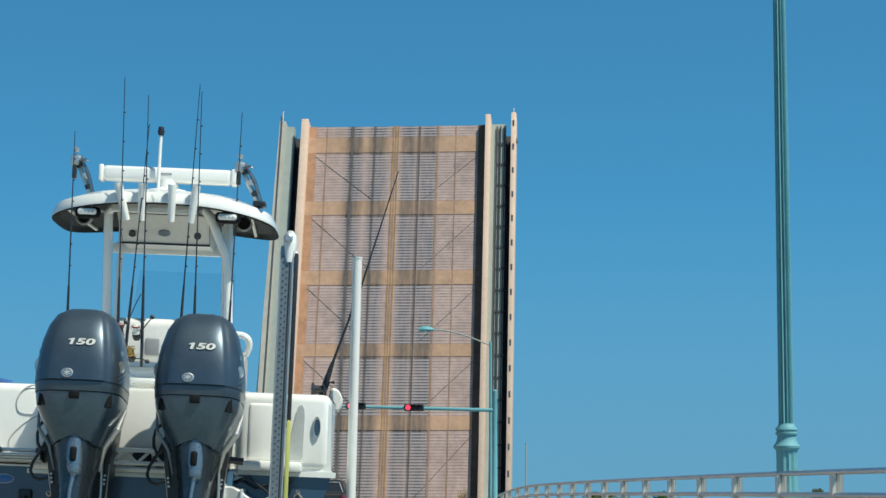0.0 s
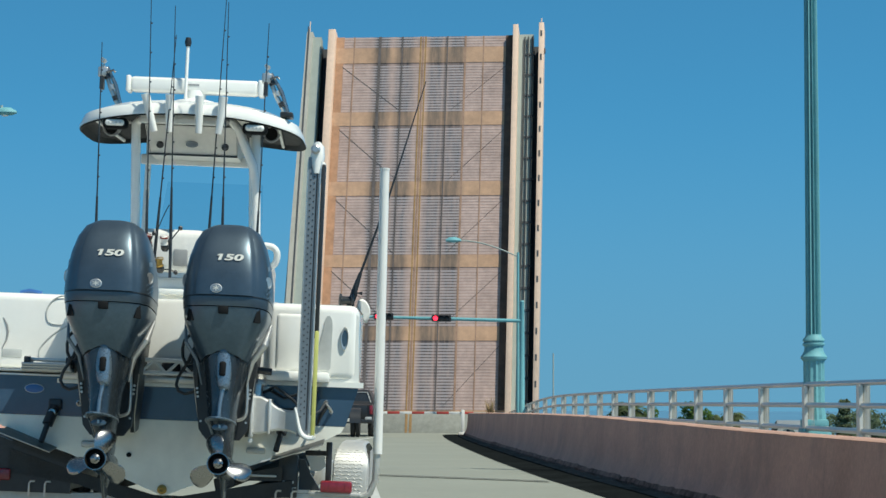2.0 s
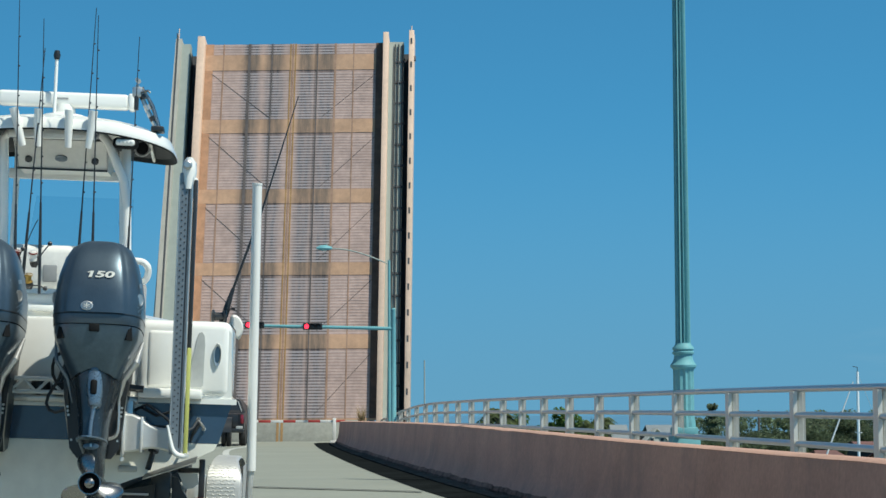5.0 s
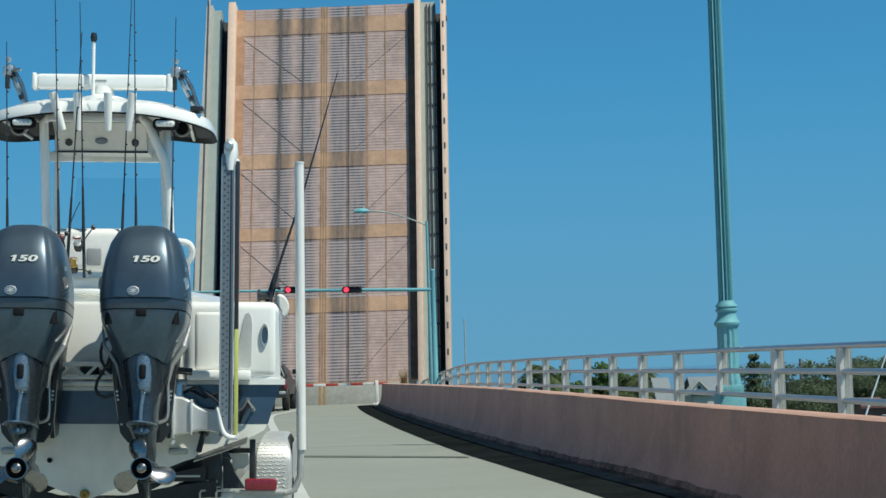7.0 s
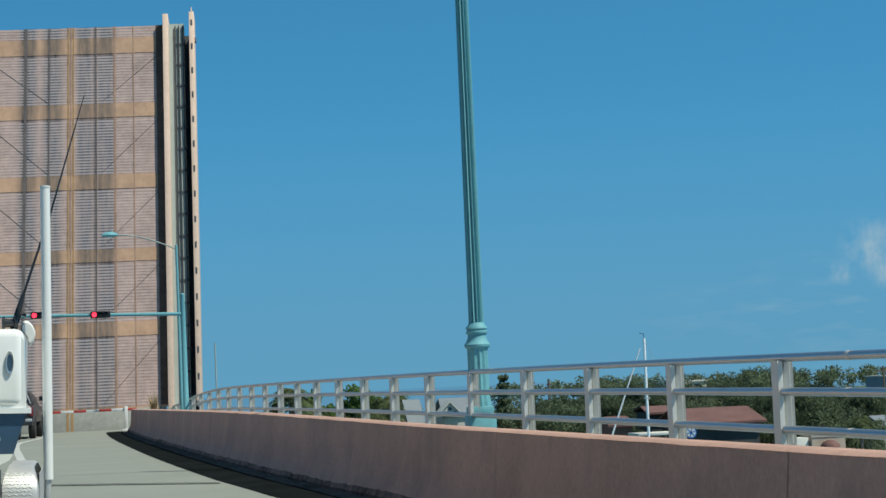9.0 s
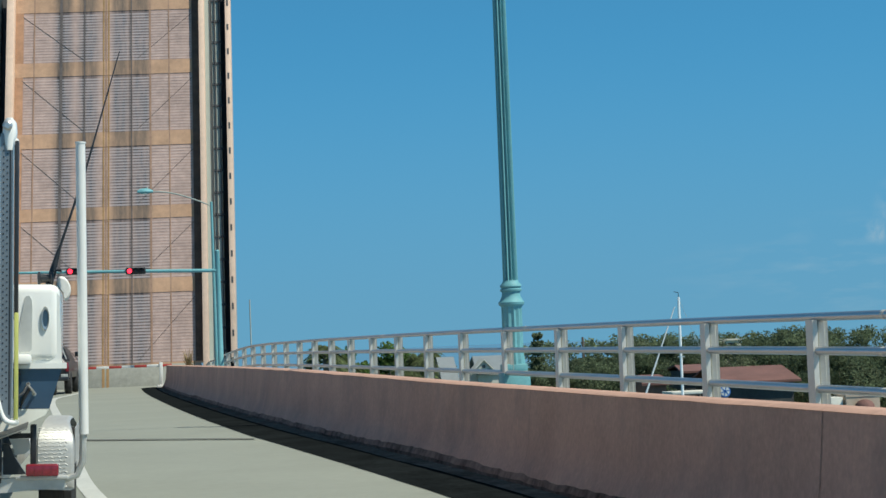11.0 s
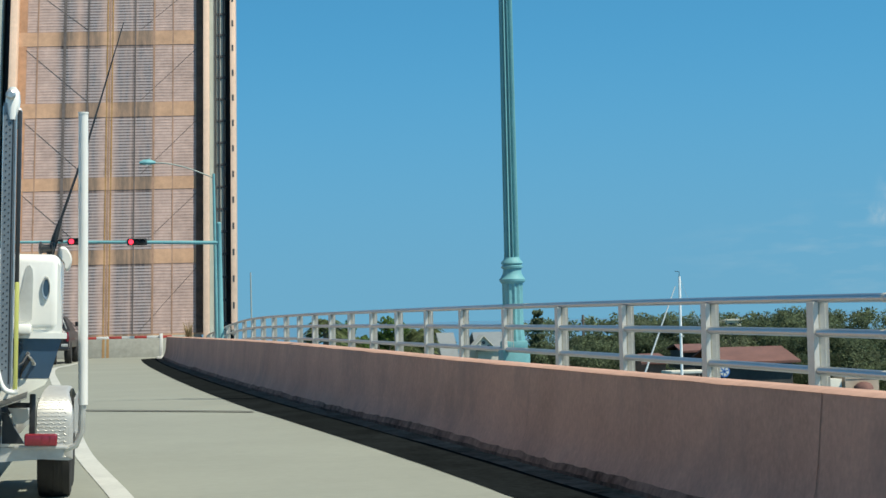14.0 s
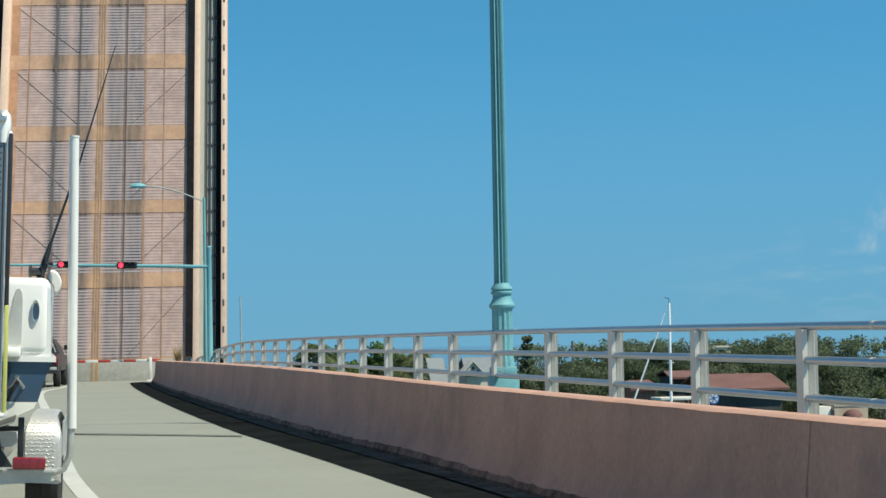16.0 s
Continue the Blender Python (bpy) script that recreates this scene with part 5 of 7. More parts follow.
for s, x0, x1 in ((-1, -0.49, -0.455), (1, 0.20, 0.40)):
    if s < 0:
        pts = [(-0.30, 1.35, 3.06), (-0.44, 1.35, 3.07), (-0.49, 1.38, 3.02), (-0.485, 1.40, 2.85), (-0.465, 1.45, 2.2), (-0.46, 1.5, 1.3)]
    else:
        pts = [(0.10, 1.35, 3.08), (0.18, 1.35, 3.07), (0.235, 1.36, 3.01), (0.30, 1.39, 2.86), (0.345, 1.41, 2.76), (0.37, 1.44, 2.60), (0.385, 1.46, 2.25), (0.40, 1.5, 1.3)]
        part("leg", tube([(0.352, 1.46, 2.98), (0.362, 1.45, 2.80), (0.372, 1.45, 2.60)], 0.033, 12), M["gel"], top)
    part("leg", tube(pts, 0.033, 12), M["gel"], top, "white powder-coated leg")
    part("leg", tube([(0.26 if s > 0 else -0.50, 2.2, 3.06), (0.30 if s > 0 else -0.52, 2.25, 2.0), (0.31 if s > 0 else -0.53, 2.3, 1.3)], 0.022, 10), M["gel"], top)
    pod = part("speaker", lathe([(0.06, 0), (0.062, 0.09), (0.05, 0.10), (0.045, 0.085), (0.0, 0.085)], 18), M["shade_panel"], top, "hanging speaker pod")
    pod.matrix_basis = pose(-0.115 + s * 0.57, 1.62, 3.02, 100, 0, 0)
    part("cone", lathe([(0.044, 0.088), (0.0, 0.080)], 16), M["matt_black"], pod)
    part("drink_rail", tube([(-0.115 + s * 0.72, 1.40, 3.035), (-0.115 + s * 0.50, 1.30, 3.045), (-0.115 + s * 0.44, 1.55, 3.05)], 0.010, 8), M["silver"], top)
    part("liner_rail", tube([(-0.115 + s * 0.64, 1.25, 3.02), (-0.115 + s * 0.60, 2.35, 3.02)], 0.014, 8), M["gel"], top)
part("cross_bar", box(-0.56, 0.25, 2.18, 2.22, 2.83, 2.905, 0.012), M["gel"], top)
ebox = part("electronics_box", skin([[(-0.46, 1.62, 3.05), (0.21, 1.62, 3.05), (0.21, 2.3, 3.05), (-0.46, 2.3, 3.05)], [(-0.44, 1.80, 2.865), (0.19, 1.80, 2.865), (0.19, 2.3, 2.865), (-0.44, 2.3, 2.865)]]), M["vinyl"], top, "white electronics box")
for x0, x1 in ((-0.452, -0.446), (0.196, 0.202)):
    part("box_seam", skin([[(x0, 1.617, 3.04), (x1, 1.617, 3.04), (x1, 1.63, 3.04), (x0, 1.63, 3.04)], [(x0 * 0.97, 1.792, 2.87), (x1 * 0.97, 1.792, 2.87), (x1 * 0.97, 1.80, 2.87), (x0 * 0.97, 1.80, 2.87)]]), M["shade_panel"], ebox)
part("box_foot", box(-0.445, 0.195, 1.79, 1.80, 2.855, 2.868), M["bracket"], ebox)
for x in (-0.36, 0.11):
    part("knob", lathe([(0.026, -0.01), (0.026, 0.014), (0.0, 0.014)], 12), M["bracket"], ebox).matrix_basis = pose(x, 1.735, 2.925, 137, 0, 0)
part("oval_latch", lathe([(0.045, -0.006), (0.045, 0.008), (0.0, 0.01)], 16), M["logo"], ebox).matrix_basis = pose(-0.13, 1.728, 2.935, 137, 0, 0) @ Matrix.Diagonal((1, 0.6, 1, 1))
for k in range(5):
    part("ceiling_pod", lathe([(0.052, 0.0), (0.055, 0.03), (0.040, 0.05), (0.0, 0.052)], 16), M["bracket" if k % 2 else "shade_panel"], top).matrix_basis = pose(-0.37 + 0.125 * k, 1.35, 3.085, 180, 0, 0)
part("roof_beam", box(-0.44, 0.16, 1.20, 1.235, 3.005, 3.075, 0.01), M["gel"], top, "white cross moulding")
radar = thing("radar", BOAT, "white open-array radar on the hard top", "radar")
bar = part("scanner_bar", box(-0.60, 0.33, 1.74, 1.86, 3.31, 3.418, 0.026, seg=3), M["gel"], radar, "white radar bar")
for x0, x1 in ((-0.632, -0.596), (0.326, 0.372)):
    part("end_cap", box(x0, x1, 1.735, 1.865, 3.305, 3.424, 0.014, seg=3), M["gel"], bar)
part("mark", box(-0.18, -0.10, 1.736, 1.742, 3.362, 3.374), M["shade_panel"], bar, "grey lettering bar")
part("pedestal", lathe([(0.17, 3.15), (0.17, 3.22), (0.15, 3.25), (0.08, 3.27), (0.07, 3.33)], 24), M["gel"], radar).matrix_basis = pose(-0.13, 1.80, 0.0)
part("foot_plate", box(-0.30, 0.04, 1.68, 1.92, 3.20, 3.24, 0.015), M["gel"], radar)
mast = thing("antenna", BOAT, "short white antenna with a black tip on the hard top", "antenna")
part("rod", tube([(-0.19, 1.7, 3.14), (-0.19, 1.7, 3.65)], 0.012, 10), M["gel"], mast)
part("tip", tube([(-0.19, 1.7, 3.64), (-0.19, 1.7, 3.67), (-0.19, 1.7, 3.705)], [0.018, 0.026, 0.018], 12), M["bracket"], mast)
for s, x in ((-1, -0.70), (1, 0.45)):
    rig = thing("outrigger_mount", BOAT, "folded outrigger bracket on the hard top's edge", "outrigger", "outrigger mounts")
    lean = 0.10 if s < 0 else 0.12
    part("tube", tube([(x - 0.03, 1.3, 3.42), (x + lean * 0.4, 1.3, 3.24), (x + lean, 1.3, 3.12)], [0.012, 0.017, 0.020], 10), M["silver"], rig)
    part("clamp", box(x - 0.06, x + 0.01, 1.27, 1.34, 3.33, 3.40, 0.01), M["silver"], rig)
    part("pulley", lathe([(0.014, 0), (0.014, 0.02), (0.0, 0.02)], 12), M["silver"], rig).matrix_basis = pose(x - 0.03, 1.28, 3.45, 90, 0, 0)
    part("base", box(x + lean - 0.04, x + lean + 0.05, 1.25, 1.38, 3.09, 3.13, 0.01), M["bracket"], rig)
    part("clip", box(x - 0.045, x - 0.015, 1.27, 1.33, 3.24, 3.34, 0.008), M["bracket"], rig)
    part("brace", tube([(x + 0.005, 1.29, 3.40), (x + lean * 0.7, 1.28, 3.27), (x + lean * 1.15, 1.28, 3.12)], [0.010, 0.014, 0.012], 8), M["chrome"], rig)
    for t in (0.25, 0.5, 0.75):
        part("collar", tube([(x - 0.03 + (lean + 0.03) * t, 1.295, 3.425 - 0.30 * t), (x - 0.03 + (lean + 0.03) * (t + 0.10), 1.295, 3.425 - 0.30 * (t + 0.10))], 0.026, 10), M["silver" if t == 0.5 else "bracket"], rig)
    part("lever", tube([(x + 0.0, 1.27, 3.36), (x + 0.05, 1.26, 3.375), (x + 0.065, 1.26, 3.36)], 0.008, 8), M["chrome"], rig)
    part("top_loop", lathe([(0.010, -0.006), (0.017, -0.006), (0.017, 0.006), (0.010, 0.006)], 14), M["galv"], rig).matrix_basis = pose(x - 0.02, 1.28, 3.44, 90, 20, 0)
console = thing("console", BOAT, "white helm console with a clear windshield", "console")
part("body", box(-0.52, 0.40, 2.5, 3.4, 1.2, 2.20, 0.08, seg=3), M["gel"], console)
part("windshield", skin([[(-0.48, 2.6, 2.18), (0.34, 2.6, 2.18), (0.34, 2.608, 2.18), (-0.48, 2.608, 2.18)], [(-0.44, 2.9, 2.78), (0.30, 2.9, 2.78), (0.30, 2.908, 2.78), (-0.44, 2.908, 2.78)]]), M["glass"], console, "clear windshield").visible_shadow = False
for s, x in ((-1, -0.50), (1, 0.36)):
    part("grab_rail", tube([(x - s * 0.02 * q * q / 16, 2.5, 1.9 + 0.09 * q) for q in range(5)] + [(x - s * (0.02 + 0.022 * q), 2.5, 2.26 + 0.08 * q - 0.004 * q * q) for q in range(1, 6)], 0.0035, 8), M["bracket"], console)

seat = thing("leaning_post", BOAT, "white leaning post seat with rod holders behind", "seat")
part("backrest", box(-0.42, 0.13, 1.30, 1.46, 1.98, 2.28, 0.06, seg=4), M["vinyl"], seat, "white padded backrest")
part("base", box(-0.35, 0.40, 1.40, 1.9, 1.1, 1.95, 0.05, seg=3), M["gel"], seat)
part("shelf", box(-0.26, -0.08, 1.28, 1.40, 1.82, 1.86, 0.01), M["gel"], seat)
part("panel", box(-0.17, -0.07, 1.285, 1.31, 2.02, 2.14, 0.012), M["shade_panel"], seat)
part("grab_rail", tube(flowing([(0.20, 1.4, 2.19), (0.44, 1.38, 2.195), (0.52, 1.38, 2.18), (0.545, 1.4, 2.13), (0.52, 1.42, 2.06), (0.42, 1.45, 2.03)], 4), 0.024, 10), M["gel"], seat)
part("cup_holder", lathe([(0.05, 0), (0.055, 0.09), (0.05, 0.09), (0.045, 0.01)], 16), M["gel"], seat).matrix_basis = pose(0.44, 1.38, 2.02)
M["red_reel"] = material("red_anodised_reel", (0.22, 0.035, 0.03), 0.35, 0.5, vary=0.2, grain=40)
# each rod: foot, tip, and its reel as (spool colour, place, knob)
RODS = [(-0.60, 0.62, 1.80, -0.633, 3.46, None), (-0.315, 1.0, 1.90, -0.375, 3.92, ("red_reel", (-0.307, 2.177), (-0.262, 2.215))),
        (-0.15, 1.0, 1.92, -0.205, 3.80, ("vinyl", (-0.194, 2.170), (-0.085, 2.256))), (-0.275, 1.02, 1.85, -0.190, 3.60, ("gold", (-0.222, 2.023), (-0.106, 1.955))),
        (0.06, 1.3, 1.90, 0.115, 3.95, None), (0.22, 0.8, 1.85, 0.182, 3.80, None), (0.41, 1.2, 1.80, 0.43, 3.74, ("bracket", (0.44, 1.94), (0.518, 1.965)))]
for i, (x0, y, z0, x1, z1, reel) in enumerate(RODS):
    rod = thing("fishing_rod", BOAT, "black fishing rod standing in a holder" + (" with a spinning reel" if reel else ""), "fishing rod", "fishing rods")
    d = (x1 - x0) / (z1 - z0)
    part("handle", tube([(x0, y, z0), (x0 + d * 0.30, y, z0 + 0.30), (x0 + d * 0.62, y, z0 + 0.62)], [0.010, 0.0115, 0.0075], 10), M["bracket"], rod)
    part("blank", tube([(x0 + d * 0.6, y, z0 + 0.6), (x0 + d * 1.1, y, z0 + 1.1), (x1, y, z1)], [0.0055, 0.0044, 0.0025], 8), M["bracket"], rod)
    for k in range(6):
        z = z0 + 0.75 + (z1 - z0 - 0.8) * k / 6
        part("guide", lathe([(0.006, 0), (0.0075, 0.002), (0.006, 0.004)], 10), M["bracket"], rod).matrix_basis = pose(x0 + d * (z - z0) + 0.008, y - 0.012, z, 60, 0, 0)
    if reel:
        key, (rx, rz), (kx, kz) = reel
        axis = pose(rx, y - 0.05, rz, 25, 0, 0)
        r = part("reel", lathe([(0.010, -0.034), (0.028, -0.030), (0.029, -0.022), (0.021, -0.018), (0.020, 0.014), (0.028, 0.018), (0.029, 0.026), (0.012, 0.032)], 20), M[key], rod, "spinning reel spool")
        r.matrix_basis = axis
        part("spool_rim", lathe([(0.0285, 0.018), (0.0305, 0.020), (0.0305, 0.026), (0.027, 0.028)], 20), M["gold" if key == "gold" else "red_reel"], r)
        part("reel_body", tube([(0.004, 0.0, -0.082), (0.004, 0.010, -0.060), (0.0, 0.004, -0.034)], [0.016, 0.030, 0.026], 12), M["bracket"], r, "black reel body")
        part("bail", tube([(-0.031, 0, 0.0), (-0.034, -0.02, 0.030), (0.0, -0.034, 0.042), (0.034, -0.02, 0.030), (0.031, 0, 0.0)], 0.002, 6), M["silver"], r)
        part("reel_foot", tube([(0.0, 0.01, -0.06), (0.5 * (x0 - rx), 0.035, -0.03), (0.8 * (x0 + d * (rz - z0) - rx), 0.05, 0.0)], 0.007, 6), M["bracket"], r)
        back = axis.inverted()
        k0, k1, k2 = back @ Vector((rx + 0.01, y - 0.04, rz - 0.05)), back @ Vector((0.35 * rx + 0.65 * kx, y - 0.07, 0.45 * rz + 0.55 * kz - 0.012)), back @ Vector((kx, y - 0.075, kz))
        part("crank", tube([k0, k1, k2], 0.0045, 6), M["bracket"], r)
        part("knob", tube([k2 - Vector((0.014, 0, 0)), k2, k2 + Vector((0.014, 0, 0))], [0.010, 0.018, 0.012], 10), M["bracket"], r)
rod = thing("fishing_rod", BOAT, "black fishing rod leaning outward from the stern corner", "fishing rod", "fishing rods")
p0, p1 = Vector((1.095, 0.3, 1.70)), Vector((1.545, 0.3, 3.23))
part("handle", tube([p0, p0.lerp(p1, 0.1), p0.lerp(p1, 0.17)], [0.018, 0.020, 0.012], 10), M["bracket"], rod)
part("blank", tube([p0.lerp(p1, 0.16), p0.lerp(p1, 0.5) + Vector((0.012, 0, -0.01)), p1], [0.009, 0.007, 0.003], 8), M["bracket"], rod)
r = part("reel", lathe([(0.0, -0.052), (0.030, -0.050), (0.043, -0.045), (0.043, -0.032), (0.028, -0.028), (0.026, 0.0), (0.028, 0.028), (0.043, 0.032), (0.043, 0.045), (0.030, 0.050), (0.0, 0.052)], 20), M["bracket"], rod, "black trolling reel")
r.matrix_basis = pose(1.09, 0.26, 1.775, 0, 90, 0)
part("crank", tube([(0.0, 0, 0.05), (-0.05, 0, 0.065), (-0.05, 0, 0.10)], [0.006, 0.006, 0.012], 8), M["bracket"], r)
guard = thing("plastic_guard", BOAT, "rounded white plastic guard hung on the stern corner", "guard")
shape = [(x, z) for x, _, z in flowing([(1.155, 0, 1.735), (1.168, 0, 1.785), (1.205, 0, 1.785), (1.235, 0, 1.75), (1.246, 0, 1.70), (1.226, 0, 1.64), (1.205, 0, 1.642), (1.200, 0, 1.68)], 3)]
cx, cz = sum(p[0] for p in shape) / len(shape), sum(p[1] for p in shape) / len(shape)
part("shell", skin([[(cx + (x - cx) * f, y, cz + (z - cz) * f) for x, z in shape] for y, f in ((0.255, 0.8), (0.27, 1.0), (0.33, 1.0), (0.345, 0.8))]), M["vinyl"], guard)
cleat = thing("deck_fitting", BOAT, "small polished fitting on the gunwale", "cleat")
part("plate", box(-1.14, -0.86, 0.45, 0.60, 1.70, 1.735, 0.01), M["silver"], cleat)
part("horn", tube([(-1.06, 0.5, 1.75), (-1.0, 0.5, 1.765), (-0.92, 0.5, 1.75)], 0.018, 8), M["blue_badge"], cleat)

# ---- trailer ----
trailer = thing("boat_trailer", BOAT, "galvanised boat trailer with diamond-plate fenders and guide posts", "trailer")
rows = [[(x, 0.16, z), (x, 0.26, z), (x, 0.26, z - 0.085), (x, 0.16, z - 0.085)] for x, z in ((-1.20, 0.50), (-0.55, 0.478), (-0.42, 0.485), (-0.20, 0.455), (0.0, 0.425), (0.20, 0.455), (0.42, 0.50), (0.55, 0.505), (1.22, 0.555))]
part("rear_beam", skin(rows), M["galv"], trailer, "dull galvanised cross beam")
part("reflector_bar", skin([[(x, 0.155, z + 0.012), (x, 0.165, z + 0.012), (x, 0.165, z - 0.012), (x, 0.155, z - 0.012)] for x, z in ((-0.11, 0.405), (-0.04, 0.385), (0.06, 0.385), (0.13, 0.405))]), M["lens_red"], trailer, "dark red marker light bar")
for s in (-1, 1):
    part("frame_rail", box(s * 0.78 - 0.04, s * 0.78 + 0.04, 0.2, 6.2, 0.46, 0.58, 0.01), M["galv"], trailer)
    part("bunk", skin([[(s * 0.30, 0.12, 0.60), (s * 0.42, 0.12, 0.655), (s * 0.44, 0.12, 0.57), (s * 0.32, 0.12, 0.51)], [(s * 0.30, 5.0, 0.58), (s * 0.42, 5.0, 0.635), (s * 0.44, 5.0, 0.55), (s * 0.32, 5.0, 0.49)]]), M["carpet"], trailer, "carpeted bunk board")
    out, rise = (0.98, 0.125) if s < 0 else (0.735, 0.0)
    part("bunk", skin([[(s * (0.60 if s < 0 else 0.50), y, 0.715 if s < 0 else 0.648), (s * out, y, 0.715 + rise if s < 0 else 0.70), (s * out, y, 0.65 + rise if s < 0 else 0.606), (s * (0.60 if s < 0 else 0.51), y, 0.65 if s < 0 else 0.60)] for y in (0.10, 5.0)]), M["carpet"], trailer)
    part("bunk_bracket", box(s * 0.77 - 0.06, s * 0.77 + 0.06, 0.14, 0.24, 0.50, 0.775, 0.01), M["bracket"], trailer, "black bunk bracket")
    if s < 0:
        part("bunk_end", skin([[(s * 1.13, y, 0.845), (s * 0.60, y, 0.66), (s * 0.60, y, 0.475), (s * 0.78, y, 0.475), (s * 1.13, y, 0.475)] for y in (0.105, 0.135)]), M["bracket"], trailer, "black bunk end bracket")
    for q in (0.73, 0.83):
        part("u_bolt", tube([(s * q - 0.03, 0.098, 0.45), (s * q - 0.03, 0.098, 0.53), (s * q - 0.02, 0.098, 0.545), (s * q + 0.005, 0.098, 0.545)], 0.007, 6), M["silver"], trailer)
    part("axle", tube([(0, 2.45, 0.34), (s * 1.0, 2.45, 0.34)], 0.035, 8), M["galv"], trailer)
    part("light_bar", box(s * 1.075 - 0.16, s * 1.075 + 0.16, 0.12, 0.22, 0.525, 0.545, 0.004), M["galv"], trailer)
    lens = part("tail_light", box(s * 1.08 - 0.10, s * 1.08 + 0.10, 0.08, 0.17, 0.545, 0.62, 0.012, seg=3), M["lens_red"], trailer, "red tail light")
    for k in range(4):
        part("rib", box(s * 1.075 - 0.09 + 0.05 * k, s * 1.075 - 0.085 + 0.05 * k, 0.077, 0.082, 0.55, 0.61), M["lens_red"], lens)
    part("guide_foot", tube([(s * 0.95, 0.20, 0.505), (s * 1.20, 0.20, 0.51), (s * 1.29 - (0.10 if s < 0 else 0), 0.19, 0.545), (s * 1.325 - (0.11 if s < 0 else 0), 0.17, 0.63), (s * 1.33 - (0.12 if s < 0 else 0), 0.15, 0.83)], 0.022, 10), M["galv"], trailer, "bent galvanised guide tube")
    part("guide_post", tube([(1.333 if s > 0 else -1.45, 0.15, 0.80), (1.305 if s > 0 else -1.42, 0.10, 2.62)], 0.030, 16), M["pvc"], trailer, "white plastic guide post")
    part("post_cap", tube([(1.305 if s > 0 else -1.42, 0.10, 2.615), (1.305 if s > 0 else -1.42, 0.10, 2.625)], 0.033, 16), M["pvc"], trailer)
    # fender over two wheels
    arc = [(2.02, 0.36), (2.02, 0.62), (2.06, 0.73), (2.14, 0.785), (2.30, 0.815), (2.55, 0.825), (3.35, 0.825), (3.70, 0.79), (3.85, 0.60), (3.85, 0.40)]
    x0, x1 = (0.975, 1.24) if s > 0 else (-1.61, -1.335)
    arc = [(y, z) for y, z, _ in flowing([(y, z, 0.0) for y, z in arc], 5)]
    rows = []
    for y, z in arc:
        c = max(0.0, z - 0.66) ** 2 * 1.5
        lip = 0.012 if y < 2.3 else 0.0
        rows.append([(x0 + c, y + 0.02, z - 0.012), (x0 + c + 0.008, y, z), (x1 - c - 0.03, y, z), (x1 - c - 0.012, y + 0.006, z - 0.006), (x1 - c, y + 0.022, z - 0.02), (x1 - c - 0.03, y + lip, z - 0.03), (x0 + c + 0.01, y + lip, z - 0.02)])
    # the port fender gets the dark colour that paints it as shaded
    fender = part("fender", skin(rows), M["tread_plate"] if s > 0 else M["fender_shade"], trailer, "diamond-plate aluminium fender" if s > 0 else "port fender with the boat's shade painted in as dark grey")
    part("fender_skirt", box(x0 - 0.006 if s < 0 else x1, x0 if s < 0 else x1 + 0.006, 2.1, 3.8, 0.52, 0.77), M["tread_plate"] if s > 0 else M["fender_shade"], fender)
    if s > 0:
        lug = box(-0.0105, 0.0105, -0.0034, 0.0034, -0.004, 0.0030, 0.0018, seg=1)
        bump, row, run = None, 0, 0.0
        for (ya, za), (yb, zb) in zip(arc, arc[1:]):
            if za > 0.775:
                break
            length = math.hypot(yb - ya, zb - za)
            slope = math.degrees(math.atan2(zb - za, yb - ya))
            while run < length:
                t = run / length
                row += 1
                run += 0.026
                for c in range(10):
                    x = x0 + 0.016 + 0.0255 * c + 0.01275 * (row % 2)
                    if x > x1 - 0.05:
                        continue
                    m = pose(x, ya + (yb - ya) * t, za + (zb - za) * t, slope, 0, 0) @ pose(0, 0, 0, 0, 0, 28 if (row + c) % 2 else -28)
                    if bump is None:
                        bump = part("tread_lug", lug, M["tread_plate"], fender)
                        bump.matrix_basis = m
                    else:
                        again(bump, "tread_lug", m, fender)
            run -= length
    for y in (2.45, 3.35):
        wheel = part("wheel", lathe([(0.20, -0.10), (0.31, -0.12), (0.345, -0.11), (0.355, -0.06), (0.355, 0.06), (0.345, 0.11), (0.31, 0.12), (0.20, 0.10), (0.20, -0.10)], 36), M["rubber"], trailer, "black tyre")
        wheel.matrix_basis = pose(s * 1.085 + 0.02, y, 0.355 + (0.035 if s > 0 else -0.035), 0, 90, 0)
        part("rim", lathe([(0.20, -0.09), (0.18, 0.03), (0.07, 0.06), (0.06, 0.09), (0.0, 0.09)], 24), M["silver"], wheel).matrix_basis = pose(0, 0, 0)
        part("tread", lathe([(0.356, -0.055), (0.358, -0.05), (0.358, -0.02), (0.352, -0.015), (0.352, -0.005), (0.358, 0.0), (0.358, 0.03), (0.352, 0.035), (0.352, 0.05), (0.357, 0.06)], 36), M["rubber"], wheel)
rows = [[(x, 0.10, z0), (x, 0.10, z1), (x, 0.16, z1), (x, 0.16, z0)] for x, z0, z1 in ((-1.0, 0.59, 0.75), (-0.78, 0.57, 0.68), (-0.55, 0.535, 0.61), (-0.3, 0.455, 0.545), (0.0, 0.425, 0.465), (0.3, 0.455, 0.525), (0.55, 0.48, 0.575), (0.80, 0.51, 0.61))]
part("bunk_crossmember", skin(rows), M["carpet"], trailer, "black carpeted crossmember under the keel")
part("jack_arm", tube([(0.45, 0.5, 0.50), (0.75, 0.7, 0.62)], 0.03, 8), M["bracket"], trailer)
part("side_stay", box(1.0, 1.037, 0.28, 0.34, 0.58, 0.86, 0.006), M["bracket"], trailer, "black upright stay")
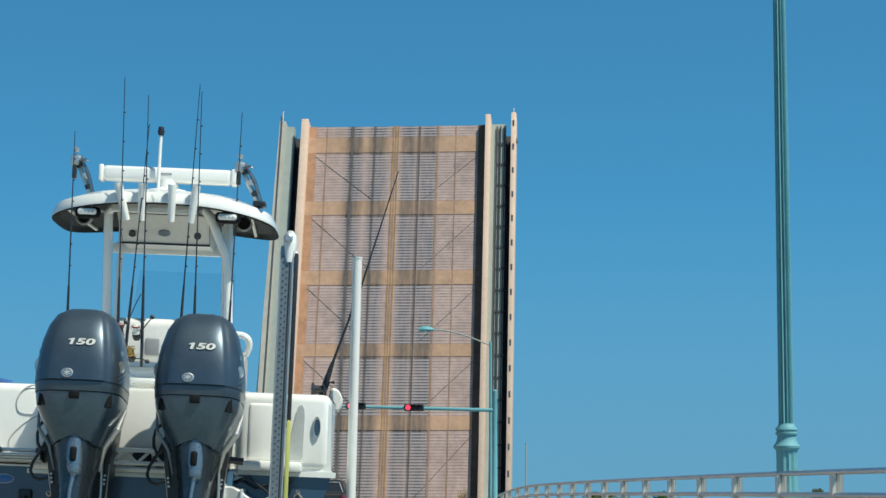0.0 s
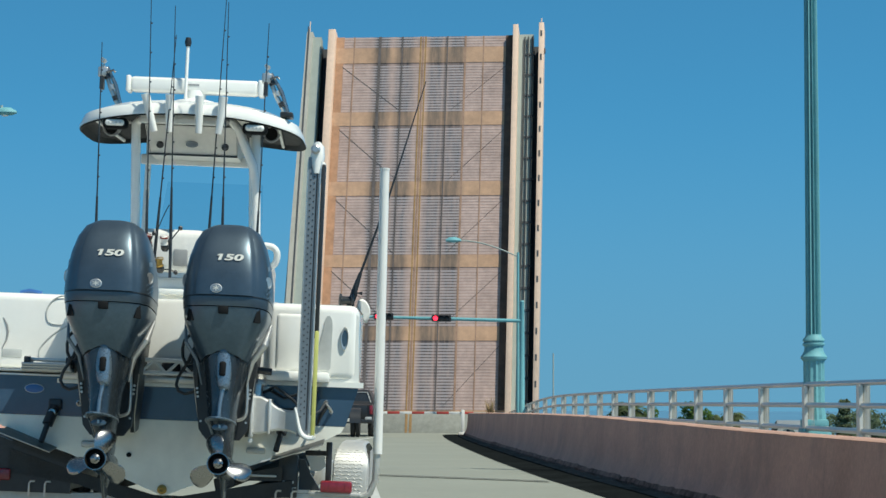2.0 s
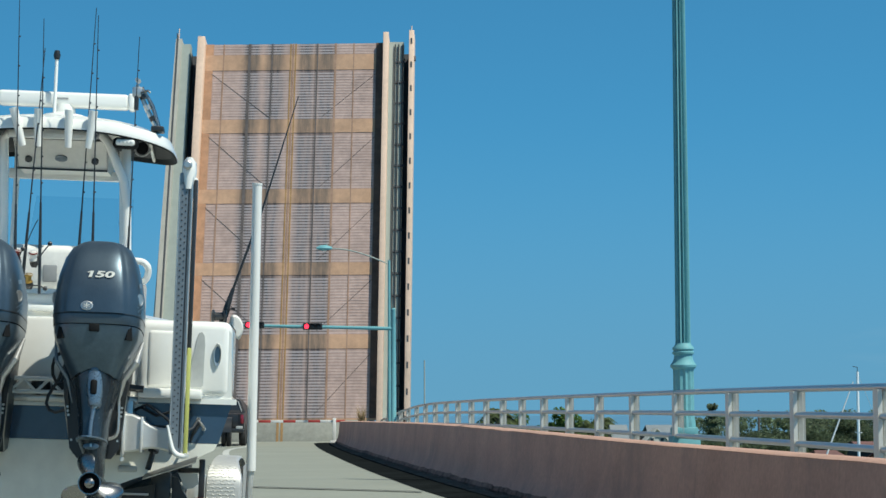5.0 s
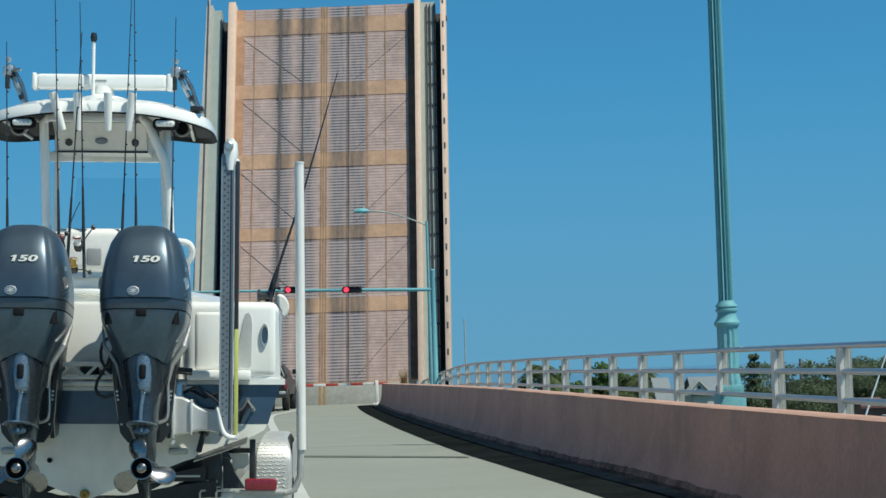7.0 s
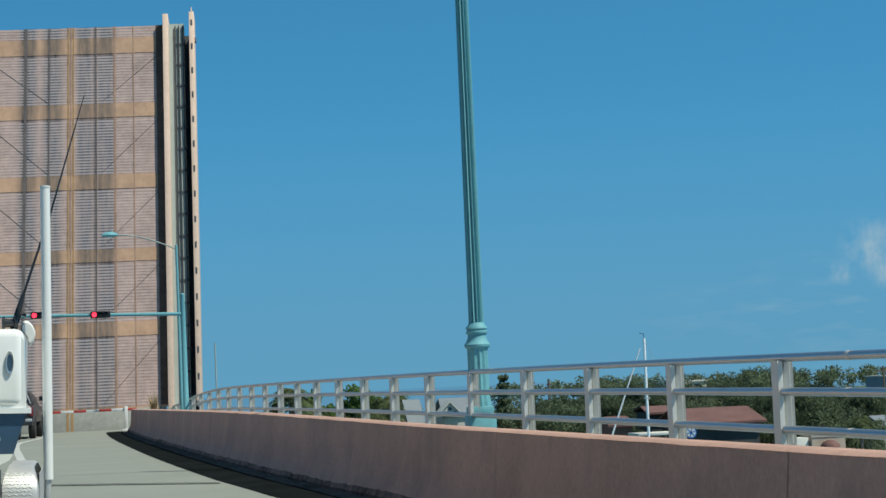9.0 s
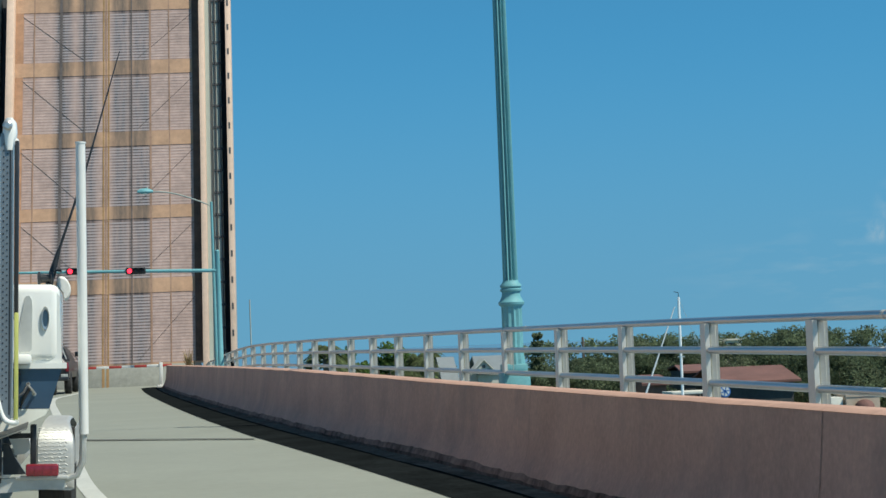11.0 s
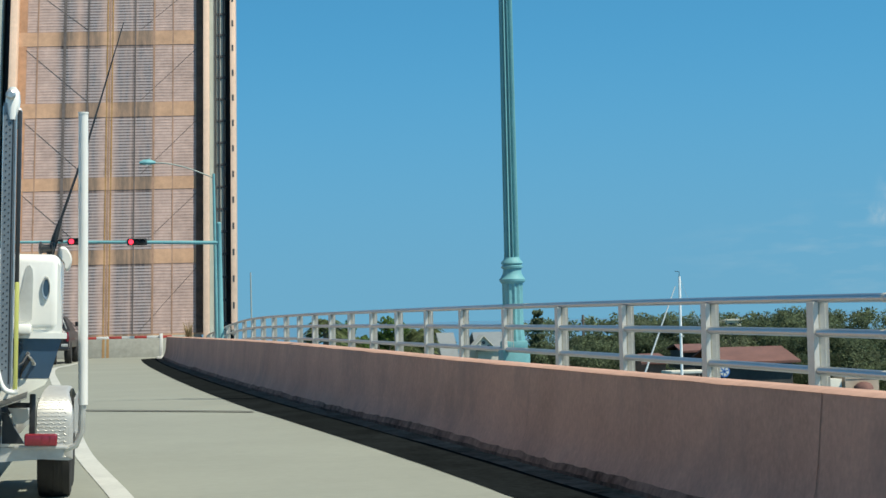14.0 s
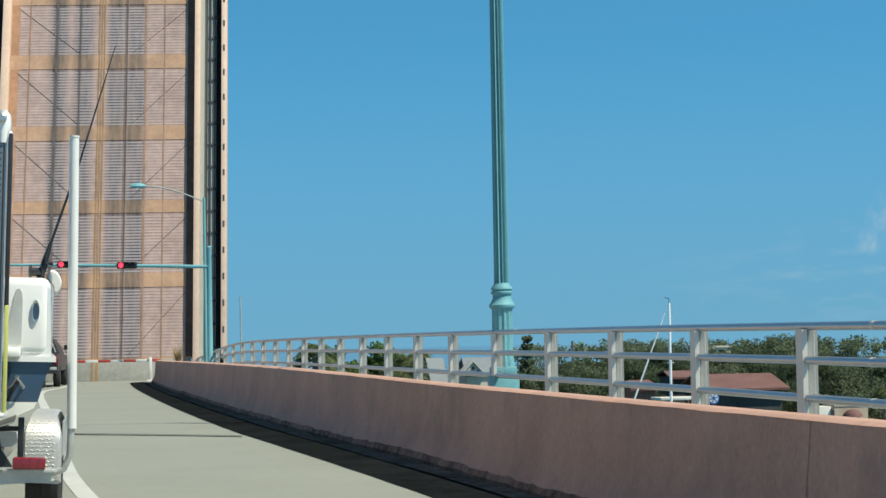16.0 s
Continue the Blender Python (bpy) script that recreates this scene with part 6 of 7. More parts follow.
part("bunk_end", skin([[(0.835, y, 0.745), (0.87, y, 0.74), (0.905, y, 0.66), (0.975, y, 0.55), (0.835, y, 0.55)] for y in (0.24, 0.30)]), M["bracket"], trailer, "black bunk end bracket")
part("bunk_slot", box(0.53, 0.70, 0.094, 0.106, 0.628, 0.642, 0.003), M["galv"], trailer)
part("stay_plate", skin([[(0.862, y, 0.765), (0.985, y, 0.765), (0.995, y, 0.70), (0.96, y, 0.668), (0.90, y, 0.665), (0.885, y, 0.72)] for y in (0.42, 0.43)]), M["gel"], trailer, "pale bent plate")
part("stay_top", box(0.86, 1.0, 0.40, 0.46, 0.768, 0.80, 0.008), M["bracket"], trailer, "black bunk cap")
for x in (0.745, 0.80):
    part("bolt", tube([(x, 0.135, 0.60), (x, 0.15, 0.60)], 0.010, 8), M["galv"], trailer)
    part("bracket_strap", tube([(x, 0.132, 0.47), (x, 0.132, 0.565), (x + 0.025, 0.132, 0.565)], 0.007, 6), M["galv"], trailer)
part("winch_post", tube([(0, 6.2, 0.5), (0, 6.9, 1.2)], 0.05, 8), M["galv"], trailer)
part("tongue", box(-0.06, 0.06, 5.8, 8.6, 0.46, 0.58, 0.01), M["galv"], trailer)
part("tongue_jack", tube([(0, 8.3, 0.0), (0, 8.3, 0.9)], 0.035, 10), M["galv"], trailer)

# ---- vehicles waiting at the gate ----
M["car_black"] = material("black_car_paint", (0.014, 0.015, 0.017), 0.4, vary=0.1, grain=30, stain=2, bump=0.0, coat=0.15)
M["car_glass"] = material("dark_car_glass", (0.02, 0.025, 0.03), 0.08, vary=0.1, bump=0.0, coat=0.5)
truck = thing("pickup_truck", pose(-2.43, 68.2, 0.0, 0, 0, -2.5), "black pickup truck waiting at the gate", "pickup truck")
part("body", skin([[(-0.93, y, 0.55), (0.93, y, 0.55), (0.95, y, 0.90), (0.90, y, h), (-0.90, y, h), (-0.95, y, 0.90)] for y, h in ((0.0, 1.08), (0.1, 1.11), (2.0, 1.11), (5.2, 1.06), (5.5, 0.9))]), M["car_black"], truck)
cab_rows = ((1.08, 0.88, 1.55, 4.3), (1.16, 0.87, 1.58, 4.2), (1.48, 0.72, 1.86, 3.7), (1.585, 0.64, 2.0, 3.5), (1.61, 0.52, 2.15, 3.35))
part("cab", skin([[(-w, y0, z), (w, y0, z), (w, y1, z), (-w, y1, z)] for z, w, y0, y1 in cab_rows]), M["car_black"], truck)
window = part("rear_window", skin([[(-0.74, 1.60, 1.18), (0.74, 1.60, 1.18), (0.74, 1.64, 1.18), (-0.74, 1.64, 1.18)], [(-0.60, 1.855, 1.50), (0.60, 1.855, 1.50), (0.60, 1.90, 1.50), (-0.60, 1.90, 1.50)]]), M["car_glass"], truck, "dark rear window")
for sx in (-1, 1):
    part("window_frame", tube([(sx * 0.76, 1.575, 1.17), (sx * 0.62, 1.84, 1.515)], 0.016, 6), M["galv"], window)
part("window_frame", tube([(-0.62, 1.84, 1.515), (0.62, 1.84, 1.515)], 0.014, 6), M["galv"], window)
part("tailgate", box(-0.74, 0.74, -0.03, 0.02, 0.62, 1.07, 0.02), M["car_black"], truck)
part("bumper", box(-0.93, 0.93, -0.12, 0.05, 0.46, 0.60, 0.03), M["bracket"], truck, "black rear bumper")
part("bumper_corner", box(0.68, 0.90, -0.13, 0.02, 0.58, 0.68, 0.02), M["galv"], truck, "bright bumper corner")
part("plate", box(-0.16, 0.16, -0.14, -0.11, 0.52, 0.63, 0.005), M["decal"], truck)
for s in (-1, 1):
    part("tail_light", box(s * 0.88 - 0.055, s * 0.88 + 0.055, -0.03, 0.05, 0.76, 1.06, 0.02), M["lens_red"], truck, "red tail light")
    part("mirror", box(s * 1.02 - 0.10, s * 1.02 + 0.10, 3.5, 3.6, 1.25, 1.42, 0.03), M["car_black"], truck)
    for y in (0.95, 4.5):
        wheel = part("wheel", lathe([(0.22, -0.11), (0.36, -0.11), (0.39, -0.06), (0.39, 0.06), (0.36, 0.11), (0.22, 0.11)], 28), M["rubber"], truck, "black tyre")
        wheel.matrix_basis = pose(s * 0.84, y, 0.39, 0, 90, 0)
        part("rim", lathe([(0.22, -0.08), (0.2, 0.05), (0.0, 0.08)], 18), M["silver"], wheel)

twin = thing("twin_wheel", pose(-2.02, 66.5, 0.0), "black twin tyres of a vehicle waiting beyond the boat", "wheel")
for x in (-0.085, 0.085):
    tyre = part("tyre", lathe([(0.22, -0.07), (0.38, -0.075), (0.42, -0.055), (0.43, 0.0), (0.42, 0.055), (0.38, 0.075), (0.22, 0.07)], 28), M["rubber"], twin, "black tyre")
    tyre.matrix_basis = pose(x, 0, 0.46, 0, 90, 0)
    part("rim", lathe([(0.22, -0.06), (0.2, 0.05), (0.0, 0.06)], 18), M["galv"], tyre)
part("mudguard", skin([[(-0.18, 0.50 * math.cos(a), 0.46 + 0.50 * math.sin(a)), (0.18, 0.50 * math.cos(a), 0.46 + 0.50 * math.sin(a)), (0.18, 0.52 * math.cos(a), 0.46 + 0.52 * math.sin(a)), (-0.18, 0.52 * math.cos(a), 0.46 + 0.52 * math.sin(a))] for a in [math.pi * (0.02 + 0.96 * k / 12) for k in range(13)]]), M["bracket"], twin, "black mudguard")

# ---- water, shore and what stands on it ----
tagged(part("water", box(-3500, 3500, -600, 4500, -9.0, -8.0), M["water"]), "blue-grey water reaching the horizon", "water", kind="structure")
random.seed(11)
shore = [(12.2 + 5.5 * k, 122 + 3.0 * noise.noise((k * 0.5, 0, 2))) for k in range(40)]
bm = bmesh.new()
rows = [[(x, y, -8.3), (x, y + 1.5, -7.2), (x, y + 30, -7.0), (x * 1.6, 196, -6.8)] + ([(x * 5.7, 700, -6.5)] if x > 25 else [(x * 1.62, 198, -7.6)]) for x, y in shore]
tagged(part("shore_ground", skin(rows, closed=False, caps=False), M["land"]), "grassy shore beyond the water", "ground", kind="structure")

M["leaf_a"] = material("dark_green_foliage", (0.090, 0.118, 0.068), 0.9, vary=0.3, grain=0.8, stain=0.25, bump=0, spec=0.1)
M["leaf_b"] = material("olive_foliage", (0.105, 0.128, 0.078), 0.9, vary=0.3, grain=0.8, stain=0.25, bump=0, spec=0.1)
M["palm_leaf"] = material("palm_frond", (0.075, 0.095, 0.042), 0.8, vary=0.3, grain=3.0, stain=0.5, bump=0, spec=0.15)
M["leaf_bright"] = material("bright_green_foliage", (0.075, 0.125, 0.035), 0.9, vary=0.3, grain=0.8, stain=0.25, bump=0, spec=0.1)
M["wall_blue"] = material("blue_grey_cladding", (0.15, 0.22, 0.29), 0.6, vary=0.1, grain=3, stain=0.4)
M["wall_dark"] = material("dark_house_wall", (0.055, 0.058, 0.055), 0.7, vary=0.25, grain=4, stain=0.6)
M["brick"] = material("weathered_brick_wall", (0.26, 0.135, 0.10), 0.85, vary=0.2, grain=9, stain=0.8)
M["bark"] = material("grey_bark", (0.17, 0.14, 0.11), 0.9, vary=0.25, grain=6, stain=1.0, bump=0.5)
M["roof_red"] = material("red_brown_shingles", (0.17, 0.082, 0.068), 0.85, vary=0.2, grain=5, stain=0.6, bump=0.5)
M["roof_grey"] = material("pale_metal_roof", (0.20, 0.23, 0.245), 0.6, 0.1, vary=0.08, grain=3, stain=0.5)
M["wall_tan"] = material("tan_house_wall", (0.50, 0.38, 0.28), 0.85, vary=0.1, grain=5, stain=0.7)
M["wall_white"] = material("white_house_wall", (0.60, 0.58, 0.50), 0.8, vary=0.06, grain=5, stain=0.7)


for key in ("leaf_a", "leaf_b", "leaf_bright", "palm_leaf"):
    n, l = M[key].node_tree.nodes, M[key].node_tree.links
    b = n["Principled BSDF"]
    thin, both = n.new("ShaderNodeBsdfTranslucent"), n.new("ShaderNodeMixShader")
    geo, tone, shade = n.new("ShaderNodeNewGeometry"), n.new("ShaderNodeMapRange"), n.new("ShaderNodeMix")
    tone.inputs["To Min"].default_value, tone.inputs["To Max"].default_value = 0.8, 2.5
    l.new(geo.outputs["Random Per Island"], tone.inputs["Value"])
    shade.data_type, shade.blend_type = "RGBA", "MULTIPLY"
    shade.inputs[0].default_value = 1.0
    l.new(b.inputs["Base Color"].links[0].from_socket, shade.inputs[6])
    l.new(tone.outputs[0], shade.inputs[7])
    l.new(shade.outputs[2], b.inputs["Base Color"])
    both.inputs[0].default_value = 0.45
    l.new(b.inputs["Base Color"].links[0].from_socket, thin.inputs["Color"])
    l.new(b.outputs[0], both.inputs[1])
    l.new(thin.outputs[0], both.inputs[2])
    l.new(both.outputs[0], n["Material Output"].inputs["Surface"])


def leaf_cloud(centres, count, size, rng):
    """Many small leaf blades round a set of clump centres."""
    verts, faces = [], []
    for cx, cy, cz, r in centres:
        for _ in range(count):
            d = Vector((rng.gauss(0, 1), rng.gauss(0, 1), rng.gauss(0, 1))).normalized()
            p = Vector((cx, cy, cz)) + d * r * rng.uniform(0.55, 1.08)
            u = Vector((rng.gauss(0, 1), rng.gauss(0, 1), rng.gauss(0, 1))).normalized()
            v = u.orthogonal().normalized()
            s = size * rng.uniform(0.6, 1.3)
            k = len(verts)
            verts += [p - u * s * 0.5, p + v * s * 0.3, p + u * s * 0.6, p - v * s * 0.3]
            faces.append((k, k + 1, k + 2, k + 3))
    me = bpy.data.meshes.new("leaves")
    me.from_pydata([tuple(q) for q in verts], [], faces)
    return me


def broad_tree(seed, height, spread, mat):
    rng = random.Random(seed)
    t = thing("tree", None, "broad green tree on the far shore", "tree", "shore trees")
    part("trunk", tube([(0, 0, 0), (0.1, 0, height * 0.3), (0.0, 0.1, height * 0.6)], [0.28, 0.2, 0.1], 8), M["bark"], t)
    for k in range(4):
        a = k * 1.6 + rng.random()
        part("limb", tube([(0.05, 0, height * 0.3), (spread * 0.3 * math.cos(a), spread * 0.3 * math.sin(a), height * 0.52), (spread * 0.6 * math.cos(a), spread * 0.6 * math.sin(a), height * 0.68)], [0.12, 0.08, 0.03], 6), M["bark"], t)
    centres = []
    for k in range(30):
        a, r = rng.uniform(0, 6.28), spread * math.sqrt(rng.random())
        top = height * (0.97 - 0.42 * (r / spread) ** 2)
        centres.append((r * math.cos(a), r * math.sin(a), rng.uniform(height * 0.42, top) - 0.5, rng.uniform(0.45, 1.05) * spread / 3.4))
    me = leaf_cloud(centres, 300, 0.20, rng)
    me.materials.append(mat)
    crown = new("crown", me)
    crown.parent = t
    return t


def palm(seed, height):
    rng = random.Random(seed)
    t = thing("palm_tree", None, "cabbage palm with drooping fronds", "palm tree", "shore palms")
    part("trunk", tube([(0, 0, 0), (0.12, 0, height * 0.5), (0.05, 0.05, height)], [0.2, 0.15, 0.13], 8), M["bark"], t)
    bm = bmesh.new()
    for k in range(36):
        a, up = k * 2.4 + rng.random() * 0.4, rng.uniform(-0.3, 1.1)
        d, length = Vector((math.cos(a), math.sin(a), 0)), rng.uniform(0.95, 1.35)
        pts = [Vector((0.05, 0.05, height)) + d * length * t_ * math.cos(up) + Vector((0, 0, 1)) * (length * (t_ * math.sin(up) - 0.75 * t_ * t_)) for t_ in [q / 6 for q in range(7)]]
        side = d.cross(Vector((0, 0, 1)))
        for q in range(1, 7):
            for s in (-1, 1):
                w = 0.55 * math.sin(math.pi * q / 7.5)
                tip = pts[q] + side * s * w + d * 0.18 - Vector((0, 0, 0.14 * w * 3))
                bm.faces.new([bm.verts.new(x) for x in (pts[q - 1], pts[q], tip)])
    part("crown", bm, M["palm_leaf"], t, flat=True)
    return t


def scaled_copy(ob, m, s):
    o = copy_thing(ob, m)
    o.scale = (s, s, s)
    return o


trees = [broad_tree(3, 8.6, 3.6, M["leaf_a"]), broad_tree(8, 8.0, 4.2, M["leaf_b"]), broad_tree(21, 7.2, 3.0, M["leaf_a"])]
palms = [palm(4, 5.6), palm(9, 6.6)]
TREE_TOP = [(0.10, 0.9), (0.16, 0.9), (0.19, 0.0), (0.213, 0.0), (0.240, 0.2), (0.258, 0.25), (0.266, 0.9), (0.277, 1.1), (0.288, 0.8), (0.297, 0.35), (0.312, 0.35), (0.322, 1.0),
            (0.345, 1.6), (0.362, 1.3), (0.3717, 1.4), (0.3785, 0.05), (0.393, -0.3), (0.406, -0.5), (0.44, -0.5)]


def crown_top(t):
    return max(v.co.z for c in t.children if c.name.startswith("crown") for v in c.data.vertices)


HEIGHTS = [crown_top(t) for t in trees]


def tree_at(i, u, y, lower=0.0):
    """Place on the line x = u * y and size that keep the skyline of the wood."""
    h = HEIGHTS[i % 3]
    return (i % 3, pose(u * y, y, -7.0, 0, 0, 67 * i), (7.0 + 1.24 + (eased(TREE_TOP, u) - 1.24) * y / 155 - lower) / h)


for i, t in enumerate(trees):
    _, m, s = tree_at(i, *((0.345, 158), (0.270, 170), (0.400, 150))[i])
    t.matrix_world = m @ Matrix.Diagonal((s, s, s, 1))
# back rows make the skyline, front rows stand lower before them
SPOTS = [(0.212 + 0.0082 * k, 164 + 16 * ((k * 7) % 5) / 4, 0.0) for k in range(29)]
SPOTS += [(0.203 + 0.0098 * k, 146 + 6 * (k % 3), 0.5 + 0.5 * (k % 2)) for k in range(7)]
SPOTS += [(0.352 + 0.0088 * k, 138 + 4 * (k % 2), 1.2 + 0.6 * (k % 2)) for k in range(5)]
SPOTS += [(0.285 + 0.012 * k, 156 + 3 * (k % 2), 1.0 + 0.3 * (k % 2)) for k in range(5)]
SPOTS += [(0.138, 158, 0.5), (0.147, 160, 0.4), (0.112, 170, 1.2), (0.153, 164, 0.6), (0.105, 168, 2.0)]
for i, (u, y, low) in enumerate(SPOTS):
    k, m, s = tree_at(i, u, y, low)
    scaled_copy(trees[k], m, s)
PALMS = [(0.1125, 138, 1.22), (0.150, 138, 1.1), (0.143, 132, 1.14), (0.399, 124, 0.72), (0.4265, 132, 0.74), (0.366, 124, 0.66), (0.108, 146, 1.12), (0.156, 150, 1.12)]
for t, (u, y, s) in zip(palms, ((0.1025, 134, 1.42), (0.4202, 130, 0.80))):
    t.matrix_world = pose(u * y, y, -7.0) @ Matrix.Diagonal((s, s, s, 1))
for i, (u, y, s) in enumerate(PALMS):
    scaled_copy(palms[i % 2], pose(u * y, y, -7.0, 0, 0, 80 * i), s)
rounded = broad_tree(33, 9.4, 1.9, M["leaf_bright"])
k = 8.25 / crown_top(rounded)
rounded.matrix_world = pose(0.1215 * 145, 145, -7.0) @ Matrix.Diagonal((k, k, k, 1))
tagged(rounded, "rounded bright green tree by the water", "tree", "shore trees")
for u, y, s in ((0.1295, 147, 1.03), (0.1365, 144, 0.97), (0.118, 142, 0.86)):
    scaled_copy(rounded, pose(u * y, y, -7.0, 0, 0, 900 * u), s * k)

# tall dark conifer
pine = thing("conifer", pose(0.2104 * 150, 150, -7.0), "tall dark Norfolk Island pine", "conifer")
part("trunk", tube([(0, 0, 0), (0, 0, 8.7)], [0.2, 0.03], 8), M["bark"], pine)
rng = random.Random(2)
centres = []
for k in range(9):
    z, r = 3.6 + 0.58 * k, 0.78 * (1 - k / 13)
    for q in range(6):
        a = q * 1.047 + k * 0.5
        for f in (0.35, 0.65, 0.95):
            centres.append((r * f * math.cos(a), r * f * math.sin(a), z + 0.25 * f, 0.16 + 0.05 * (1 - f)))
me = leaf_cloud(centres, 12, 0.30, rng)
me.materials.append(M["leaf_a"])
new("crown", me).parent = pine


def house(m, width, depth, wall_h, roof_h, roof_mat, wall_mat, label, gable=0.0, ridge=0.75, lights=True, e=0.45):
    h = thing("house", m, label, "house", "shore houses")
    w, d = width / 2, depth / 2
    part("wall", box(-w, w, -d, d, 0, wall_h), wall_mat, h)
    part("roof", skin([[(-w - e, -d - e, wall_h - 0.15), (w + e, -d - e, wall_h - 0.15), (w + e, -d - e, wall_h), (-w - e, -d - e, wall_h)],
                       [(-w * ridge, 0, wall_h + roof_h - 0.1), (w * ridge, 0, wall_h + roof_h - 0.1), (w * ridge, 0, wall_h + roof_h), (-w * ridge, 0, wall_h + roof_h)],
                       [(-w - e, d + e, wall_h - 0.15), (w + e, d + e, wall_h - 0.15), (w + e, d + e, wall_h), (-w - e, d + e, wall_h)]]), roof_mat, h)
    n = max(2, int(width / 2.4))
    for k in range(n if lights else 0):
        x = -w + (k + 0.5) * width / n
        win = part("window", box(x - 0.5, x + 0.5, -d - 0.05, -d + 0.02, wall_h * 0.35, wall_h * 0.8), M["wall_white"], h)
        part("pane", box(x - 0.42, x + 0.42, -d - 0.062, -d - 0.04, wall_h * 0.38, wall_h * 0.77), M["car_glass"], win)
    if gable:
        g = 0.82
        part("gable", skin([[(gable - g, y, wall_h), (gable + g, y, wall_h), (gable, y, wall_h + 0.85)] for y in (-d - 0.7, -d + 1.0)]), M["wall_white"], h, "white gable with trim")
        for s in (-1, 1):
            part("gable_roof", skin([[(gable, y, wall_h + 0.90), (gable + s * (g + 0.14), y, wall_h - 0.10), (gable + s * (g + 0.14), y, wall_h - 0.02), (gable, y, wall_h + 0.99)] for y in (-d - 0.85, -d + 1.0)]), M["wall_white"], h)
            part("gable_light", box(gable + s * 0.36 - 0.11, gable + s * 0.36 + 0.11, -d - 0.73, -d - 0.69, wall_h + 0.08, wall_h + 0.30), M["car_glass"], h)
        part("gable_vent", lathe([(0.13, 0), (0.13, 0.05)], 14), M["car_glass"], h).matrix_basis = pose(gable, -d - 0.70, wall_h + 0.47, 90, 0, 0)
    return h


house(pose(43.75, 138, -7.0), 4.6, 8.0, 4.75, 0.95, M["roof_red"], M["wall_dark"], "low house with a wide red-brown roof", ridge=1.25, lights=False)
house(pose(43.2, 150, -7.0), 1.9, 5.0, 5.35, 0.45, M["roof_red"], M["wall_dark"], "house with a faded red roof and dark wall", ridge=1.1, lights=False)
house(pose(36.9, 138, -7.0), 1.4, 4.0, 4.85, 0.55, M["roof_red"], M["brick"], "red-roofed brick house by the water", ridge=1.1, lights=False)
hut = house(pose(46.2, 122.8, -7.2), 2.2, 3.0, 4.15, 0.12, M["wall_tan"], M["wall_tan"], "small tan house with a flat roof", lights=False, e=0.04)
part("porch_wall", box(-2.55, -1.25, -1.3, 0.4, 0, 4.02, 0.02), M["wall_white"], hut, "pale porch wall")
part("porch_post", box(-2.75, -2.45, -1.5, -1.3, 0, 4.05, 0.02), M["white"], hut, "white porch post")
part("awning", lathe([(0.62, 0.0), (0.58, 0.18), (0.42, 0.36), (0.2, 0.46), (0.0, 0.48)], 18), M["roof_red"], hut, "rounded red awning").matrix_basis = pose(0.0, -1.75, 3.35)
house(pose(26.55, 144, -7.0), 2.3, 5.0, 5.95, 1.2, M["roof_grey"], M["wall_white"], "white house with pale metal roof and gable", -0.85, ridge=0.95, lights=False, e=0.15)
house(pose(23.95, 147, -7.0), 1.0, 5.0, 5.2, 1.95, M["roof_grey"], M["wall_white"], "pale house with a steep metal roof", ridge=1.3, lights=False, e=0.15)
house(pose(0.4185 * 142, 142, -7.0), 3.6, 4.0, 3.7, 0.75, M["roof_grey"], M["wall_white"], "low house with a broad pale roof behind palms", ridge=1.2, lights=False, e=0.15)
block = thing("apartment_block", pose(0.4205 * 330, 330, -9.0), "blue-grey apartment block above the trees", "apartment block")
part("wall", box(-3.7, 3.7, -5, 5, 0, 8.0), M["wall_blue"], block)
part("roof", box(-3.9, 3.9, -5.4, 5.4, 8.0, 8.25), M["wall_white"], block)
part("roof_house", box(-1.2, 1.4, -3, 3, 8.25, 8.95), M["wall_blue"], block)
for row in range(3):
    for k in range(3):
        win = part("window", box(-3.2 + 2.3 * k, -1.7 + 2.3 * k, -5.06, -4.98, 0.9 + 2.5 * row, 2.4 + 2.5 * row), M["wall_blue"], block)
        part("pane", box(-3.1 + 2.3 * k, -1.8 + 2.3 * k, -5.08, -5.05, 1.0 + 2.5 * row, 2.3 + 2.5 * row), M["car_glass"], win)
canopy = thing("dock_canopy", pose(35.0, 122, -8.0), "white flat dock canopy on posts beside the shore", "canopy")
part("roof", box(-1.25, 1.25, -1.2, 1.2, 5.45, 5.62, 0.03), M["wall_white"], canopy)
for x in (-1.15, 1.15):
    for y in (-1.1, 1.1):
        part("post", tube([(x, y, 0.0), (x, y, 5.46)], 0.07, 8), M["bark"], canopy)
disc = thing("round_sign", pose(37.3, 121.5, -7.2), "round blue and white sign on a post", "sign")
part("post", tube([(0, 0, 0), (0, 0, 4.6)], 0.05, 8), M["bark"], disc)
part("face", lathe([(0.29, 0.0), (0.29, 0.03), (0.0, 0.032)], 20), M["wall_white"], disc).matrix_basis = pose(0, -0.06, 4.7, 90, 0, 0)
part("rim", lathe([(0.37, 0.0), (0.37, 0.02), (0.0, 0.021)], 20), M["blue_badge"], disc).matrix_basis = pose(0, -0.05, 4.7, 90, 0, 0)
for k in range(3):
    part("spoke", box(-0.27, 0.27, -0.035, 0.035, 0.028, 0.040), M["blue_badge"], disc).matrix_basis = pose(0, -0.06, 4.7, 90, 0, 0) @ pose(0, 0, 0, 0, 0, 60 * k + 15)

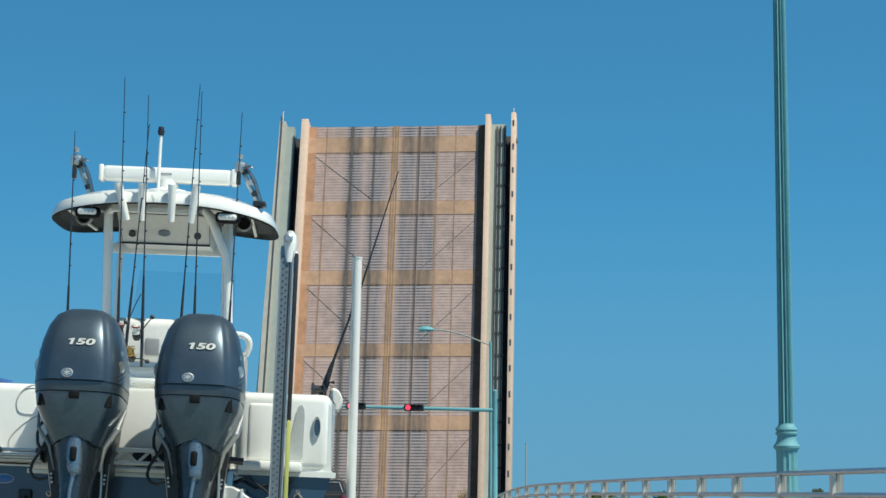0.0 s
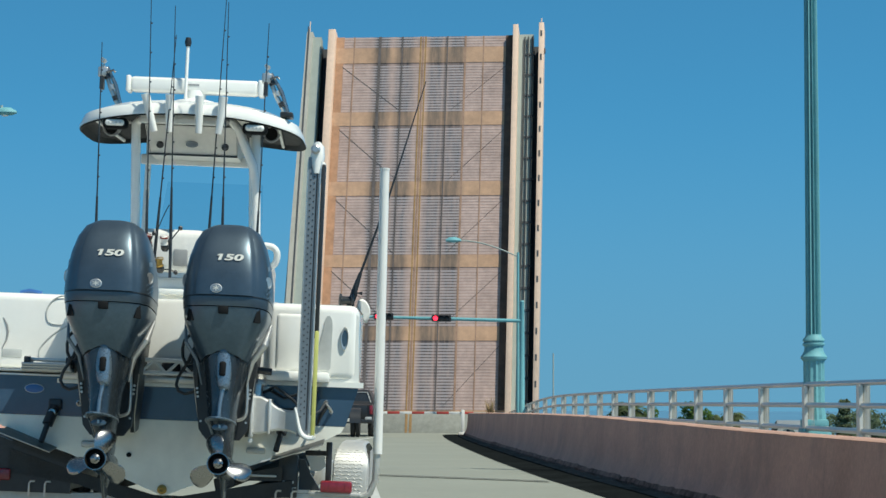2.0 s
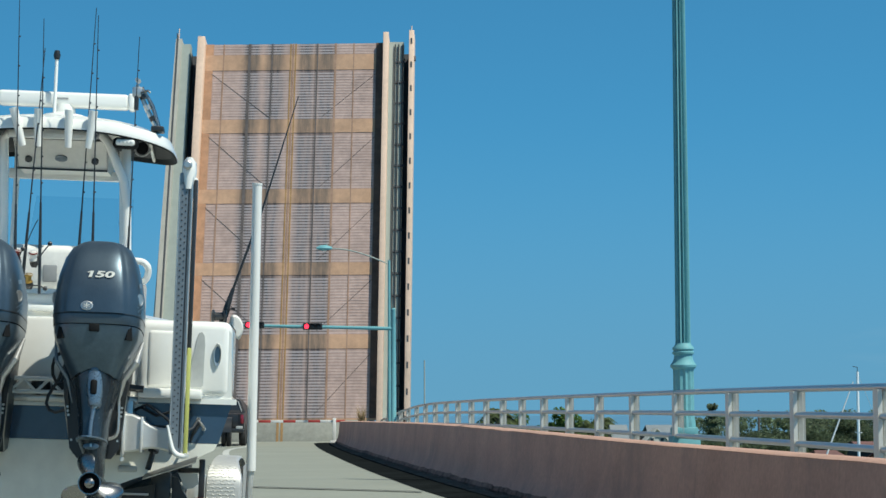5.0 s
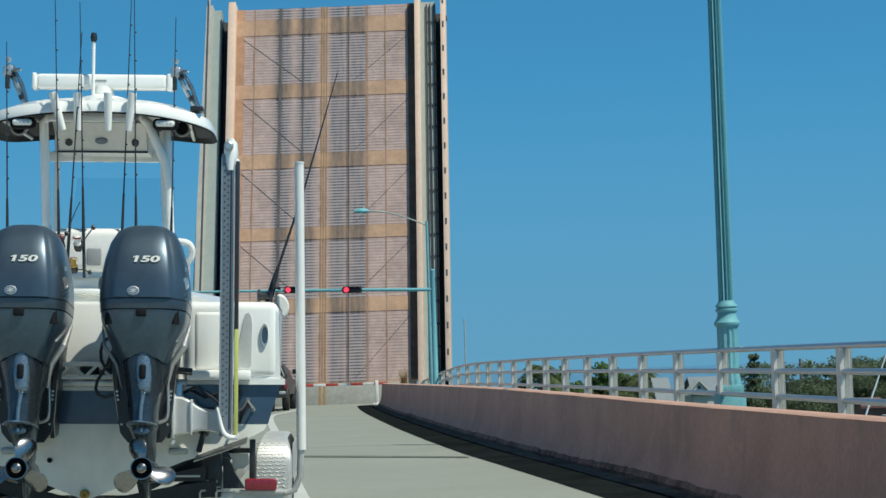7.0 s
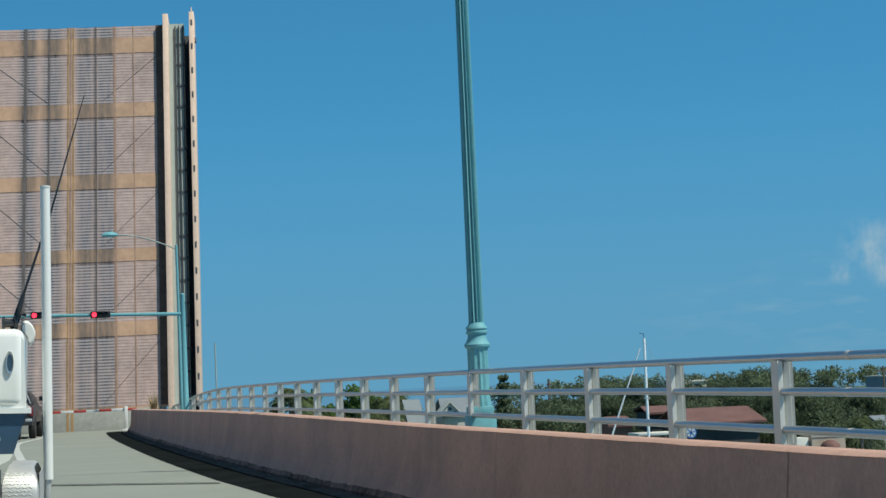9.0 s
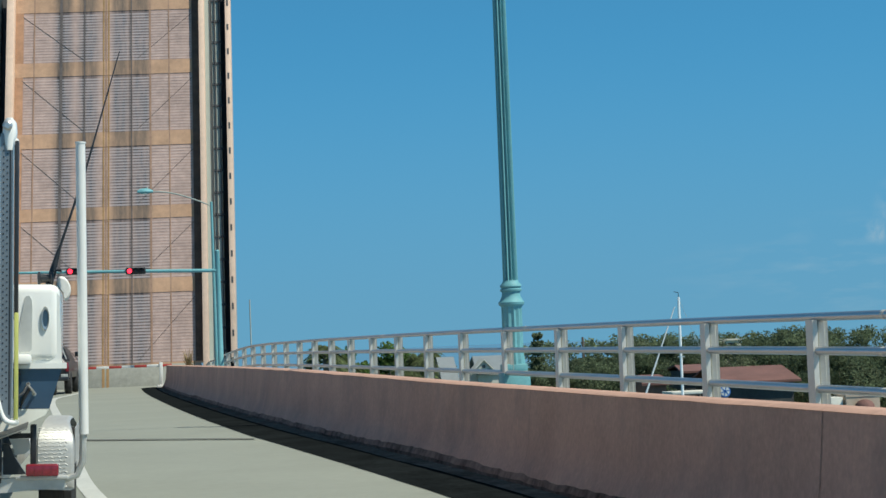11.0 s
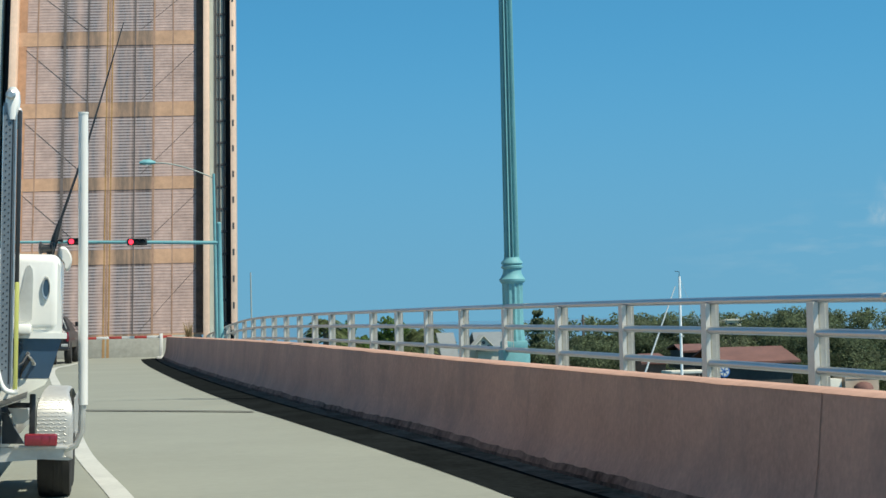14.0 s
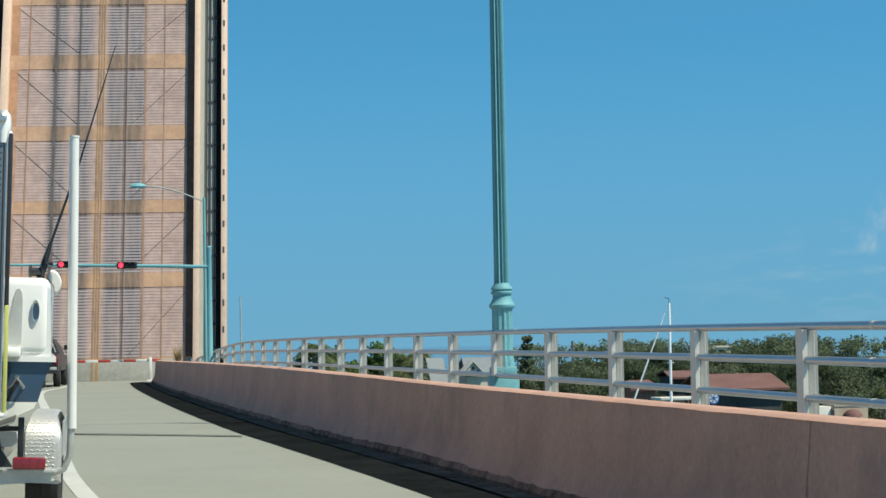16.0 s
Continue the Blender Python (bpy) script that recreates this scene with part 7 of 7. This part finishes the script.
white_block = thing("white_block", pose(120.5, 400, -8.9), "cream flat-roofed block behind the trees", "building")
part("wall", box(-3.6, 4.6, -5, 5, 0, 8.2), M["wall_white"], white_block)
part("roof", box(-3.8, -1.4, -5.3, 5.3, 8.2, 8.8), M["wall_white"], white_block)
part("roof", box(1.6, 4.8, -5.3, 5.3, 8.2, 8.5), M["wall_white"], white_block)
for k in range(3):
    part("window", box(-3.0 + 2.5 * k, -1.8 + 2.5 * k, -5.05, -4.98, 6.4, 7.7), M["car_glass"], white_block)

for u, y, top, arm in ((0.2339, 190, 1.2, 0.0), (0.413, 200, 1.0, 0.6)):
    pole = thing("utility_pole", pose(u * y, y, -7.0), "weathered wooden utility pole", "utility pole", "utility poles")
    part("pole", tube([(0, 0, 0), (0, 0, top + 7)], [0.15, 0.11], 8), M["bark"], pole)
    part("cross_arm", box(-0.2 - arm, 0.2 + arm, -0.06, 0.06, top + 6.4, top + 6.55), M["bark"], pole)
marker = thing("channel_pole", pose(8.0, 120, -8.2), "thin grey pole standing in the water", "pole")
part("pole", tube([(0, 0, 0), (0, 0, 12.4)], [0.06, 0.04], 8), M["walk_grey"], marker)

# far woods: one low uneven belt
rng = random.Random(6)
centres = [(u * 620 + rng.uniform(-3, 3), 620 + rng.uniform(-20, 20), -6.0 + rng.uniform(2.0, 5.4 if u > 0.24 else 4.4), rng.uniform(1.6, 3.0)) for u in [0.205 + 0.0020 * k for k in range(130)]]
me = leaf_cloud(centres, 110, 1.0, rng)
me.materials.append(M["leaf_a"])
tagged(new("far_woods", me), "distant green tree belt along the shore", "woods", kind="stuff")
rng = random.Random(16)
centres = [(u * y, y, -7.0 + rng.uniform(0.1, 1.6), rng.uniform(0.5, 1.1)) for u, y in [(0.10 + 0.0021 * k, 127 + rng.uniform(0, 14)) for k in range(150)]]
me = leaf_cloud(centres, 90, 0.28, rng)
me.materials.append(M["leaf_b"])
tagged(new("shore_bushes", me), "green bushes along the water's edge", "bushes", kind="stuff")

# ---- sailing boat passing behind the bridge ----
yacht = thing("sailing_boat", pose(31.33, 110, -8.3), "white sailing boat with bare mast and furled jib", "sailing boat")
rows = []
for x, b, h in ((-4.5, 0.05, 1.25), (-3.0, 0.9, 1.1), (0, 1.4, 0.95), (3.0, 1.2, 0.9), (4.2, 0.9, 0.95)):
    rows.append([(x, -b, h), (x, -b * 0.75, 0.1), (x, 0, -0.3), (x, b * 0.75, 0.1), (x, b, h)])
part("hull", skin(rows), M["gel"], yacht)
part("cabin", box(-1.8, 1.6, -0.8, 0.8, 0.9, 1.55, 0.12), M["gel"], yacht)
part("mast", tube([(0.0, 0, 0.9), (0.0, 0, 11.55)], [0.085, 0.075], 10), M["gel"], yacht)
part("boom", tube([(0.0, 0, 2.2), (3.6, 0, 2.3)], 0.06, 8), M["gel"], yacht)
part("sail_cover", tube([(0.1, 0, 2.35), (1.8, 0, 2.45), (3.5, 0, 2.4)], [0.17, 0.14, 0.08], 10), M["blue_badge"], yacht)
part("furled_jib", tube([(-0.25, 0, 11.0), (-2.2, 0, 6.0), (-4.2, 0, 1.4)], [0.03, 0.06, 0.05], 8), M["vinyl"], yacht)
part("back_stay", tube([(0.0, 0, 11.5), (4.1, 0, 1.0)], 0.010, 5), M["galv"], yacht)
part("wind_vane", tube([(0.0, 0, 11.55), (0.0, 0, 11.8), (-0.25, 0, 11.85)], 0.02, 6), M["bracket"], yacht)
for z in (5.0, 8.2):
    part("spreader", tube([(0, -0.6, z), (0, 0.6, z)], 0.03, 6), M["gel"], yacht)
